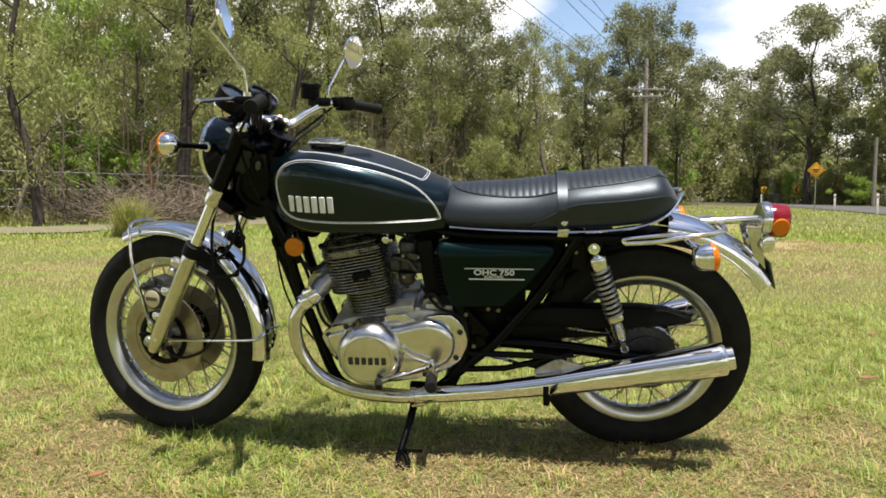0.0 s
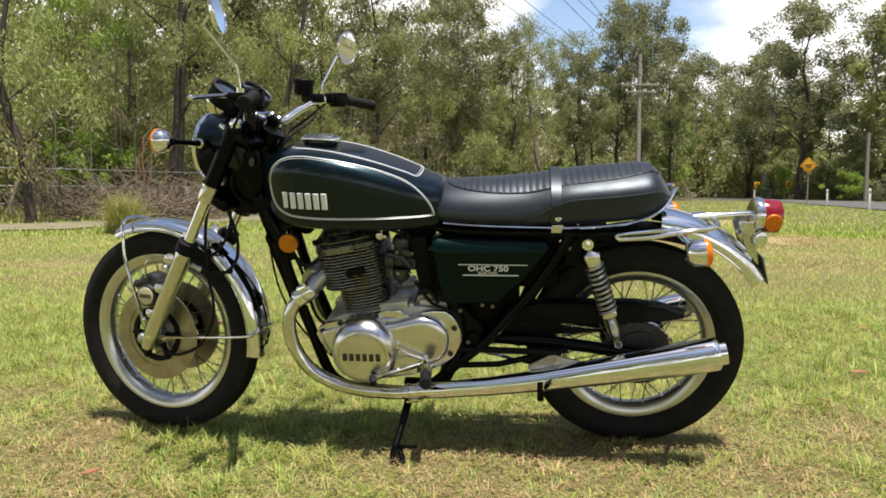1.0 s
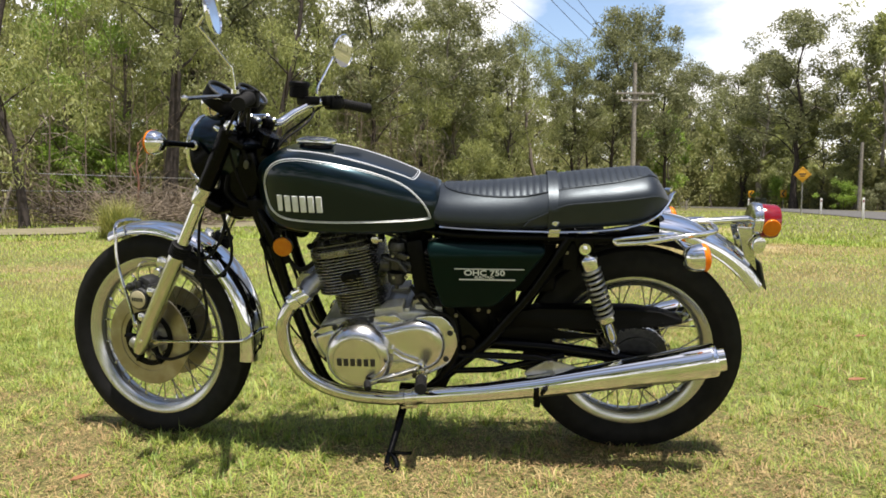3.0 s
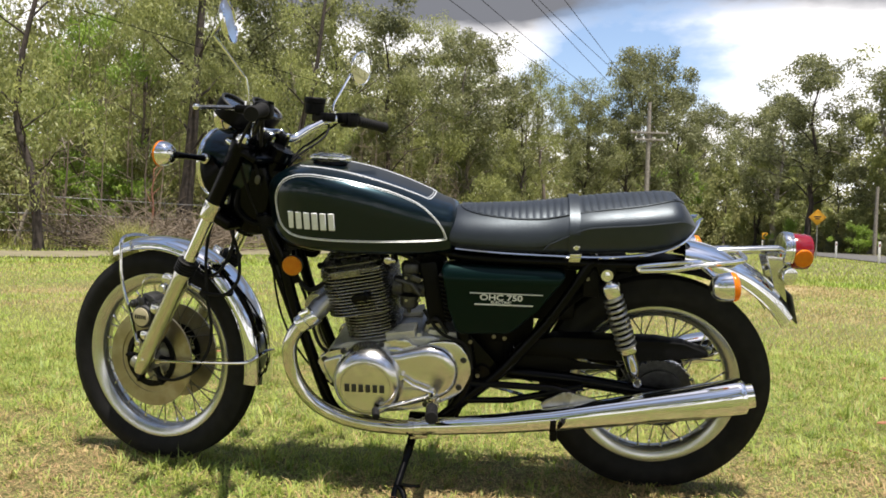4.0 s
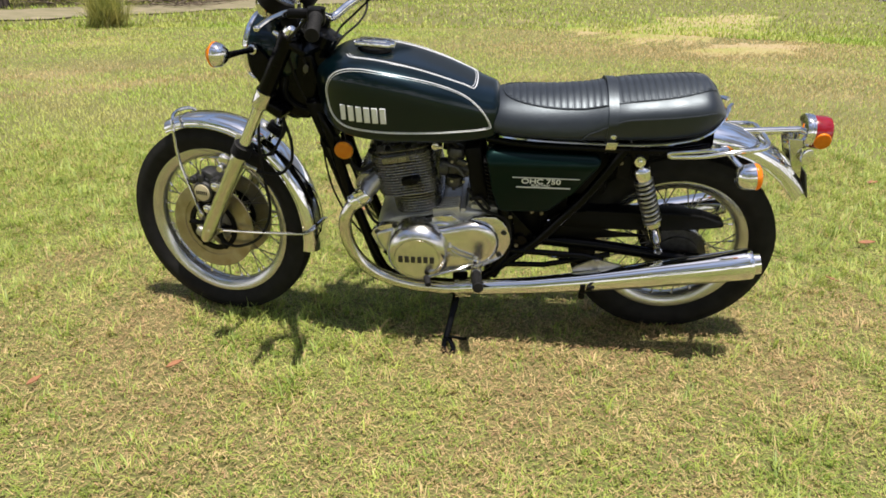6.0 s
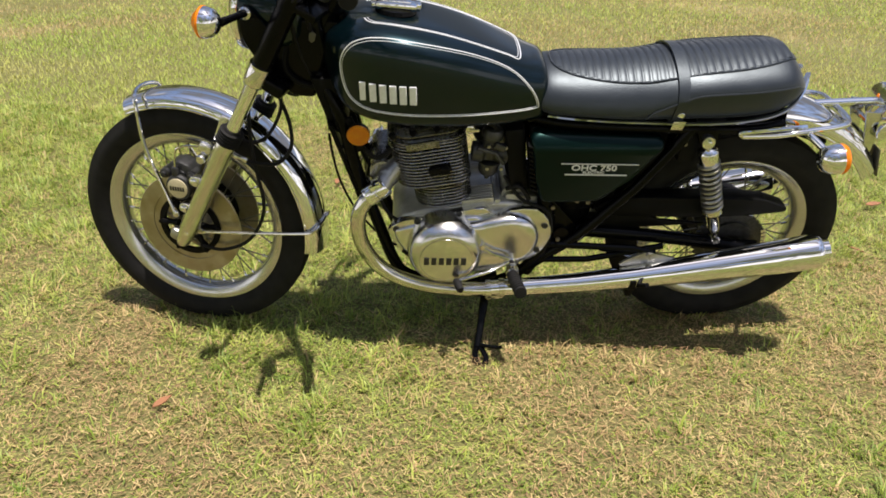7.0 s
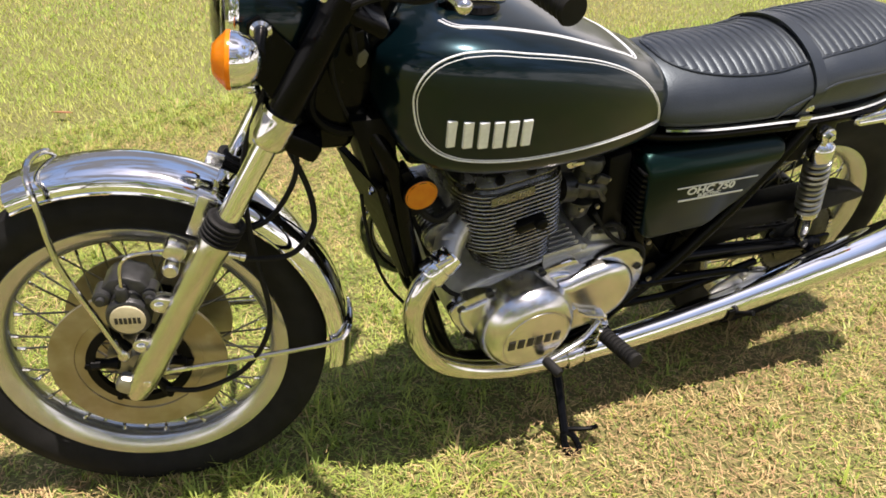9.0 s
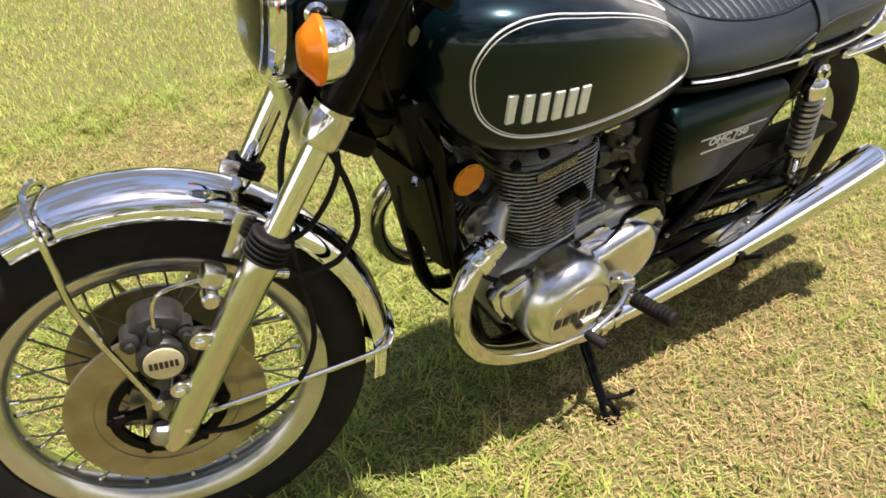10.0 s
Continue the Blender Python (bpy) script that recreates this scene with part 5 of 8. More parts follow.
for side in (-1, 1):
    bm = BM()
    block(bm, on_fork(0.785, 0.045 * side, 0.025), (0.036, 0.028, 0.055), 0.009, (0, RAKE, 0))
    clamp = part("bar_clamp", bm, BLACK, bike, "", FRONT)
    for off in (0.012, 0.038):
        bm = one(lathe, [(0.0, 0.0), (0.0075, 0.0), (0.0075, 0.007), (0.005, 0.009), (0.0, 0.009)], on_fork(0.812, 0.045 * side, off), FORK, 8)
        part("clamp_bolt", bm, CHROME, clamp, "", FRONT)
    bm = one(tube, [(0.330, 0.116 * side, 0.676), (0.345, 0.116 * side, 0.668), (0.368, 0.116 * side, 0.655), (0.378, 0.116 * side, 0.649)], [0.006, 0.010, 0.012, 0.009], 14)
    part("pinch_bolt", bm, CHROME, bike, "chrome pinch bolt of the top yoke", FRONT)

# headlamp
HL = (0.268, 0, 0.606)
bm = one(lathe, [(0.0, 0.118), (0.035, 0.114), (0.066, 0.098), (0.088, 0.068), (0.098, 0.030), (0.101, -0.020), (0.101, -0.036), (0.094, -0.036)], HL, (1, 0, -0.06), 48)
headlamp = part("headlamp", bm, PAINT, bike, "round headlamp with a dark green bucket and chrome rim", FRONT)
bm = one(lathe, [(0.098, -0.034), (0.104, -0.036), (0.1055, -0.042), (0.104, -0.049), (0.098, -0.054), (0.092, -0.052), (0.094, -0.04)], HL, (1, 0, -0.06), 48, True)
part("headlamp_rim", bm, CHROME, headlamp, "chrome rim", FRONT)
bm = one(lathe, [(0.096, -0.052), (0.090, -0.060), (0.070, -0.071), (0.040, -0.079), (0.0, -0.082), (0.0, -0.076), (0.040, -0.073), (0.069, -0.065), (0.088, -0.054)], HL, (1, 0, -0.06), 48)
lens = part("headlamp_glass", bm, GLASS, headlamp, "fluted clear glass", FRONT)
lens.visible_shadow = False
bm = one(lathe, [(0.092, -0.050), (0.075, -0.010), (0.05, 0.02), (0.02, 0.035), (0.0, 0.036)], HL, (1, 0, -0.06), 40)
part("reflector_bowl", bm, MIRROR, headlamp, "silvered reflector", FRONT)
bm = BM()
block(bm, (0.236, 0, 0.501), (0.022, 0.05, 0.014), 0.004)
part("rim_clip", bm, CHROME, headlamp, "", FRONT)

# instruments, facing the rider
for side in (-1, 1):
    axis = Vector((0.62, 0, 0.78))
    c = Vector((0.312, 0.074 * side, 0.742))
    bm = one(lathe, [(0.0, -0.040), (0.026, -0.038), (0.042, -0.022), (0.049, 0.004), (0.051, 0.030), (0.050, 0.040), (0.046, 0.041), (0.045, 0.034)], c, axis, 36)
    clock = part("gauge", bm, SATIN_BLACK, bike, "round black instrument, its black dial greyed for sky reflected in the glass", FRONT)
    part("dial", one(lathe, [(0.0, 0.030), (0.0455, 0.030), (0.0455, 0.027), (0.0, 0.027)], c, axis, 36), DIAL, clock, "", FRONT)
    part("gauge_glass", one(lathe, [(0.0, 0.038), (0.0455, 0.038), (0.0455, 0.036), (0.0, 0.036)], c, axis, 36), GLASS, clock, "", FRONT).visible_shadow = False
    part("gauge_rim", one(lathe, [(0.045, 0.039), (0.050, 0.039), (0.0515, 0.043), (0.049, 0.046), (0.045, 0.044)], c, axis, 36, True), DARK_CAST, clock, "", FRONT)
    part("gauge_cup", one(lathe, [(0.0, -0.0425), (0.027, -0.0405), (0.0435, -0.0235), (0.0475, -0.012), (0.0485, -0.006), (0.0475, -0.006)], c, axis, 36), CHROME_OLD, clock, "chrome lower cup", FRONT)
bm = BM()
block(bm, (0.325, 0, 0.715), (0.05, 0.16, 0.02), 0.006, (0, -38, 0))
block(bm, (0.352, 0, 0.765), (0.03, 0.05, 0.035), 0.006, (0, -38, 0))
for k in range(3):
    lathe(bm, [(0.0, 0.0), (0.008, 0.0), (0.008, 0.008), (0.0, 0.009)], (0.338 + 0.011 * k, -0.012 + 0.012 * k, 0.782 - 0.008 * k), (0.62, 0, 0.78), 12)
block(bm, (0.345, 0.0, 0.690), (0.060, 0.110, 0.040), 0.012, (0, -20, 0))
part("instrument_bracket", bm, SATIN_BLACK, bike, "", FRONT)

# handlebar, levers, mirrors
half = [(0.392, 0.0, 0.752), (0.393, 0.05, 0.752), (0.410, 0.098, 0.738), (0.446, 0.150, 0.760), (0.490, 0.202, 0.789), (0.538, 0.265, 0.790), (0.585, 0.385, 0.775)]
half = [(x, y, z - 0.038 if i > 2 else z - 0.05) for i, (x, y, z) in enumerate(half)]
bar = catmull([(x, -y, z) for x, y, z in half[:0:-1]] + half, 16)
handlebar = part("handlebar", one(tube, bar, 0.0125, 28), CHROME, bike, "chrome handlebar", FRONT)
for side in (-1, 1):
    S = FRONT @ Matrix.Diagonal((1, side, 1, 1))
    bm = BM()
    prof, d = [(0.0125, 0.0), (0.019, 0.001)], Vector((0.047, 0.118, -0.016))
    for i in range(12):
        prof += [(0.0165, 0.010 + 0.0095 * i), (0.0150, 0.0135 + 0.0095 * i)]
    prof += [(0.0185, 0.126), (0.0165, 0.130), (0.0, 0.130)]
    lathe(bm, prof, (0.538, 0.265, 0.752), d, 20)
    part("grip", bm, RUBBER, handlebar, "ribbed black rubber grip", S)
    bm = BM()
    block(bm, (0.527, 0.240, 0.752), (0.045, 0.048, 0.046), 0.010, (0, 0, -22))
    block(bm, (0.512, 0.218, 0.756), (0.040, 0.028, 0.034), 0.008, (0, 0, -22))
    for k in range(3):
        lathe(bm, [(0.0, 0.0), (0.0055, 0.0), (0.0055, 0.006), (0.0, 0.007)], (0.540 + 0.005 * k, 0.226 + 0.012 * k, 0.768), (0.3, -0.1, 1), 10)
    part("switch_housing", bm, SATIN_BLACK, handlebar, "", S)
    bm = BM()
    block(bm, (0.480, 0.230, 0.754), (0.075, 0.038, 0.022), 0.008, (0, 0, -22))
    part("lever_perch", bm, SATIN_BLACK, handlebar, "", S)
    bm = BM()
    reach = catmull([(0.452, 0.225, 0.757), (0.443, 0.260, 0.756), (0.444, 0.330, 0.753), (0.458, 0.405, 0.749), (0.462, 0.420, 0.748)], 5)
    tube(bm, reach, [0.0088 - 0.002 * i / len(reach) for i in range(len(reach) - 1)] + [0.0085], 10, flat=0.75)
    ball(bm, (0.463, 0.422, 0.748), (0.009, 0.009, 0.008), 12)
    part("lever", bm, CHROME_OLD, handlebar, "bright alloy lever", S)
    # the two mirrors are set differently
    if side < 0:
        stem = [Vector(p) for p in ((0.466, 0.215, 0.768), (0.464, 0.216, 0.800), (0.461, 0.220, 0.832), (0.455, 0.230, 0.845), (0.430, 0.256, 0.892), (0.406, 0.280, 0.933))]
        c, n = Vector((0.470, 0.308, 0.958)), Vector((0.93, -0.32, 0.14)).normalized()
    else:
        stem = catmull([(0.482, 0.215, 0.770), (0.4815, 0.225, 0.800), (0.489, 0.258, 0.842), (0.497, 0.300, 0.893)], 5)
        c, n = Vector((0.509, 0.351, 0.922)), Vector((0.95, -0.175, -0.12)).normalized()
    bm = one(tube, stem, 0.0034, 10)
    lathe(bm, [(0.0, -0.012), (0.010, -0.012), (0.010, 0.008), (0.0, 0.008)], stem[0], (0, 0, 1), 6)
    mirror_stem = part("mirror", bm, CHROME, bike, "round chrome mirror on a thin stem", S)
    bm = one(lathe, [(0.0, -0.020), (0.020, -0.018), (0.040, -0.011), (0.052, -0.002), (0.0545, 0.004), (0.052, 0.007), (0.050, 0.003)], c, n, 40)
    tube(bm, [tuple(stem[-1]), tuple(c - 0.016 * n)], 0.005, 8)
    part("mirror_shell", bm, CHROME, mirror_stem, "", S)
    part("mirror_face", one(lathe, [(0.0, 0.0050), (0.051, 0.0040), (0.051, 0.0030), (0.0, 0.0035)], c, n, 40), MIRROR, mirror_stem, "mirror glass", S)
bm = BM()
lathe(bm, [(0.0, 0.0), (0.026, 0.0), (0.030, 0.004), (0.030, 0.034), (0.033, 0.036), (0.033, 0.048), (0.028, 0.052), (0.0, 0.052)], (0.432, 0.190, 0.765), (0.05, 0.0, 1), 28)
block(bm, (0.462, 0.195, 0.757), (0.085, 0.040, 0.028), 0.008, (0, 0, -30))
part("brake_reservoir", bm, SATIN_BLACK, bike, "black front brake fluid reservoir", FRONT)


# front mudguard
def guard(bm, r, half_w, a0, a1, drop, m_steps=40, thick=0.0022):
    cross = []
    for j in range(-8, 9):
        f = j / 8
        cross.append((half_w * math.sin(f * math.pi / 2) / 1.0, r - drop * (1 - math.cos(f * math.pi / 2)) ** 1.2))
    cross = [(cross[0][0] * 1.0, cross[0][1] - 0.004)] + cross + [(cross[-1][0], cross[-1][1] - 0.004)]
    inner = [(y * 0.965, rr - thick) for y, rr in cross[::-1]]
    ring = cross + inner
    rings = []
    for i in range(m_steps + 1):
        a = radians(a0 + (a1 - a0) * i / m_steps)
        rings.append([(rr * math.cos(a), y, rr * math.sin(a)) for y, rr in ring])
    loft(bm, rings)
    for side in (0, len(cross) - 1):
        y, rr = cross[side]
        tube(bm, [(rr * math.cos(radians(a0 + (a1 - a0) * i / m_steps)), y, rr * math.sin(radians(a0 + (a1 - a0) * i / m_steps))) for i in range(m_steps + 1)], 0.003, 8)


bm = BM()
guard(bm, 0.374, 0.058, 116, -7, 0.034)
mudguard = part("front_mudguard", bm, CHROME, bike, "chrome front mudguard with wire stays", WHEEL)
for side in (-1, 1):
    bm = BM()
    tube(bm, catmull([(-0.106, 0.0, 0.372), (-0.102, 0.030 * side, 0.370), (-0.092, 0.058 * side, 0.360), (-0.084, 0.070 * side, 0.330), (-0.070, 0.082 * side, 0.235), (-0.020, 0.098 * side, 0.115), (0.004, 0.108 * side, 0.062)], 6), 0.0055, 10)
    ball(bm, (0.004, 0.108 * side, 0.062), (0.010, 0.005, 0.012), 12)
    part("mudguard_stay", bm, CHROME_OLD, mudguard, "", FRONT)
    bm = BM()
    tube(bm, catmull([(0.060, 0.090 * side, 0.006), (0.085, 0.090 * side, 0.009), (0.20, 0.082 * side, 0.018), (0.345, 0.066 * side, 0.030), (0.374, 0.058 * side, 0.038), (0.386, 0.035 * side, 0.050), (0.388, 0.0, 0.055)], 6), 0.0050, 10)
    ball(bm, (0.060, 0.090 * side, 0.006), (0.014, 0.004, 0.009), 12)
    part("mudguard_stay", bm, CHROME_OLD, mudguard, "", FRONT)
for side in (-1, 1):
    bm = BM()
    block(bm, (0.152, 0.074 * side, 0.312), (0.030, 0.010, 0.075), 0.003, (0, 22, 0))
    part("fork_brace", bm, POLISHED, mudguard, "", FRONT)

# caliper on the left leg
bm = BM()
slab(bm, [(-0.018, 0.172), (-0.014, 0.192), (0.000, 0.207), (0.024, 0.212), (0.050, 0.203), (0.063, 0.185), (0.060, 0.166), (0.044, 0.148), (-0.006, 0.148)], -0.092, -0.036, 0.005, 2)
slab(bm, [(-0.004, 0.150), (0.000, 0.176), (0.011, 0.188), (0.036, 0.188), (0.047, 0.176), (0.052, 0.150)], -0.102, -0.088, 0.006)
lathe(bm, [(0.0, 0.0), (0.036, 0.0), (0.036, 0.030), (0.034, 0.036), (0.031, 0.038), (0, 0.038)], (0.024, -0.074, 0.144), (0, -1, 0), 36)
lathe(bm, [(0.0, 0.0), (0.011, 0.0), (0.011, 0.018), (0.008, 0.024), (0.0, 0.024)], (0.019, -0.100, 0.178), (0.05, -0.10, 1), 12)
caliper = part("brake_caliper", bm, CALIPER, bike, "grey cast brake caliper with a cream round cap", FRONT)
part("caliper_cap", one(lathe, [(0.0, 0.0), (0.0275, 0.0), (0.0275, 0.003), (0.025, 0.004), (0.0, 0.004)], (0.024, -0.112, 0.144), (0, -1, 0), 36), CREAM, caliper, "cream round cap", FRONT)
bm = BM()
for i in range(6):
    block(bm, (0.0065 + 0.007 * i, -0.1162, 0.144), (0.0048, 0.0014, 0.012), 0)
part("cap_lettering", bm, SIGN_BLACK, caliper, "dark raised lettering as plain bars", FRONT)
for x, z, r in ((-0.014, 0.178, 0.0100), (0.060, 0.180, 0.0085)):
    bm = BM()
    lathe(bm, [(0.0, -0.03), (r * 1.35, -0.03), (r * 1.35, 0.004), (r, 0.006), (r * 0.7, 0.006), (r * 0.7, 0.014), (0.0, 0.015)], (x, -0.098, z), (0, -1, 0), 14)
    part("caliper_bolt", bm, CALIPER, caliper, "", FRONT)
bm = BM()
block(bm, (0.108, -0.088, 0.262), (0.036, 0.034, 0.032), 0.009, (0, RAKE, 0))
lathe(bm, [(0.0, 0.0), (0.013, 0.0), (0.013, 0.020), (0.010, 0.024), (0.0, 0.024)], (0.100, -0.092, 0.236), (0, -1, 0), 16)
part("pipe_block", bm, POLISHED, caliper, "small alloy brake pipe block", FRONT)
bm = one(tube, catmull([(0.021, -0.104, 0.196), (0.024, -0.104, 0.236), (0.034, -0.103, 0.256), (0.058, -0.101, 0.264), (0.100, -0.098, 0.266)], 6), 0.0030, 8)
part("brake_pipe", bm, CHROME_OLD, caliper, "", FRONT)
bm = one(tube, catmull([(0.170, -0.050, 0.290), (0.215, -0.055, 0.275), (0.262, -0.05, 0.300), (0.300, -0.045, 0.380), (0.285, -0.03, 0.470), (0.290, -0.02, 0.56), (0.36, 0.02, 0.66)], 6), 0.0046, 10)
part("brake_hose", bm, RUBBER, bike, "", FRONT)
bm = one(tube, catmull([(0.24, 0.0, 0.565), (0.248, -0.02, 0.490), (0.288, -0.033, 0.408), (0.315, -0.040, 0.345), (0.325, -0.050, 0.298), (0.318, -0.055, 0.264), (0.285, -0.065, 0.229), (0.222, -0.075, 0.229), (0.175, -0.082, 0.247)], 6), 0.0050, 10)
part("brake_hose", bm, RUBBER, bike, "", FRONT)
bm = one(lathe, [(0.0, 0.0), (0.0085, 0.0), (0.0085, 0.012), (0.0065, 0.013), (0.0065, 0.026), (0.0080, 0.027), (0.0080, 0.036), (0.0, 0.036)], (0.178, -0.082, 0.247), (0.93, 0.13, -0.34), 12)
part("hose_union", bm, CHROME_OLD, bike, "bright brake hose union", FRONT)
bm = one(tube, catmull([(0.055, -0.080, -0.045), (0.12, -0.085, -0.045), (0.20, -0.082, 0.0), (0.245, -0.075, 0.10), (0.225, -0.070, 0.25), (0.22, -0.05, 0.40), (0.275, -0.03, 0.55), (0.31, -0.05, 0.70)], 6), 0.0048, 10)
part("speedometer_cable", bm, RUBBER, bike, "", FRONT)
bm = BM()
tube(bm, catmull([(0.500, -0.225, 0.750), (0.44, -0.19, 0.700), (0.365, -0.11, 0.64), (0.36, -0.05, 0.52), (0.42, -0.03, 0.40), (0.50, -0.03, 0.34)], 6), 0.0042, 8)
part("clutch_cable", bm, RUBBER, bike, "", FRONT)
bm = BM()
tube(bm, catmull([(0.505, 0.225, 0.750), (0.45, 0.17, 0.69), (0.42, 0.10, 0.64), (0.42, 0.03, 0.54), (0.50, 0.0, 0.48)], 6), 0.0036, 8)
part("throttle_cable", bm, RUBBER, bike, "", FRONT)
bm = BM()
tube(bm, catmull([(0.300, -0.02, 0.64), (0.33, -0.05, 0.56), (0.325, -0.06, 0.48), (0.38, -0.04, 0.44), (0.45, -0.03, 0.48)], 6), 0.008, 8)
tube(bm, catmull([(0.31, 0.03, 0.63), (0.34, 0.0, 0.55), (0.36, -0.02, 0.50), (0.43, -0.02, 0.52)], 6), 0.007, 8)
part("wiring_loom", bm, SATIN_BLACK, bike, "", FRONT)


bm = BM()
for y in (-0.028, 0.028):
    slab(bm, [(-1.215, 0.945), (-1.06, 0.930), (-1.05, 0.800), (-1.120, 0.735), (-1.165, 0.790), (-1.205, 0.860)], y - 0.003, y + 0.003, 0.002)
part("headstock_gusset", bm, BLACK, bike, "black frame gusset behind the steering head")
for i, dy in enumerate((-0.030, 0.0, 0.035)):
    bm = one(tube, catmull([(0.330, dy, 0.690), (0.372, dy * 1.4 - 0.02, 0.640 + 0.012 * i), (0.392, dy - 0.015, 0.560), (0.402, dy * 0.6, 0.480), (0.430, dy * 0.4, 0.420 + 0.02 * i)], 6), 0.0052, 8)
    part("cable", bm, RUBBER, bike, "", FRONT)
for i, y in enumerate((-0.19, -0.165)):
    bm = one(tube, catmull([(0.515, -0.225, 0.742), (0.470, y, 0.700 - 0.02 * i), (0.400, -0.09 + 0.03 * i, 0.690 - 0.03 * i), (0.345, -0.045, 0.650), (0.330, -0.02, 0.60)], 6), 0.0048, 8)
    part("cable", bm, RUBBER, bike, "", FRONT)
bm = one(tube, catmull([(0.470, 0.215, 0.755), (0.495, 0.16, 0.712), (0.495, 0.10, 0.680), (0.460, 0.05, 0.640), (0.420, 0.02, 0.580)], 6), 0.0034, 8)
part("cable", bm, RUBBER, bike, "", FRONT)
for side in (-1, 1):
    bm = BM()
    lathe(bm, [(0.0, 0.0), (0.019, 0.0), (0.020, 0.006), (0.017, 0.020), (0.010, 0.026), (0.0, 0.027)], on_fork(0.768, 0.108 * side), FORK, 20)
    part("fork_cap", bm, CHROME, bike, "chrome fork top cap", FRONT)


# fuel tank: sections of (x, half width, bottom, top)
TANK = [(-1.125, 0.035, 0.850, 0.905), (-1.112, 0.066, 0.815, 0.925), (-1.085, 0.102, 0.775, 0.945), (-1.045, 0.129, 0.752, 0.962), (-0.99, 0.147, 0.742, 0.968), (-0.92, 0.155, 0.737, 0.962),
        (-0.84, 0.152, 0.734, 0.947), (-0.76, 0.142, 0.732, 0.924), (-0.69, 0.128, 0.732, 0.899), (-0.63, 0.112, 0.735, 0.874), (-0.595, 0.099, 0.738, 0.862), (-0.580, 0.082, 0.750, 0.845)]


def section(table, x):
    for a, b in zip(table, table[1:]):
        if x <= b[0]:
            t = max(0.0, min(1.0, (x - a[0]) / (b[0] - a[0])))
            return [p + (q - p) * t for p, q in zip(a[1:], b[1:])]
    return list(table[-1][1:])


def refine(table, n=4):
    """The table with smooth rows between its rows."""
    pts = [tuple(r) for r in table]
    out = []
    for i in range(len(pts) - 1):
        a, b, c, d = pts[max(i - 1, 0)], pts[i], pts[i + 1], pts[min(i + 2, len(pts) - 1)]
        for j in range(n):
            t = j / n
            out.append(tuple(0.5 * (2 * q + (r - p) * t + (2 * p - 5 * q + 4 * r - s) * t * t + (3 * q - p - 3 * r + s) * t ** 3) for p, q, r, s in zip(a, b, c, d)))
    return out + [pts[-1]]


TANK = [(x, w * 1.11, a - 0.010 * min(1.0, (x + 1.13) / 0.06), b - 0.010) for x, w, a, b in refine(TANK)]


def tank_n(x):
    return 4.3 - 1.4 * max(0.0, min(1.0, (x + 0.93) / 0.33))


def oval(w, z0, z1, n_top=2.05, n_low=7.0, belly=0.40, k=64):
    """A closed section with soft shoulders and squarer lower edges; the widest place is at belly of its height."""
    zc = z0 + (z1 - z0) * belly
    ring = []
    for i in range(k):
        a = 2 * math.pi * i / k
        c, s = math.cos(a), math.sin(a)
        n, h = (n_top, z1 - zc) if s >= 0 else (n_low, zc - z0)
        ring.append((math.copysign(abs(c) ** (2 / n), c) * w, zc + math.copysign(abs(s) ** (2 / n), s) * h))
    return ring


bm = BM()
loft(bm, [[(x, y, z) for y, z in oval(w, z0, z1, tank_n(x))] for x, w, z0, z1 in TANK])
tank = part("fuel_tank", bm, PAINT, bike, "glossy dark green fuel tank with silver double lines")


def tank_y(x, z):
    w, z0, z1 = section(TANK, x)
    zc = z0 + (z1 - z0) * 0.40
    n, h = (tank_n(x), z1 - zc) if z >= zc else (7.0, zc - z0)
    return w * max(0.0, 1 - min(1.0, abs(z - zc) / h) ** n) ** (1 / n)


def tank_z(x, y):
    w, z0, z1 = section(TANK, x)
    zc = z0 + (z1 - z0) * 0.40
    n = tank_n(x)
    return zc + (z1 - zc) * max(0.0, 1 - min(1.0, abs(y) / w) ** n) ** (1 / n)


SIDE = [(-1.080, 0.866), (-1.0765, 0.888), (-1.067, 0.908), (-1.052, 0.924), (-1.030, 0.935), (-1.000, 0.941), (-0.949, 0.940), (-0.853, 0.924), (-0.758, 0.898), (-0.680, 0.864), (-0.632, 0.822), (-0.608, 0.778),
        (-0.622, 0.767), (-0.731, 0.766), (-0.895, 0.768), (-0.990, 0.772), (-1.025, 0.777), (-1.049, 0.788), (-1.066, 0.806), (-1.076, 0.834)]
TOP = [(-1.025, 0.055), (-1.000, 0.084), (-0.90, 0.092), (-0.78, 0.088), (-0.69, 0.078), (-0.655, 0.062)]


def stripes():
    for side in (-1, 1):
        flat = catmull([(x, 0, z) for x, z in SIDE], 6, True)
        cx, cz = -0.85, 0.845
        for shrink, r in ((1.0, 0.0016), (0.972, 0.0008)):
            pts = []
            for p in flat:
                x, z = cx + (p.x - cx) * (1 - (1 - shrink) * 0.65), cz + (p.z - cz) * (1 - (1 - shrink) * 1.6)
                pts.append((x, side * (tank_y(x, z) + 0.0002), z))
            part("pinstripe", one(tube, pts, r, 6, True), SILVER, tank, "thin silver line")
    near = [(x, -y) for x, y in TOP] + [(x, y) for x, y in TOP[::-1]]
    ring = catmull([(x, y, 0) for x, y in near], 8)
    for shrink, r in ((1.0, 0.0016), (0.945, 0.0008)):
        pts = [(-0.83 + (p.x + 0.83) * (1 - (1 - shrink) * 0.6), p.y * shrink, 0) for p in ring]
        part("pinstripe", one(tube, [(x, y, tank_z(x, y) + 0.0002) for x, y, _ in pts], r, 6), SILVER, tank, "thin silver line")


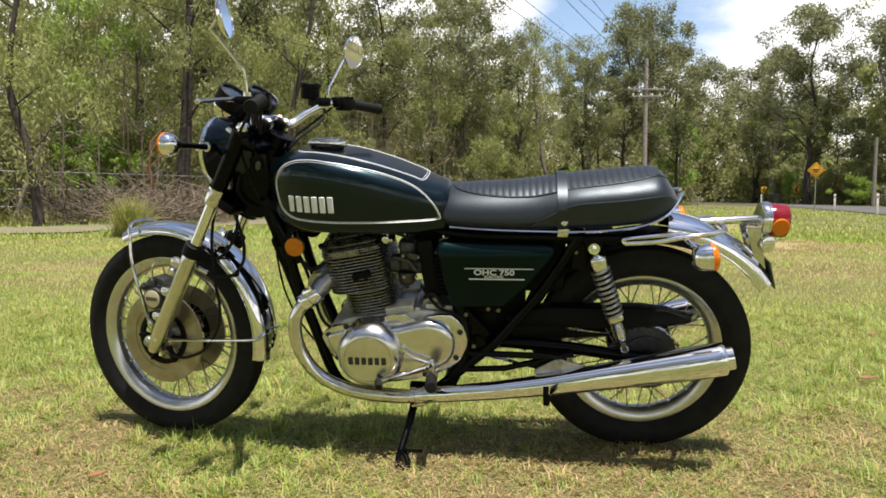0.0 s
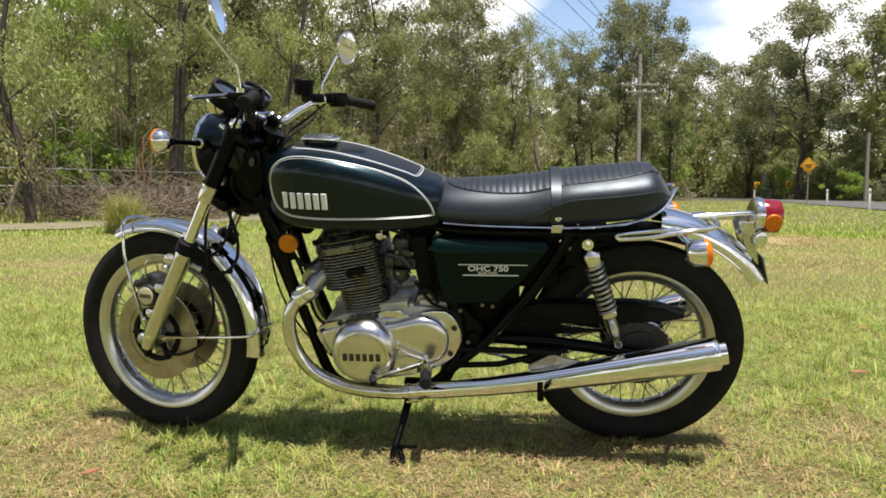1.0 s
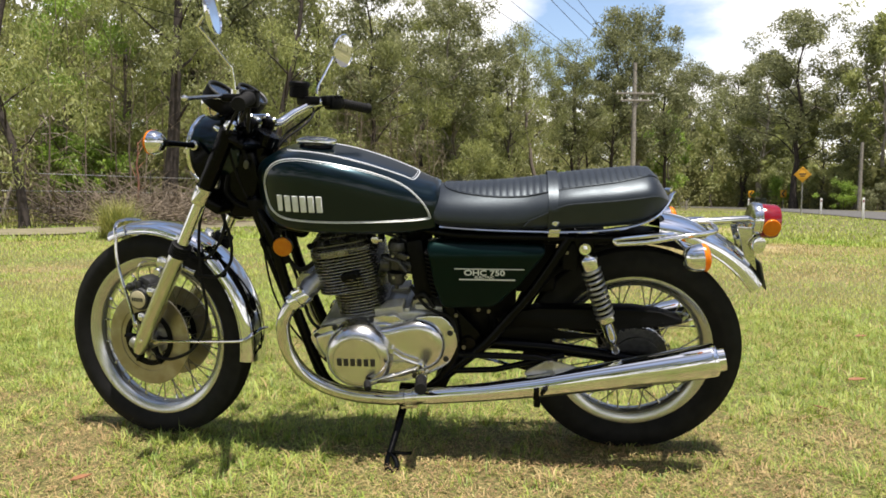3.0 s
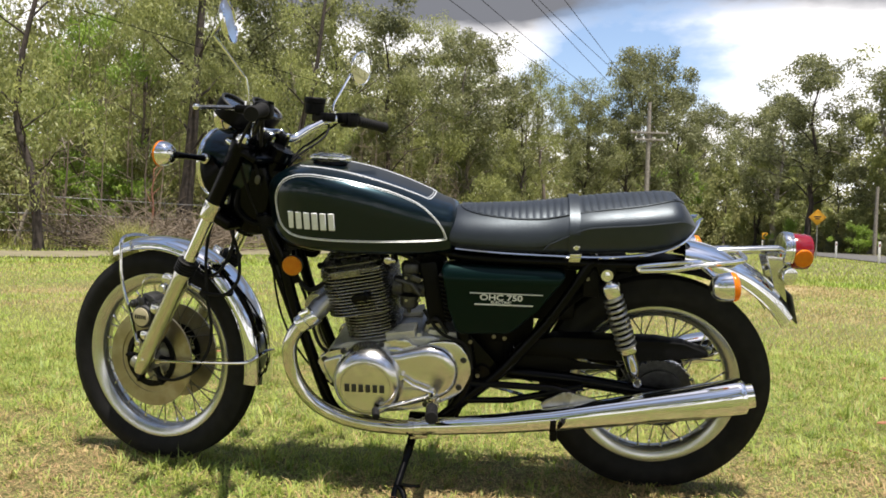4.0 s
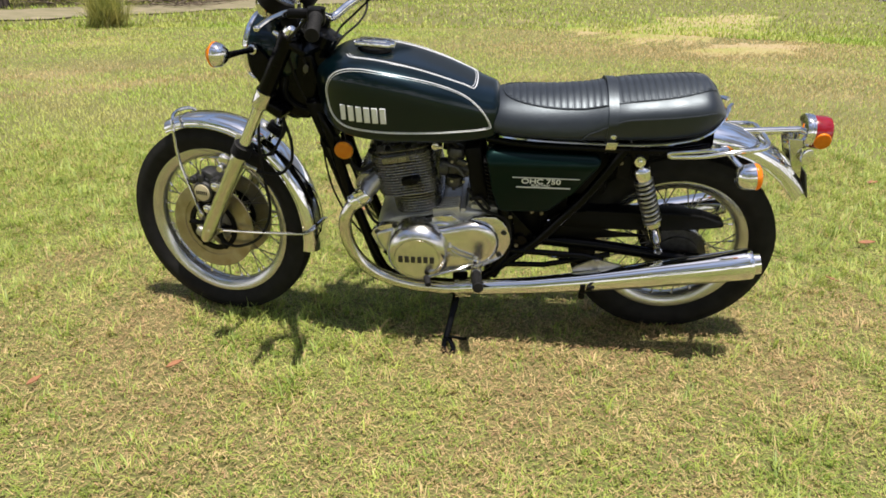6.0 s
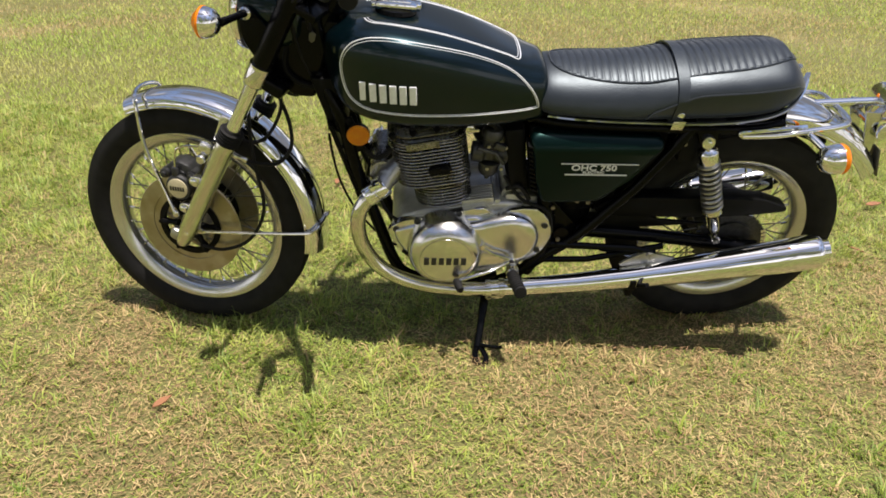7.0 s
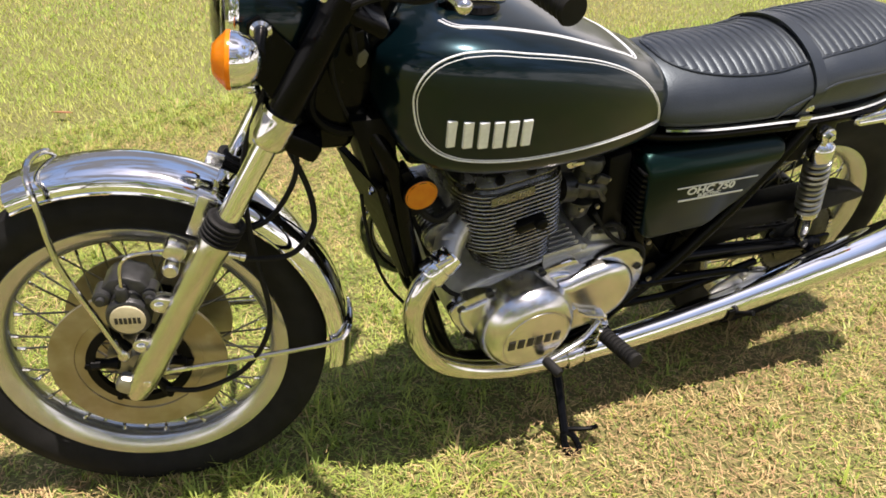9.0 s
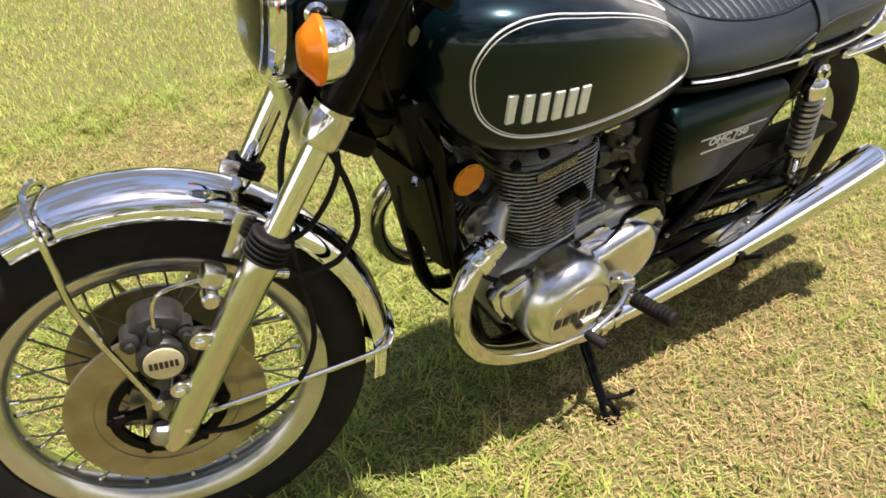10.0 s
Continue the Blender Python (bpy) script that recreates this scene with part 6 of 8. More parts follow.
stripes()
for side in (-1, 1):
    for i in range(6):
        x = -1.037 + 0.0232 * i
        bm = BM()
        y = tank_y(x + 0.008, 0.818)
        slab(bm, [(x + 0.003, 0.797), (x + 0.0195, 0.797), (x + 0.0175, 0.843), (x + 0.001, 0.843)], side * (y - 0.003), side * (y + 0.0032), 0.0012, 1)
        part("badge_bar", bm, SILVER, tank, "raised silver badge as plain bars")
bm = BM()
lathe(bm, [(0.048, -0.012), (0.050, -0.006), (0.046, 0.003), (0.030, 0.005), (0, 0.005)], (-0.952, 0, 0.963), (0.05, 0, 1), 36)
part("filler_neck", bm, BLACK, tank, "dark ring under the filler cap")
bm = BM()
block(bm, (-0.952, 0.0, 0.972), (0.100, 0.060, 0.018), 0.0085, (0, 4, 0))
block(bm, (-0.952, 0.0, 0.979), (0.070, 0.036, 0.010), 0.004, (0, 4, 0))
block(bm, (-0.904, 0.0, 0.967), (0.022, 0.034, 0.020), 0.006, (0, 8, 0))
block(bm, (-1.000, 0.0, 0.970), (0.020, 0.030, 0.016), 0.005)
part("filler_cap", bm, CHROME, tank, "chrome hinged filler cap")

# seat: sections of (x, half width, bottom, top)
SEAT = [(-0.612, 0.085, 0.775, 0.845), (-0.600, 0.112, 0.752, 0.862), (-0.575, 0.125, 0.744, 0.872), (-0.50, 0.136, 0.741, 0.877), (-0.41, 0.139, 0.738, 0.882), (-0.33, 0.140, 0.737, 0.890), (-0.25, 0.141, 0.737, 0.901),
        (-0.17, 0.141, 0.740, 0.911), (-0.09, 0.139, 0.745, 0.918), (-0.02, 0.132, 0.755, 0.923), (0.012, 0.122, 0.766, 0.918), (0.034, 0.108, 0.777, 0.898), (0.052, 0.088, 0.788, 0.872), (0.068, 0.060, 0.799, 0.844), (0.078, 0.030, 0.806, 0.826)]
SEAT = [(x, w, a, b - 0.026) for x, w, a, b in refine(SEAT)]


def belly(x):
    """Share of the height at which the seat is widest: low in front, at the seam behind the strap."""
    t = max(0.0, min(1.0, (x + 0.37) / 0.16))
    return 0.20 + 0.36 * t * t * (3 - 2 * t)


def shoulder(x):
    return 1.95 - 0.25 * max(0.0, min(1.0, (x + 0.37) / 0.16))


def seat_ring(x, w, z0, z1):
    """One cross-section: rounded shoulders, flanks that draw in towards the pan."""
    zc = z0 + (z1 - z0) * belly(x)
    return [(y * (1 - 0.15 * max(0.0, zc - z) / (zc - z0)), z) for y, z in oval(w, z0, z1, shoulder(x), 9.0, belly(x))]


def seat_z(x, y):
    w, z0, z1 = section(SEAT, x)
    zc, n = z0 + (z1 - z0) * belly(x), shoulder(x)
    return zc + (z1 - zc) * max(0.0, 1 - min(1.0, abs(y) / w) ** n) ** (1 / n)


bm = BM()
loft(bm, [[(x, y, z) for y, z in seat_ring(x, w, z0, z1)] for x, w, z0, z1 in SEAT])
seat = part("seat", bm, VINYL, bike, "black vinyl dual seat with a pleated top")
for i in range(30):
    x = -0.555 + 0.0192 * i  # pleats across the top
    f = (x + 0.268) / 0.31
    hw = 0.098 * max(0.0, 1 - abs(f) ** 3.2) ** 0.5
    if hw < 0.02:
        continue
    pts = [(x, hw * j / 8, seat_z(x, hw * j / 8) - 0.0002) for j in range(-8, 9)]
    part("pleat", one(tube, pts, 0.0095, 8, flat=0.13), VINYL, seat, "")
edge = []
for j in range(49):
    a = 2 * math.pi * j / 48
    c, s = math.cos(a), math.sin(a)
    x, y = -0.268 + 0.305 * math.copysign(abs(c) ** 0.7, c), 0.102 * math.copysign(abs(s) ** 0.7, s)
    edge.append((x, y, seat_z(x, y) + 0.0012))
part("piping", one(tube, edge[:-1], 0.0024, 6, True), VINYL, seat, "")
for side in (-1, 1):
    pts = [(-0.345, side * (section(SEAT, -0.345)[0] * 0.985), 0.752)]
    for i in range(25):
        x = -0.325 + 0.0145 * i
        w, z0, z1 = section(SEAT, x)
        pts.append((x, side * (w + 0.0006), z0 + (z1 - z0) * belly(x) + 0.001))
    part("seam", one(tube, pts, 0.0024, 6), VINYL, seat, "stitched seam piping")
bm = BM()
w, z0, z1 = section(SEAT, -0.262)
loop = [(-0.262, y * 1.025, z + 0.010 * max(0.0, min(1.0, (z - 0.80) / 0.08))) for y, z in seat_ring(-0.262, w, z0 - 0.008, z1)]
outer = [[(x, y, z) for (_, y, z) in loop] for x in (-0.276, -0.248)]
inner = [[(x, y * 0.985, z - 0.004 * (1 if z > 0.8 else -1)) for (_, y, z) in loop] for x in (-0.248, -0.276)]
loft(bm, outer + inner + [outer[0]], cap=False)
strap = part("seat_strap", bm, VINYL, bike, "black passenger strap across the seat")
for side in (-1, 1):
    bm = one(lathe, [(0.0, 0.0), (0.010, 0.0), (0.010, 0.003), (0.006, 0.007), (0.0, 0.008)], (-0.256, 0.129 * side, 0.762), (0, side, 0), 20)
    part("strap_stud", bm, CHROME, strap, "", None)
    bm = BM()
    slab(bm, [(-0.276, 0.722), (-0.246, 0.722), (-0.240, 0.745), (-0.272, 0.745)], side * 0.124, side * 0.135, 0.002)
    part("strap_clip", bm, CHROME_OLD, strap, "")
for side in (-1, 1):
    line = [(-0.580, 0.741), (-0.50, 0.738), (-0.411, 0.735), (-0.253, 0.733), (-0.17, 0.735), (-0.098, 0.741), (-0.03, 0.753), (0.022, 0.774), (0.055, 0.800), (0.074, 0.820)]
    pts = []
    for p in catmull([(x, 0, z) for x, z in line], 5):
        w = section(SEAT, p.x)[0]
        pts.append((p.x, side * (w * 0.90 + 0.001), p.z + 0.003))
    pts.append((0.086, side * 0.02, 0.826))
    part("seat_trim", one(tube, pts, 0.0074, 8, flat=0.6), CHROME, bike, "chrome trim strip along the seat edge")

# side covers
for side in (-1, 1):
    S = Matrix.Diagonal((1, -side, 1, 1))
    cover_line = [(-0.619, 0.695), (-0.600, 0.704), (-0.300, 0.699), (-0.278, 0.690), (-0.286, 0.668), (-0.354, 0.584), (-0.408, 0.527), (-0.430, 0.514), (-0.560, 0.508), (-0.578, 0.518), (-0.596, 0.585)]
    bm = one(slab, cover_line, -0.152, -0.085, 0.011, 3)
    for cut in (0.655, 0.664, 0.676):
        bmesh.ops.bisect_plane(bm, geom=bm.verts[:] + bm.edges[:] + bm.faces[:], plane_co=(0, 0, cut), plane_no=(0, 0, 1))
    for v in bm.verts:
        if v.co.y < -0.10:
            v.co.y += 0.30 * max(0.0, v.co.z - 0.664) + 0.45 * max(0.0, v.co.z - 0.676)
    cover = part("side_cover", bm, PAINT_COVER, bike, "dark green side cover with silver lettering", S)
    for i in range(11):
        z = 0.545 + 0.0125 * i
        x = -0.586 - 0.155 * (z - 0.545)
        bm = BM()
        block(bm, (x - 0.010, -0.122, z), (0.018, 0.046, 0.0062), 0.0015, (0, 20, 0))
        part("vent_slat", bm, SATIN_BLACK, cover, "", S)
    bm = BM()
    block(bm, (-0.4385, -0.1527, 0.6315), (0.197, 0.0016, 0.0024), 0)
    block(bm, (-0.4445, -0.1527, 0.6000), (0.159, 0.0016, 0.0034), 0)
    part("cover_line", bm, SILVER, cover, "", S)


def words(text, size, m, mat, parent, label, bold=0.0, wide=1.0):
    cu = bpy.data.curves.new("lettering", "FONT")
    cu.body, cu.size, cu.extrude, cu.offset = text, size, 0.0006, bold
    cu.align_x, cu.align_y = "CENTER", "CENTER"
    tmp = bpy.data.objects.new("lettering", cu)
    scene.collection.objects.link(tmp)
    me = bpy.data.meshes.new_from_object(tmp.evaluated_get(bpy.context.evaluated_depsgraph_get()))
    bpy.data.objects.remove(tmp)
    me.materials.clear()
    me.materials.append(mat)
    ob = new("lettering", me)
    ob.parent = parent
    ob.matrix_basis = m @ Matrix.Diagonal((wide, 1, 1, 1))
    return tagged(ob, label)


for ob in [o for o in bike.children if o.name.startswith("side_cover")]:
    side = 1 if ob.data.vertices[0].co.y > 0 else -1
    m = pose(-0.452, side * 0.1527, 0.6195, 90, 0, 0 if side < 0 else 180)
    words("OHC 750", 0.0225, m, SILVER, ob, "silver lettering", 0.0005, 1.28)
    words("ELECTRIC", 0.0095, pose(-0.452, side * 0.1527, 0.6065, 90, 0, 0 if side < 0 else 180), SILVER, ob, "small silver lettering", 0.0002, 1.35)


# ---- engine ----
TILT_C = -11.0
CYL = pose(-0.832, 0, 0.455, 0, TILT_C, 0)  # the cylinders lean forward


def rounded(hx, hy, r, k=6):
    pts = []
    q = min(2.1 * r, 0.9 * hx)  # the front corners are rounder
    for cx, cy, a0, r in ((hx - r, hy - r, 0, r), (-hx + q, hy - q, 90, q), (-hx + q, -hy + q, 180, q), (hx - r, -hy + r, 270, r)):
        for i in range(k + 1):
            a = radians(a0 + 90 * i / k)
            pts.append((cx + r * math.cos(a), cy + r * math.sin(a)))
    return pts


def plate(bm, hx, hy, r, z0, z1, cx=0.0, bevel=0.0):
    ring = rounded(hx, hy, r)
    loft(bm, [[(cx + x, y, z) for x, y in ring] for z in ((z0, z1) if not bevel else (z0, z0 + bevel, z1 - bevel, z1))] if not bevel else
         [[(cx + x * (1 - s / hx), y * (1 - s / hy), z) for x, y in ring] for s, z in ((bevel, z0), (0, z0 + bevel), (0, z1 - bevel), (bevel, z1))])


# core far darker than the fins: shade of the gaps put into its colour
bm = BM()
plate(bm, 0.058, 0.106, 0.045, 0.0, 0.21, 0.006)
cylinder = part("cylinder_block", bm, DARK_CAST, bike, "finned twin cylinder block, its core coloured dark as shade between the fins", CYL)
# narrow fins low down, wide ones above
for i in range(20):
    z = 0.018 + 0.0093 * i
    low_fin = i < 8
    hx, hy, cx, r = (0.076, 0.122, 0.012, 0.046) if low_fin else (0.098, 0.134, -0.003, 0.034)
    part("fin", one(plate, hx, hy, r, z, z + 0.0030, cx, 0.0009), FINS, cylinder, "", CYL)
bm = BM()
plate(bm, 0.094, 0.126, 0.034, 0.206, 0.228, -0.003, 0.006)
plate(bm, 0.096, 0.128, 0.036, 0.226, 0.252, -0.003, 0.014)
plate(bm, 0.080, 0.100, 0.045, 0.246, 0.268, -0.002, 0.012)
plate(bm, 0.052, 0.092, 0.030, 0.262, 0.282, 0.004, 0.010)
head = part("cylinder_head", bm, HEAD_CAST, bike, "dark grey cast cylinder head cover", CYL)
for i in range(3):
    part("fin", one(plate, 0.101 - 0.001 * i, 0.135 - 0.001 * i, 0.036, 0.205 + 0.0078 * i, 0.2080 + 0.0078 * i, -0.003, 0.0009), FINS, head, "", CYL)
for x in (-0.083, -0.030, 0.030, 0.078):
    for side in (-1, 1):
        inset = 0.112 if abs(x) > 0.06 else 0.117
        part("head_bolt", one(lathe, [(0.0, 0.0), (0.0085, 0.0), (0.0085, 0.010), (0.006, 0.012), (0, 0.012)], (x, inset * side, 0.243), (0, 0.75 * side, 1), 10), SATIN_BLACK, head, "black socket bolt", CYL)
bm = BM()
block(bm, (-0.012, -0.1335, 0.216), (0.084, 0.004, 0.019), 0.0015)
name_plate = part("name_plate", bm, HEAD_CAST, head, "small cast plate with lettering", CYL)
words("OHC 750", 0.0125, CYL @ pose(-0.012, -0.1362, 0.216, 90, 0, 0), CAST, name_plate, "raised alloy lettering", 0.0002, 1.25)
bm = BM()
block(bm, (0.020, -0.136, 0.145), (0.058, 0.022, 0.020), 0.005, (0, -8, 0))
lathe(bm, [(0, 0), (0.012, 0), (0.012, 0.016), (0.008, 0.02), (0, 0.02)], (0.034, -0.14, 0.148), (0, -1, 0), 14)
part("camshaft_cap", bm, SATIN_BLACK, cylinder, "", CYL)
for side in (-1, 1):
    bm = one(tube, catmull([(0.065, 0.066 * side, 0.225), (0.095, 0.068 * side, 0.235), (0.125, 0.070 * side, 0.236)], 4), 0.024, 16)
    part("intake_stub", bm, RUBBER, bike, "", CYL)
    bm = BM()
    lathe(bm, [(0.0, -0.030), (0.020, -0.030), (0.023, -0.024), (0.023, 0.026), (0.028, 0.030), (0.0285, 0.046), (0.024, 0.054), (0.010, 0.060), (0.0, 0.060)], (-0.712, 0.088 * side, 0.640), (0.12, 0, 1), 20)
    lathe(bm, [(0.0, -0.045), (0.026, -0.045), (0.028, -0.035), (0.028, -0.020), (0.022, -0.014), (0.022, 0.014), (0.026, 0.020), (0.026, 0.045), (0.0, 0.045)], (-0.712, 0.085 * side, 0.622), (1, 0, -0.08), 20)
    lathe(bm, [(0.0, -0.040), (0.006, -0.040), (0.007, -0.030), (0.020, -0.024), (0.026, -0.014), (0.027, 0.006), (0.030, 0.008), (0.030, 0.014), (0.0, 0.014)], (-0.712, 0.088 * side, 0.586), (0.06, 0, 1), 20)
    tube(bm, [(-0.745, 0.118 * side, 0.652), (-0.700, 0.122 * side, 0.640), (-0.678, 0.122 * side, 0.610)], 0.0055, 8)
    block(bm, (-0.690, 0.114 * side, 0.655), (0.030, 0.016, 0.018), 0.004, (0, 24, 0))
    carb = part("carburettor", bm, DARK_CAST, bike, "dark grey cast carburettor")
    part("fuel_hose", one(tube, catmull([(-0.700, 0.095 * side, 0.695), (-0.715, 0.11 * side, 0.715), (-0.76, 0.10 * side, 0.725)], 5), 0.005, 8), RUBBER, carb)
    for x, z in ((-0.718, 0.655), (-0.675, 0.652), (-0.682, 0.590), (-0.718, 0.590)):
        part("carburettor_screw", one(lathe, [(0, 0), (0.005, 0), (0.0045, 0.006), (0, 0.006)], (x, 0.112 * side, z), (0, side, 0), 8), CAST, carb)
bm = BM()
lathe(bm, [(0.0, -0.02), (0.007, -0.02), (0.007, 0.0), (0.011, 0.001), (0.011, 0.007), (0.008, 0.009), (0.0, 0.009)], (-0.768, -0.112, 0.704), (0, -1, 0), 20)
block(bm, (-0.758, -0.122, 0.704), (0.024, 0.004, 0.008), 0.002)
tube(bm, [(-0.768, -0.096, 0.704), (-0.768, -0.096, 0.738)], 0.007, 10)
part("fuel_tap", bm, CHROME_OLD, bike, "bright fuel tap under the tank")
bm = BM()
block(bm, (-0.643, 0, 0.612), (0.052, 0.226, 0.185), 0.012, (0, -9, 0))
part("air_box", bm, SATIN_BLACK, bike, "black air box")

# crankcase and its polished covers
CASE = [(-0.962, 0.408), (-0.935, 0.440), (-0.890, 0.456), (-0.735, 0.486), (-0.640, 0.486), (-0.572, 0.474), (-0.540, 0.428), (-0.543, 0.372), (-0.575, 0.318), (-0.70, 0.255), (-0.82, 0.235), (-0.915, 0.290), (-0.958, 0.365)]
bm = one(slab, CASE, -0.116, 0.116, 0.010, 3)
crankcase = part("crankcase", bm, CASE_ALLOY, bike, "cast alloy crankcase with polished covers")
FLANGE = [(-0.973, 0.402), (-0.942, 0.432), (-0.897, 0.444), (-0.784, 0.470), (-0.722, 0.483), (-0.706, 0.474), (-0.694, 0.461), (-0.676, 0.458), (-0.648, 0.476), (-0.578, 0.480), (-0.543, 0.443), (-0.531, 0.405), (-0.536, 0.366), (-0.562, 0.326), (-0.625, 0.290), (-0.75, 0.258), (-0.87, 0.275), (-0.932, 0.330)]
BODY = [(-0.955, 0.404), (-0.928, 0.420), (-0.890, 0.431), (-0.784, 0.455), (-0.735, 0.458), (-0.695, 0.444), (-0.660, 0.446), (-0.62, 0.440), (-0.60, 0.39), (-0.62, 0.33), (-0.68, 0.290), (-0.80, 0.270), (-0.88, 0.300), (-0.935, 0.350)]
BULGE = [(-0.800, 0.430), (-0.735, 0.450), (-0.690, 0.462), (-0.645, 0.470), (-0.604, 0.460), (-0.577, 0.432), (-0.566, 0.398), (-0.574, 0.358), (-0.602, 0.326), (-0.66, 0.304), (-0.74, 0.292), (-0.80, 0.300)]
for side in (-1, 1):
    S = Matrix.Diagonal((1, -side, 1, 1))
    bm = one(slab, [(p.x, p.z) for p in catmull([(x, 0, z) for x, z in FLANGE], 2, True)], -0.138, -0.112, 0.005, 2)
    dome(bm, [(p.x, p.z) for p in catmull([(x, 0, z) for x, z in BODY], 3, True)], -0.130, -0.148, 0.014, 5)
    dome(bm, [(p.x, p.z) for p in catmull([(x, 0, z) for x, z in BULGE], 4, True)], -0.130, -0.172, 0.034, 8)
    ccover = part("crankcase_cover", bm, POLISHED, crankcase, "polished alloy cover", S)
    C = (-0.818, 0, 0.365)
    bm = one(lathe, [(0.104, 0.128), (0.1035, 0.150), (0.101, 0.172), (0.097, 0.186), (0.090, 0.198), (0.081, 0.2075), (0.074, 0.2115), (0.0715, 0.2120), (0.0705, 0.2100), (0.0690, 0.2100), (0.0680, 0.2125), (0.030, 0.2138), (0.0, 0.2140)], C, (0, -1, 0), 72)
    round_cover = part("generator_cover", bm, POLISHED, crankcase, "round polished alloy cover with dark badge", S)
    bm = BM()
    for i in range(6):
        block(bm, (-0.8695 + 0.0196 * i, -0.2142, 0.362), (0.0135, 0.0016, 0.023), 0.0004)
    part("cover_lettering", bm, SIGN_BLACK, round_cover, "dark badge lettering as plain bars", S)
    for x, y, z in ((-0.951, 0.138, 0.412), (-0.895, 0.138, 0.438), (-0.785, 0.138, 0.4635), (-0.677, 0.142, 0.457), (-0.552, 0.138, 0.428), (-0.565, 0.138, 0.345), (-0.905, 0.138, 0.318), (-0.66, 0.138, 0.288)):
        bm = BM()
        lathe(bm, [(0, -0.006), (0.0085, -0.006), (0.0085, 0.003), (0.0055, 0.004), (0.0045, 0.001), (0.0, 0.001)], (x, -y, z), (0, -1, 0), 14)
        part("cover_screw", bm, DARK_CAST, ccover, "dark socket screw", S)
    bm = BM()
    block(bm, (-0.918, -0.1395, 0.326), (0.040, 0.004, 0.010), 0.002, (0, 38, 0))
    part("case_slot", bm, SATIN_BLACK, ccover, "", S)
for side in (-1, 1):
    for i in range(6):
        bm = BM()
        block(bm, (-0.735, (0.116 - 0.013 * i) * side, 0.486), (0.085, 0.0045, 0.022), 0.0015, (0, -9, 0))
        part("case_rib", bm, CASE_ALLOY, crankcase, "cast cooling rib")
bm = BM()
block(bm, (-0.682, 0, 0.484), (0.020, 0.228, 0.022), 0.008, (0, 0, 0))
part("case_ridge", bm, CASE_ALLOY, crankcase, "")
bm = BM()
block(bm, (-0.612, 0, 0.484), (0.10, 0.20, 0.030), 0.012, (0, 6, 0))
part("case_lid", bm, CASE_ALLOY, crankcase, "")
bm = one(tube, [(-0.640, -0.085, 0.490), (-0.640, 0.085, 0.490)], 0.030, 20)
part("starter_motor", bm, CAST, crankcase, "")

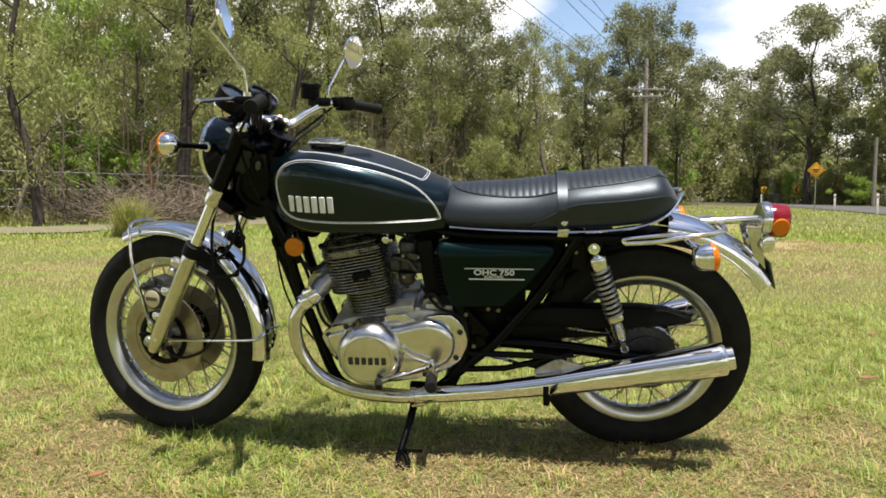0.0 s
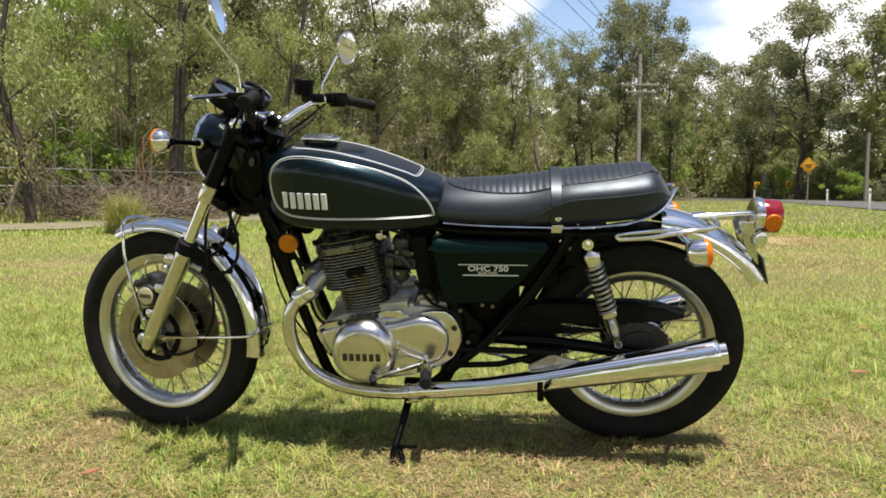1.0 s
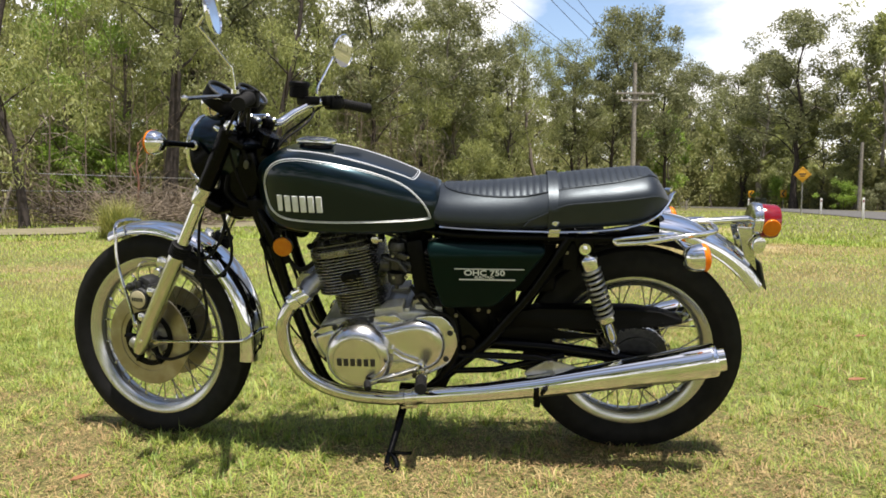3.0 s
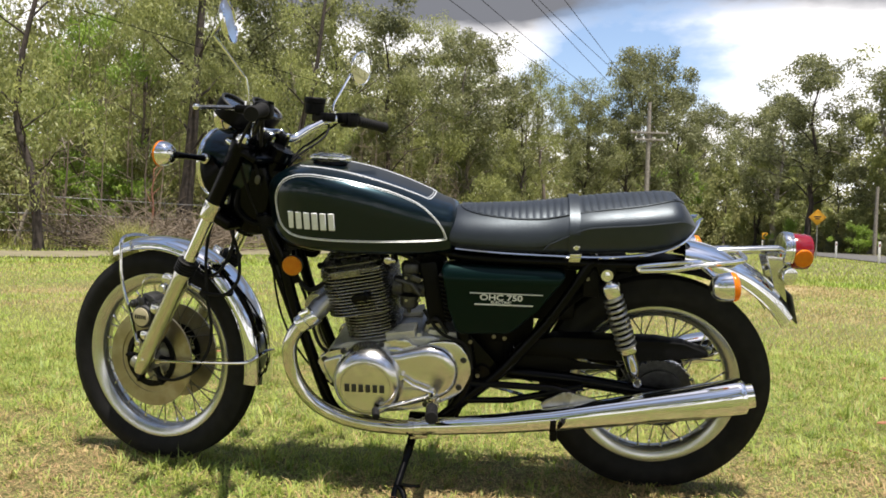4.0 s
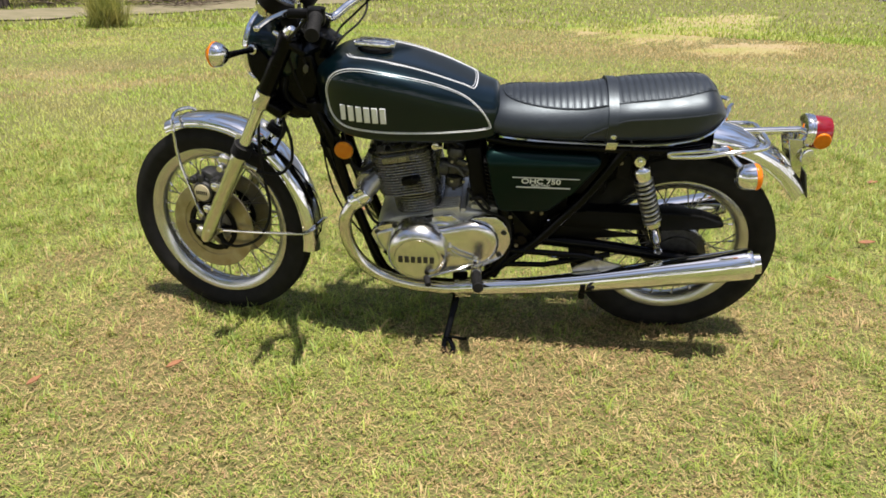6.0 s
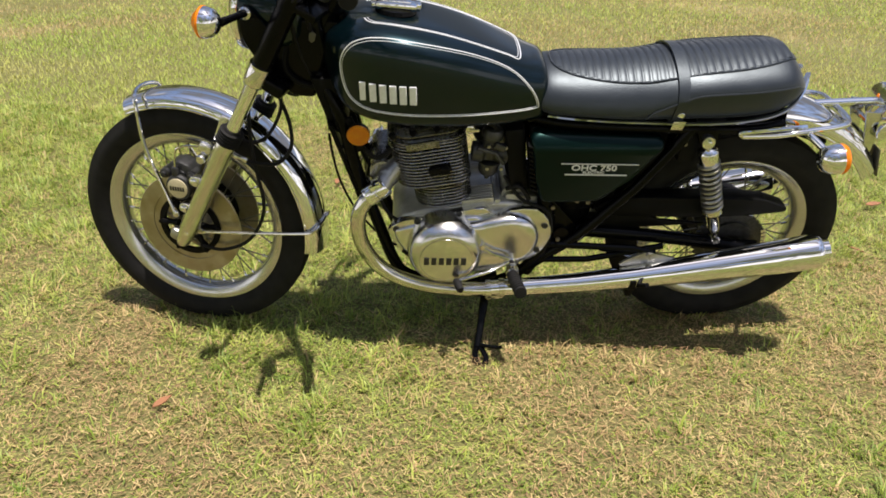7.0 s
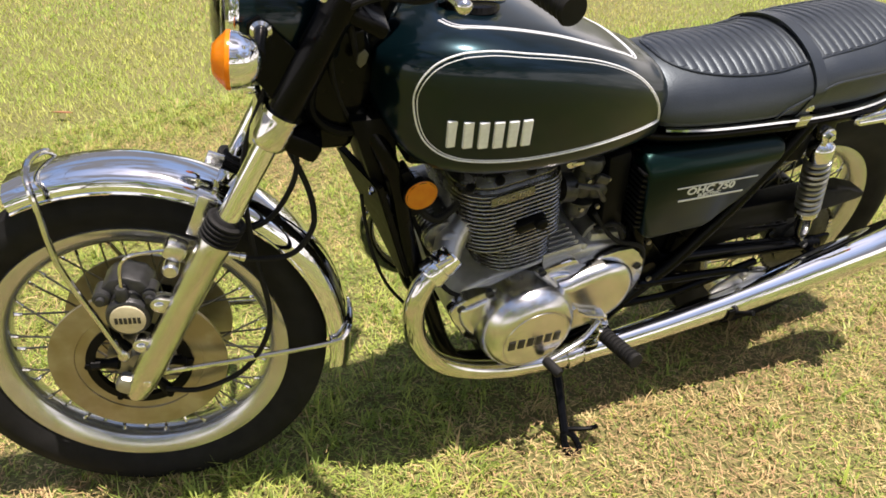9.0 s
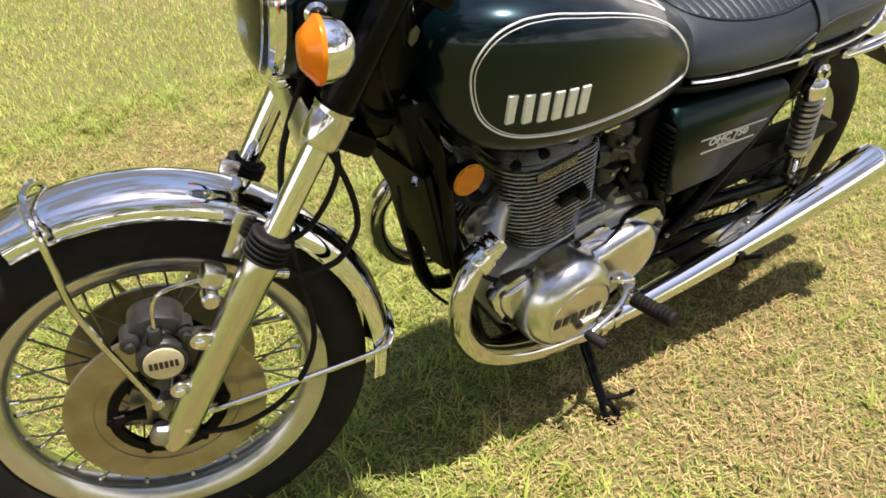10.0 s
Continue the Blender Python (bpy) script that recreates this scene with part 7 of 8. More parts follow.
# exhaust on both sides
for side in (-1, 1):
    S = Matrix.Diagonal((1, -side, 1, 1))
    pipe = catmull([(-0.978, -0.116, 0.541), (-1.003, -0.124, 0.522), (-1.032, -0.132, 0.494), (-1.051, -0.142, 0.445), (-1.042, -0.148, 0.370), (-1.000, -0.154, 0.300), (-0.935, -0.160, 0.257), (-0.845, -0.166, 0.233), (-0.735, -0.172, 0.228), (-0.660, -0.176, 0.236)], 7)
    header = part("exhaust_pipe", one(tube, pipe, 0.0205, 24), CHROME_OLD, bike, "chrome exhaust header slightly yellowed by heat", S)
    bm = BM()
    d = Vector((-0.050, -0.013, -0.038))
    lathe(bm, [(0.020, 0.0), (0.0265, 0.0), (0.0285, 0.003), (0.0285, 0.026), (0.0265, 0.028), (0.0265, 0.032), (0.0285, 0.034), (0.0285, 0.055), (0.0265, 0.060), (0.020, 0.060)], (-0.978, -0.117, 0.541), d, 28, True)
    tube(bm, [(-1.016, -0.146, 0.545), (-0.992, -0.146, 0.556)], 0.006, 8)
    block(bm, (-1.012, -0.132, 0.545), (0.012, 0.030, 0.020), 0.003, (0, -38, 0))
    block(bm, (-0.994, -0.132, 0.556), (0.012, 0.030, 0.020), 0.003, (0, -38, 0))
    part("pipe_collar", bm, CHROME, header, "chrome clamp with a pinch bolt", S)
    # cast elbow at the head and half of the finned cross pipe
    bm = one(tube, catmull([(-0.920, -0.070, 0.590), (-0.950, -0.080, 0.570), (-0.976, -0.100, 0.549), (-0.990, -0.119, 0.533)], 5), [0.026] * 6 + [0.0265] * 10, 24)
    ball(bm, (-0.972, -0.095, 0.552), (0.030, 0.026, 0.030), 20)
    part("exhaust_elbow", bm, CAST, header, "cast exhaust elbow", S)
    bm, prof = BM(), [(0.0, 0.0), (0.026, 0.0)]
    for i in range(10):
        prof += [(0.026, 0.0088 * i), (0.035, 0.0088 * i + 0.0012), (0.035, 0.0088 * i + 0.0042), (0.026, 0.0088 * i + 0.0054)]
    lathe(bm, prof + [(0.0, 0.088)], (-0.985, 0.0, 0.555), (0.0, -1, -0.03), 24)
    part("cross_pipe", bm, FINS, header, "dark finned cross pipe", S)
    drift = 0.030
    axis = [(-0.700, -0.173, 0.231), (-0.655, -0.176, 0.237), (-0.60, -0.179, 0.242), (-0.45, -0.186, 0.260), (-0.30, -0.192, 0.283), (-0.10, -0.200, 0.322), (0.08, -0.206, 0.357), (0.185, -0.210, 0.380), (0.197, -0.2105, 0.3825), (0.200, -0.2105, 0.383)]
    axis = [(x, y + drift * max(0.0, min(1.0, (x + 0.7) / 0.9)), z) for x, y, z in axis]
    radii = [0.0225, 0.0225, 0.0245, 0.0275, 0.0320, 0.0405, 0.0465, 0.0485, 0.0475, 0.0440]
    bm = BM()
    tube(bm, axis, radii, 36)
    tube(bm, [(0.195, -0.181, 0.382), (0.222, -0.182, 0.388)], [0.036, 0.034], 28)
    muffler = part("muffler", bm, CHROME, bike, "long tapered chrome megaphone muffler", S)
    bm = BM()
    for x, z in ((-0.692, 0.232), (-0.655, 0.237)):
        lathe(bm, [(0.0225, -0.008), (0.0265, -0.007), (0.0265, 0.007), (0.0225, 0.008)], (x, -0.174, z), (1, -0.06, 0.12), 24, True)
    block(bm, (-0.674, -0.176, 0.206), (0.050, 0.012, 0.014), 0.003, (0, -8, 0))
    part("muffler_clamp", bm, CHROME_OLD, muffler, "", S)
    bm = BM()
    slab(bm, [(-0.335, 0.318), (-0.322, 0.330), (-0.272, 0.358), (-0.250, 0.357), (-0.182, 0.340), (-0.178, 0.334), (-0.330, 0.308)], -0.165, -0.157, 0.002)
    lathe(bm, [(0, 0), (0.009, 0), (0.009, 0.008), (0, 0.009)], (-0.258, -0.165, 0.352), (0, -1, 0), 6)
    tube(bm, [(-0.258, -0.166, 0.346), (-0.258, -0.176, 0.346)], 0.005, 8)
    part("muffler_bracket", bm, CAST, muffler, "cast bracket plate", S)
    bm = BM()
    loft(bm, [[(-0.300 + dx, -0.179 + r * math.cos(b), 0.283 + r * math.sin(b)) for b in (radians(160 + 170 * j / 16) for j in range(17))] + [(-0.300 + dx, -0.179 + (r - 0.003) * math.cos(b), 0.283 + (r - 0.003) * math.sin(b)) for b in (radians(330 - 170 * j / 16) for j in range(17))] for dx, r in ((-0.008, 0.0365), (0.008, 0.0375))])
    block(bm, (-0.296, -0.172, 0.232), (0.020, 0.030, 0.030), 0.005)
    tube(bm, [(-0.292, -0.170, 0.250), (-0.284, -0.205, 0.275), (-0.275, -0.246, 0.312)], 0.0062, 10)
    part("muffler_strap", bm, SATIN_BLACK, muffler, "black strap and stand tang", S)

# ---- frame ----
bm = BM()
lathe(bm, [(0.0, 0.560), (0.036, 0.562), (0.036, 0.60), (0.031, 0.61), (0.031, 0.745), (0.036, 0.75), (0.036, 0.785), (0, 0.787)], on_fork(0, 0, 0.062), FORK, 28)
bm.transform(FRONT)
tube(bm, catmull([(-1.13, 0, 0.870), (-1.0, 0, 0.860), (-0.80, 0, 0.80), (-0.55, 0, 0.72), (-0.40, 0, 0.70)], 6), 0.030, 16)
tube(bm, catmull([(-1.145, 0, 0.790), (-1.06, 0, 0.780), (-0.95, 0, 0.770), (-0.70, 0, 0.70)], 6), 0.018, 12)
for side in (-1, 1):
    s = side
    tube(bm, catmull([(-1.145, 0.030 * s, 0.815), (-1.105, 0.068 * s, 0.750), (-1.078, 0.080 * s, 0.675), (-1.052, 0.085 * s, 0.560), (-1.000, 0.092 * s, 0.400), (-0.955, 0.098 * s, 0.270), (-0.915, 0.100 * s, 0.222), (-0.84, 0.102 * s, 0.205), (-0.68, 0.112 * s, 0.205), (-0.60, 0.118 * s, 0.250)], 6), 0.0165, 14)
    tube(bm, catmull([(-0.615, 0.118 * s, 0.240), (-0.52, 0.120 * s, 0.325), (-0.443, 0.122 * s, 0.395), (-0.370, 0.122 * s, 0.485), (-0.312, 0.120 * s, 0.559), (-0.245, 0.118 * s, 0.665), (-0.215, 0.115 * s, 0.715)], 6), 0.0155, 14)
    tube(bm, catmull([(-0.585, 0.112 * s, 0.250), (-0.545, 0.118 * s, 0.345), (-0.540, 0.115 * s, 0.42), (-0.560, 0.105 * s, 0.51), (-0.60, 0.085 * s, 0.70)], 6), 0.020, 14)
    tube(bm, catmull([(-0.68, 0.060 * s, 0.735), (-0.55, 0.100 * s, 0.718), (-0.30, 0.116 * s, 0.716), (-0.07, 0.108 * s, 0.714), (0.03, 0.085 * s, 0.720)], 6), 0.0115, 12)
    slab(bm, [(-0.575, 0.500), (-0.545, 0.505), (-0.470, 0.420), (-0.455, 0.400), (-0.500, 0.340), (-0.545, 0.330)], 0.105 * s - 0.004, 0.105 * s + 0.004, 0.003)
    slab(bm, [(-0.235, 0.722), (-0.195, 0.722), (-0.190, 0.660), (-0.205, 0.635), (-0.230, 0.650)], 0.108 * s - 0.004, 0.108 * s + 0.004, 0.003)
    slab(bm, [(-0.205, 0.720), (-0.15, 0.720), (-0.145, 0.690), (-0.190, 0.680)], 0.122 * s - 0.006, 0.122 * s + 0.006, 0.003)
    tube(bm, [(-0.53, 0.125 * s, 0.355), (-0.30, 0.150 * s, 0.362), (-0.24, 0.155 * s, 0.350)], 0.010, 10)
    tube(bm, [(-0.56, 0.125 * s, 0.300), (-0.42, 0.140 * s, 0.315), (-0.22, 0.150 * s, 0.372)], 0.009, 10)
for x, z in ((-0.60, 0.215), (-0.85, 0.205), (-0.20, 0.715)):
    tube(bm, [(x, -0.112, z), (x, 0.112, z)], 0.012, 10)
frame_part = part("frame", bm, BLACK, bike, "black steel cradle frame")
for side in (-1, 1):
    for x, y, z in ((-0.512, 0.140, 0.385), (-0.220, 0.113, 0.672), (-0.440, 0.113, 0.490), (-0.470, 0.113, 0.494), (-0.535, 0.126, 0.48)):
        bm = one(lathe, [(0, 0), (0.006, 0), (0.006, 0.005), (0, 0.006)], (x, y * side, z), (0, side, 0), 8)
        part("frame_bolt", bm, SPOKE, frame_part, "bright bolt")

# swinging arm, chain guard, shocks
bm = BM()
for side in (-1, 1):
    tube(bm, catmull([(-0.50, 0.085 * side, 0.385), (-0.40, 0.095 * side, 0.380), (-0.20, 0.100 * side, 0.365), (0.03, 0.100 * side, 0.332)], 5), 0.019, 14)
    block(bm, (0.035, 0.100 * side, 0.331), (0.07, 0.012, 0.05), 0.006)
    lathe(bm, [(0, 0), (0.018, 0), (0.018, 0.014), (0.010, 0.016), (0.010, 0.026), (0, 0.026)], (0.0, 0.105 * side, 0.331), (0, side, 0), 6)
tube(bm, [(-0.50, -0.12, 0.385), (-0.50, 0.12, 0.385)], 0.022, 14)
tube(bm, [(-0.36, -0.09, 0.375), (-0.36, 0.09, 0.375)], 0.016, 12)
part("swinging_arm", bm, BLACK, bike, "")
bm = BM()
slab(bm, [(-0.415, 0.455), (-0.385, 0.482), (-0.300, 0.493), (-0.02, 0.500), (0.055, 0.488), (0.118, 0.470), (0.126, 0.458), (0.118, 0.450), (0.04, 0.443), (-0.08, 0.432), (-0.30, 0.432), (-0.40, 0.430)], -0.098, -0.048, 0.008)
slab(bm, [(-0.425, 0.44), (-0.30, 0.44), (-0.22, 0.42), (-0.08, 0.408), (-0.30, 0.392), (-0.43, 0.385)], -0.094, -0.086, 0.003)
part("chain_guard", bm, SATIN_BLACK, bike, "black chain guard")
for side in (-1, 1):
    y = 0.128 * side
    a, b = Vector((-0.172, y, 0.690)), Vector((-0.072, y, 0.385))
    d = (b - a).normalized()
    L = (b - a).length
    bm = BM()
    lathe(bm, [(0.006, 0.018), (0.012, 0.02), (0.0255, 0.030), (0.0268, 0.034), (0.0268, 0.060), (0.024, 0.065), (0.010, 0.065)], a, d, 24)
    lathe(bm, [(0.0, -0.014), (0.016, -0.014), (0.018, -0.010), (0.018, 0.010), (0.016, 0.014), (0.0, 0.014)], a, (0, 1, 0), 20)
    shock = part("shock_absorber", bm, CHROME, bike, "chrome rear shock absorber with an exposed coil spring")
    part("damper_tube", one(tube, [a + d * 0.07, a + d * 0.22], 0.0155, 16), SATIN_BLACK, shock)
    bm = BM()
    lathe(bm, [(0.010, 0.212), (0.0255, 0.213), (0.0262, 0.217), (0.0262, 0.228), (0.020, 0.236), (0.0175, L - 0.04), (0.013, L - 0.02), (0.006, L - 0.012)], a, d, 24)
    lathe(bm, [(0.0, -0.012), (0.0115, -0.012), (0.0115, 0.012), (0.0, 0.012)], b, (0, 1, 0), 18)
    part("shock_body", bm, CHROME_OLD, shock, "")
    u = d.cross(Vector((0, 1, 0))).normalized()
    v = d.cross(u)
    turns, pts = 9.5, []
    for i in range(int(turns * 18) + 1):
        f = i / (turns * 18)
        an = 2 * math.pi * turns * f
        pts.append(a + d * (0.066 + 0.148 * f) + 0.0238 * (math.cos(an) * u + math.sin(an) * v))
    # greyer metal than chrome stands for the dark reflections on the coils
    part("coil_spring", one(tube, pts, 0.0050, 7), CAST, shock, "chrome coil spring in a darker grey for the dark surroundings it reflects")
    bm = one(lathe, [(0, 0), (0.009, 0), (0.009, 0.008), (0.005, 0.010), (0, 0.010)], a + Vector((0, 0.014 * side, 0)), (0, side, 0), 6)
    part("shock_nut", bm, CHROME, shock, "")
    bm = one(lathe, [(0, 0), (0.008, 0), (0.008, 0.008), (0, 0.009)], b + Vector((0, 0.012 * side, 0)), (0, side, 0), 6)
    part("lower_nut", bm, DARK_CAST, shock, "dark lower nut")

# inner mudguard, electrics, stand, pegs
bm = BM()
guard(bm, 0.385, 0.070, 178, 62, 0.022)
bm.transform(BACK)
# dark boxes added to block the view through the middle of the frame
block(bm, (-0.465, 0, 0.585), (0.21, 0.165, 0.25), 0.012, (0, 0, 0))
block(bm, (-0.475, 0, 0.43), (0.12, 0.15, 0.13), 0.012)
block(bm, (-0.345, 0, 0.615), (0.20, 0.130, 0.17), 0.014)
block(bm, (-0.209, -0.103, 0.660), (0.045, 0.030, 0.080), 0.006)
block(bm, (-0.30, 0, 0.700), (0.40, 0.20, 0.022), 0.008)
block(bm, (-0.47, 0.0, 0.46), (0.07, 0.16, 0.14), 0.012)
part("inner_guard_fill", bm, SATIN_BLACK, bike, "black inner mudguard with boxes added to block the view through the frame")
bm = BM()
face = [(-1.150, 0.052, 0.694), (-1.120, -0.094, 0.694), (-1.052, -0.094, 0.476), (-1.056, -0.050, 0.470)]
loft(bm, [[(x + d, y, z + 0.3 * d) for x, y, z in face] for d in (0.0, 0.012)])
bmesh.ops.bevel(bm, geom=bm.edges[:], offset=0.003, segments=2, affect="EDGES")
regulator = part("front_plate", bm, SATIN_BLACK, bike, "black slanted plate in front of the frame tubes")
for i in range(4):
    bm = BM()
    block(bm, (-1.098 + 0.014 * i, -0.040 - 0.008 * i, 0.672 - 0.045 * i), (0.016, 0.085 - 0.012 * i, 0.006), 0.002, (0, 17, 6))
    part("cooling_fin", bm, SATIN_BLACK, regulator)
bm = BM()
block(bm, (-1.066, -0.082, 0.662), (0.046, 0.014, 0.100), 0.005, (0, -20, 0))
part("reflector_bracket", bm, SATIN_BLACK, regulator)
part("plate_bolt", one(lathe, [(0, 0), (0.008, 0), (0.008, 0.005), (0, 0.006)], (-1.118, -0.074, 0.676), (-1, -0.2, 0.3), 8), CHROME_OLD, regulator)
for side in (-1, 1):
    c = (-1.045, 0.092 * side, 0.676)
    bm = one(lathe, [(0.0, 0.0), (0.028, 0.0), (0.029, 0.004), (0.029, 0.014), (0.027, 0.016)], c, (0.0, side, 0.0), 32)
    tube(bm, [(-1.045, 0.09 * side, 0.676), (-1.06, 0.04 * side, 0.70)], 0.007, 8)
    holder = part("side_reflector", bm, SATIN_BLACK, bike, "round amber side reflector")
    bm = BM()
    lathe(bm, [(0.0285, 0.012), (0.0285, 0.0155), (0.0265, 0.0165), (0.0265, 0.013)], c, (0.0, side, 0.0), 32)
    mid = bm.verts.new((c[0], c[1] + 0.0190 * side, c[2]))
    rim = [bm.verts.new((c[0] + 0.0265 * math.cos(radians(22.5 * i)), c[1] + side * (0.0160 if i % 2 else 0.0182), c[2] + 0.0265 * math.sin(radians(22.5 * i)))) for i in range(16)]
    for i in range(16):
        bm.faces.new((mid, rim[i], rim[(i + 1) % 16]))
    part("reflector_lens", bm, AMBER, holder, "amber lens")
bm = BM()
slab(bm, [(-1.255, 0.835), (-1.240, 0.780), (-1.205, 0.748), (-1.150, 0.745), (-1.112, 0.870), (-1.130, 0.955), (-1.195, 0.950), (-1.230, 0.895)], -0.050, 0.050, 0.014, 3)
part("wiring_shroud", bm, BLACK, bike, "black shroud and wiring at the steering head")
# added slab: blacks out the gap between front plate and frame tube
bm = one(slab, [(-1.160, 0.810), (-1.090, 0.810), (-1.070, 0.690), (-1.112, 0.660)], -0.070, 0.050, 0.006)
part("black_gap_filler", bm, SATIN_BLACK, bike, "black slab added to fill the gap behind the steering head")
# added box, no known part: keeps the space before the head black
bm = BM()
block(bm, (-1.020, 0, 0.752), (0.090, 0.176, 0.070), 0.012, (0, 10, 0))
part("dark_filler_box", bm, SATIN_BLACK, bike, "black box added under the front of the tank to hide the fins")
bm = BM()
lathe(bm, [(0, -0.025), (0.03, -0.025), (0.04, -0.01), (0.04, 0.012), (0, 0.016)], (-1.02, 0.05, 0.50), (-1, 0, 0.2), 24)
part("horn", bm, SATIN_BLACK, bike, "")
part("hose", one(tube, catmull([(-1.125, -0.035, 0.640), (-1.116, -0.044, 0.572), (-1.099, -0.050, 0.500), (-1.064, -0.050, 0.416), (-1.008, -0.060, 0.345), (-0.95, -0.08, 0.31)], 6), 0.0034, 8), RUBBER, bike, "thin black overflow hose")
part("hose", one(tube, catmull([(-1.12, -0.045, 0.80), (-1.10, -0.062, 0.72), (-1.06, -0.07, 0.66), (-1.0, -0.085, 0.60), (-0.92, -0.07, 0.66)], 6), 0.007, 8), RUBBER, bike)
part("hose", one(tube, catmull([(-1.13, 0.03, 0.82), (-1.09, -0.03, 0.70), (-1.03, -0.05, 0.58), (-0.98, -0.10, 0.45), (-0.93, -0.12, 0.42)], 6), 0.005, 8), RUBBER, bike)
part("hose", one(tube, catmull([(-0.95, -0.06, 0.74), (-0.90, -0.10, 0.745), (-0.84, -0.12, 0.735), (-0.79, -0.11, 0.72)], 6), 0.007, 8), RUBBER, bike)
part("hose", one(tube, catmull([(-0.60, -0.12, 0.50), (-0.63, -0.12, 0.54), (-0.66, -0.10, 0.52)], 6), 0.006, 8), RUBBER, bike)
part("hose", one(tube, catmull([(-0.67, -0.10, 0.56), (-0.62, -0.12, 0.50), (-0.55, -0.13, 0.47), (-0.53, -0.13, 0.40)], 6), 0.005, 8), RUBBER, bike)
bm = BM()
slab(bm, [(-1.154, 0.907), (-1.152, 0.921), (-1.143, 0.928), (-1.136, 0.920), (-1.140, 0.906), (-1.148, 0.899)], -0.073, -0.069, 0.001)
part("key_tag", bm, PLATE, bike, "small bright ignition plate")

bm = BM()
tube(bm, catmull([(-0.690, -0.105, 0.215), (-0.700, -0.165, 0.172), (-0.712, -0.225, 0.132), (-0.722, -0.272, 0.102)], 5), [0.0125] * 8 + [0.0105] * 8, 12)
block(bm, (-0.688, -0.105, 0.222), (0.05, 0.03, 0.04), 0.006)
stand = part("side_stand", bm, BLACK, bike, "black steel side stand resting in the grass")
bm = BM()
tube(bm, catmull([(-0.722, -0.266, 0.108), (-0.728, -0.286, 0.088), (-0.722, -0.306, 0.072), (-0.708, -0.312, 0.068), (-0.697, -0.300, 0.078), (-0.706, -0.280, 0.094), (-0.722, -0.268, 0.106)], 5), 0.0085, 10, flat=0.7)
part("stand_foot", bm, BLACK, stand, "curved steel foot")
bm = BM()
tube(bm, catmull([(-0.720, -0.268, 0.108), (-0.695, -0.280, 0.112), (-0.668, -0.289, 0.116), (-0.655, -0.290, 0.119)], 5), 0.0052, 8)
part("stand_prong", bm, BLACK, stand)
for side in (-1, 1):
    S = Matrix.Diagonal((1, -side, 1, 1))
    bm = BM()
    tube(bm, [(-0.610, -0.105, 0.300), (-0.632, -0.150, 0.300), (-0.634, -0.180, 0.302)], 0.011, 12)
    block(bm, (-0.634, -0.186, 0.303), (0.034, 0.030, 0.030), 0.006, (0, 8, 0))
    tube(bm, [(-0.634, -0.183, 0.280), (-0.634, -0.183, 0.328)], 0.007, 10)
    lathe(bm, [(0, 0), (0.010, 0), (0.010, 0.006), (0, 0.008)], (-0.634, -0.183, 0.324), (0, 0, 1), 8)
    peg = part("footrest", bm, CHROME_OLD, bike, "folding footrest with a ribbed rubber", S)
    bm, prof = BM(), [(0.0, 0.0), (0.013, 0.0)]
    for i in range(9):
        prof += [(0.0168, 0.004 + 0.0098 * i), (0.0168, 0.0085 + 0.0098 * i), (0.0138, 0.0100 + 0.0098 * i)]
    prof += [(0.0176, 0.094), (0.016, 0.101), (0.0, 0.102)]
    lathe(bm, prof, (-0.634, -0.196, 0.304), (0.10, -1, 0.20), 20)
    part("footrest_rubber", bm, RUBBER, peg, "ribbed black rubber", S)
bm = BM()
tube(bm, catmull([(-0.640, -0.176, 0.338), (-0.668, -0.196, 0.334), (-0.705, -0.214, 0.328), (-0.755, -0.224, 0.316), (-0.790, -0.228, 0.306)], 5), 0.0062, 10, flat=0.7)
lathe(bm, [(0, -0.05), (0.013, -0.05), (0.013, 0.010), (0.009, 0.014), (0, 0.014)], (-0.640, -0.172, 0.338), (0, -1, 0), 16)
tube(bm, [(-0.722, -0.150, 0.388), (-0.722, -0.188, 0.388)], 0.008, 10)
tube(bm, [(-0.722, -0.184, 0.388), (-0.690, -0.186, 0.366), (-0.645, -0.186, 0.350)], 0.0042, 8)
shifter = part("gear_lever", bm, CHROME_OLD, bike, "bright gear lever and linkage with a rubber tip")
part("lever_rubber", one(lathe, [(0, 0), (0.008, 0), (0.0105, 0.004), (0.0105, 0.040), (0.008, 0.044), (0, 0.044)], (-0.789, -0.222, 0.305), (0.25, -1, 0.0), 14), RUBBER, shifter, "")

# tail: mudguard, rails, lamp, signals
bm = BM()
guard(bm, 0.436, 0.074, 84, 34.5, 0.052)
rear_guard = part("rear_mudguard", bm, CHROME, bike, "chrome rear mudguard", BACK)
bm = BM()
tube(bm, catmull([(-0.085, -0.125, 0.702), (0.0, -0.132, 0.710), (0.06, -0.134, 0.722), (0.15, -0.126, 0.734), (0.186, -0.104, 0.736), (0.198, -0.05, 0.734), (0.198, 0.05, 0.728), (0.186, 0.085, 0.722), (0.15, 0.100, 0.716), (0.06, 0.110, 0.708), (0.0, 0.112, 0.702), (-0.085, 0.115, 0.696)], 6), 0.0075, 12)
for side in (-1, 1):
    tube(bm, catmull([(-0.085, 0.125 * side, 0.702), (-0.092, 0.126 * side, 0.712), (-0.06, 0.130 * side, 0.720), (0.02, (0.121 + 0.011 * -side) * side, 0.724 - 0.006 * side), (0.07, (0.112 + 0.013 * -side) * side, 0.724 - 0.008 * side)], 6), 0.006, 10)
part("grab_rail", bm, CHROME, bike, "chrome grab rail behind the seat")
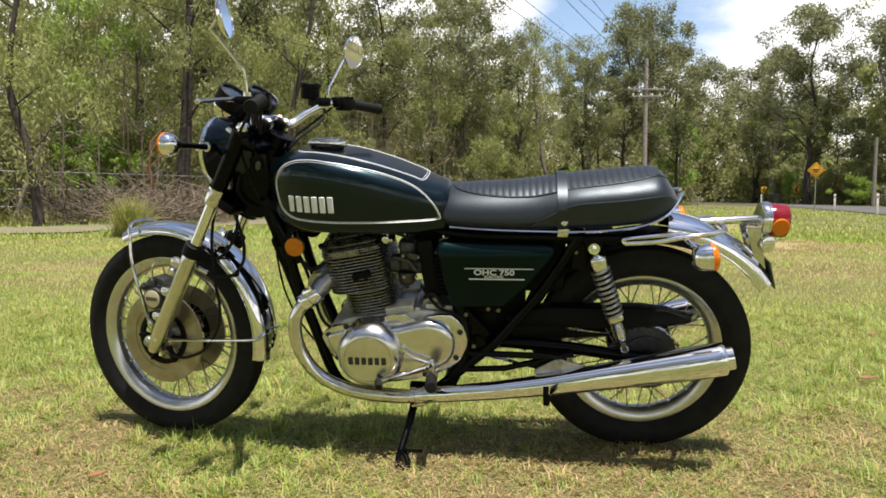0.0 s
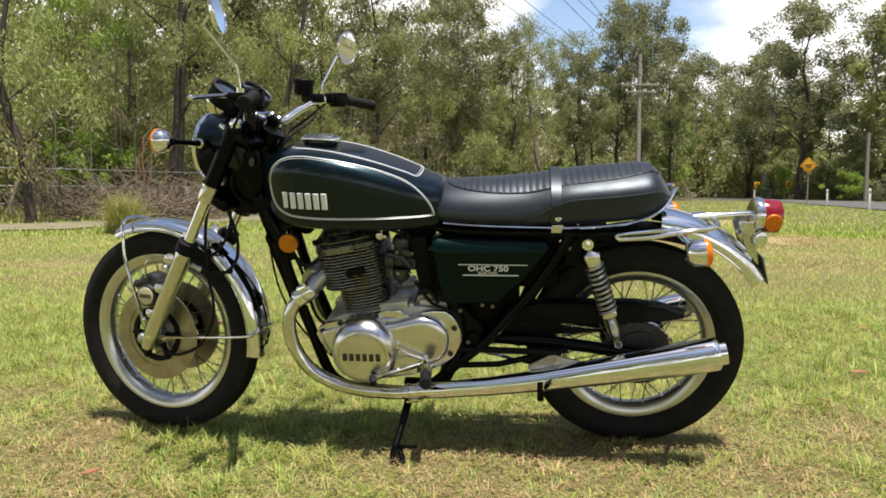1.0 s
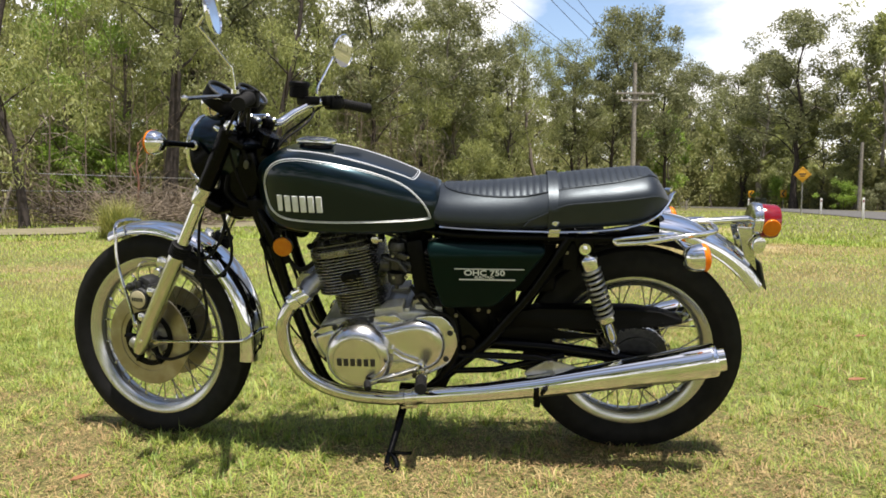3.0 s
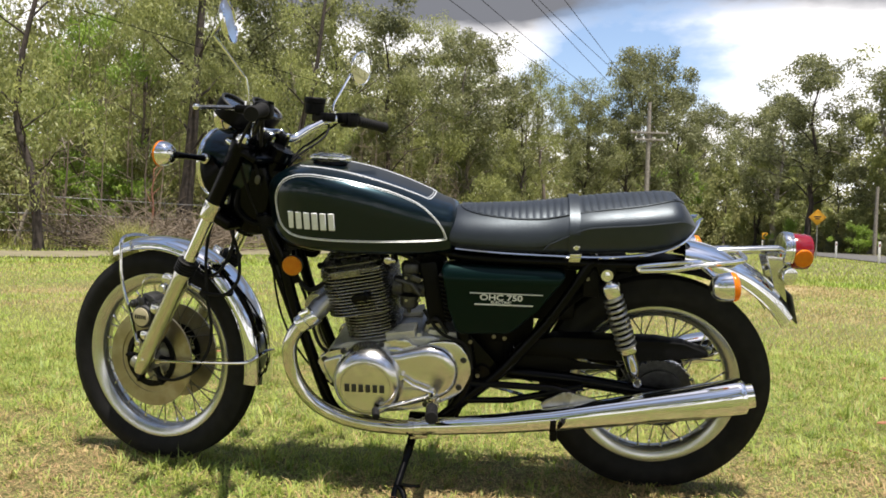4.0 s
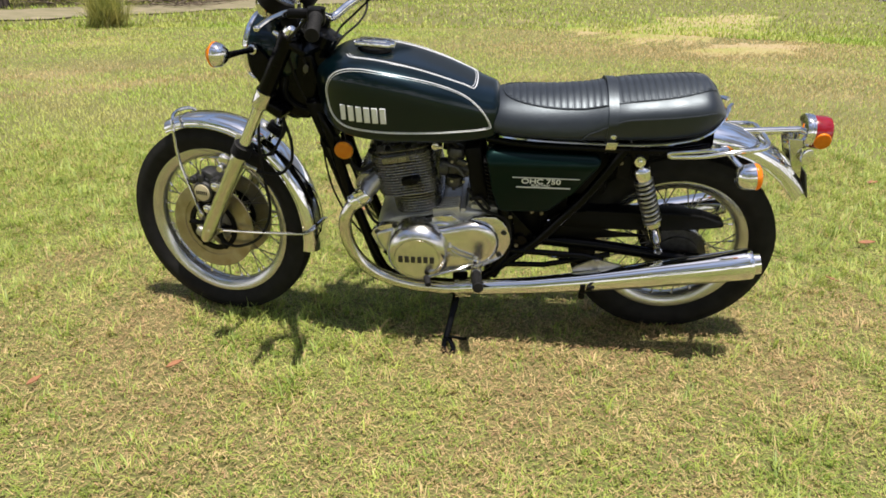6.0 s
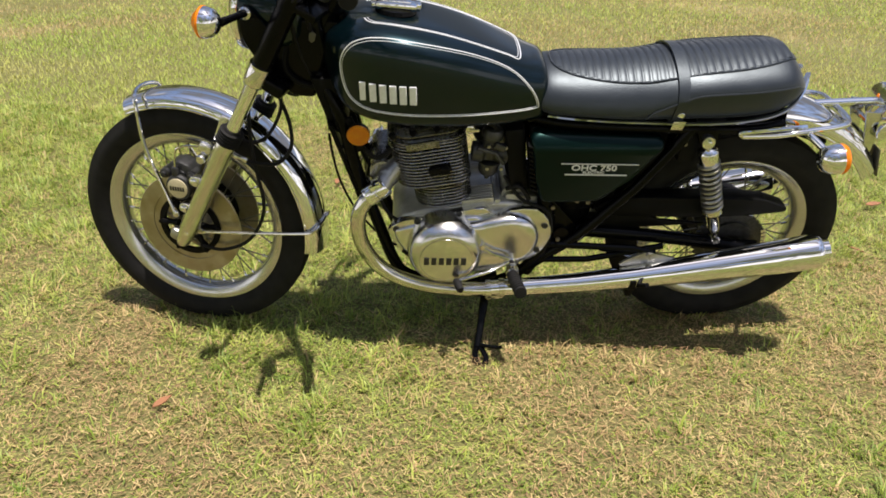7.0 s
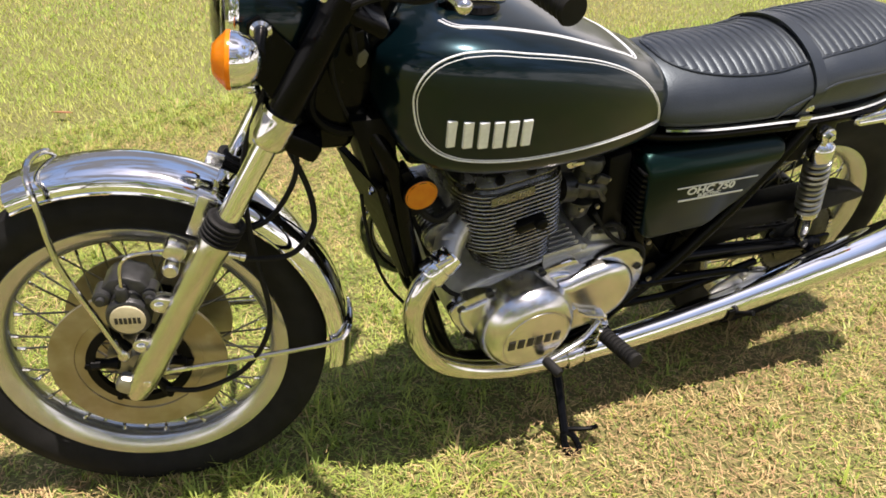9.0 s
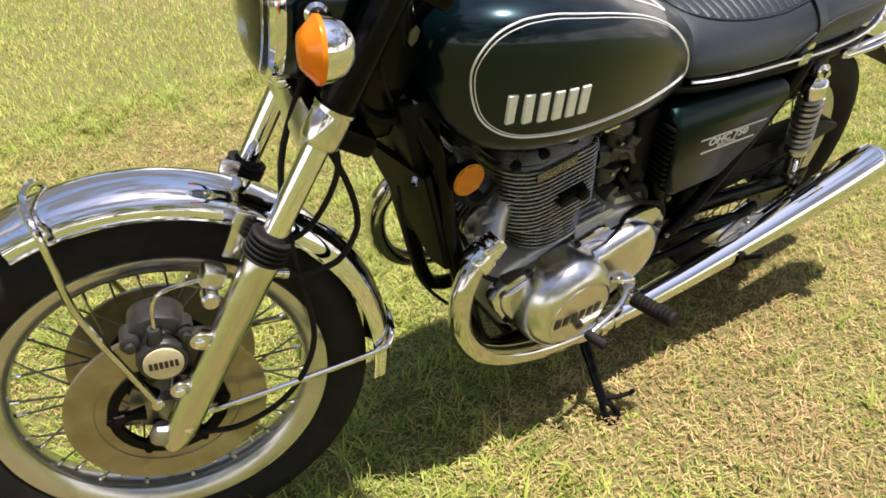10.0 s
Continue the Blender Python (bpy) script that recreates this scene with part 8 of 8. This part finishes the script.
for side in (-1, 1):
    bm = BM()
    tube(bm, catmull([(0.075, 0.125 * side, 0.716), (0.085, 0.150 * side, 0.712), (0.098, 0.178 * side, 0.704), (0.104, 0.196 * side, 0.700)], 5), 0.009, 12)
    sig = part("turn_signal", bm, CHROME, bike, "chrome turn signal with an amber lens")
    c = (0.118, 0.208 * side, 0.690)
    bm = one(lathe, [(0.0, -0.040), (0.012, -0.039), (0.026, -0.031), (0.034, -0.018), (0.037, -0.002), (0.038, 0.012), (0.036, 0.014), (0.03, 0.010)], c, (1, 0, 0.12), 32)
    part("signal_bowl", bm, CHROME, sig, "chrome bowl")
    bm = one(lathe, [(0.036, 0.010), (0.0375, 0.013), (0.0375, 0.020), (0.034, 0.026), (0.024, 0.031), (0.0, 0.034)], c, (1, 0, 0.12), 32)
    part("signal_lens", bm, AMBER, sig, "amber plastic lens")
bm = BM()
tube(bm, [(0.110, 0, 0.727), (0.160, 0, 0.734), (0.306, 0, 0.744)], [0.0125, 0.0115, 0.0115], 18)
lathe(bm, [(0.0, -0.001), (0.040, 0.000), (0.049, 0.004), (0.0525, 0.010), (0.0525, 0.020), (0.049, 0.023), (0.0, 0.023)], (0.306, 0, 0.742), (1, 0, -0.06), 40)
tail = part("tail_lamp", bm, CHROME, bike, "red tail lamp on a chrome arm")
bm = one(lathe, [(0.0, 0.021), (0.047, 0.021), (0.049, 0.026), (0.0495, 0.068), (0.047, 0.077), (0.040, 0.081), (0.0, 0.083)], (0.306, 0, 0.742), (1, 0, -0.06), 40)
part("tail_lens", bm, RED, tail, "red plastic lens")
bm = one(lathe, [(0.046, 0.022), (0.0515, 0.022), (0.052, 0.027), (0.046, 0.027)], (0.306, 0, 0.742), (1, 0, -0.06), 40, True)
part("lens_ring", bm, CHROME, tail, "thin chrome lens ring")
for side in (-1, 1):
    bm = one(lathe, [(0.0, 0.0545), (0.023, 0.052), (0.025, 0.049), (0.025, 0.036), (0, 0.036)], (0.358, 0, 0.734), (0, side, -0.05), 28)
    part("side_lens", bm, AMBER, tail, "amber side reflector")
bm = BM()
for y in (-0.045, 0.040):
    slab(bm, [(0.262, 0.735), (0.306, 0.732), (0.314, 0.660), (0.334, 0.600), (0.320, 0.588), (0.290, 0.650)], y, y + 0.005, 0.002)
tube(bm, [(0.300, -0.040, 0.690), (0.300, 0.040, 0.690)], 0.008, 10)
bracket = part("plate_bracket", bm, CHROME_OLD, bike, "bright number plate bracket")
bm = BM()
block(bm, (0.346, 0, 0.590), (0.005, 0.12, 0.085), 0.002, (0, -16, 0))
part("number_plate", bm, PLATE, bracket, "dull blank plate")
bm = one(lathe, [(0.0, -0.006), (0.022, -0.006), (0.024, -0.002), (0.024, 0.004), (0.020, 0.006), (0.0, 0.006)], (0.325, -0.052, 0.682), (0.5, -1, 0.1), 28)
part("label_holder", bm, CHROME, bracket, "round bright label holder")
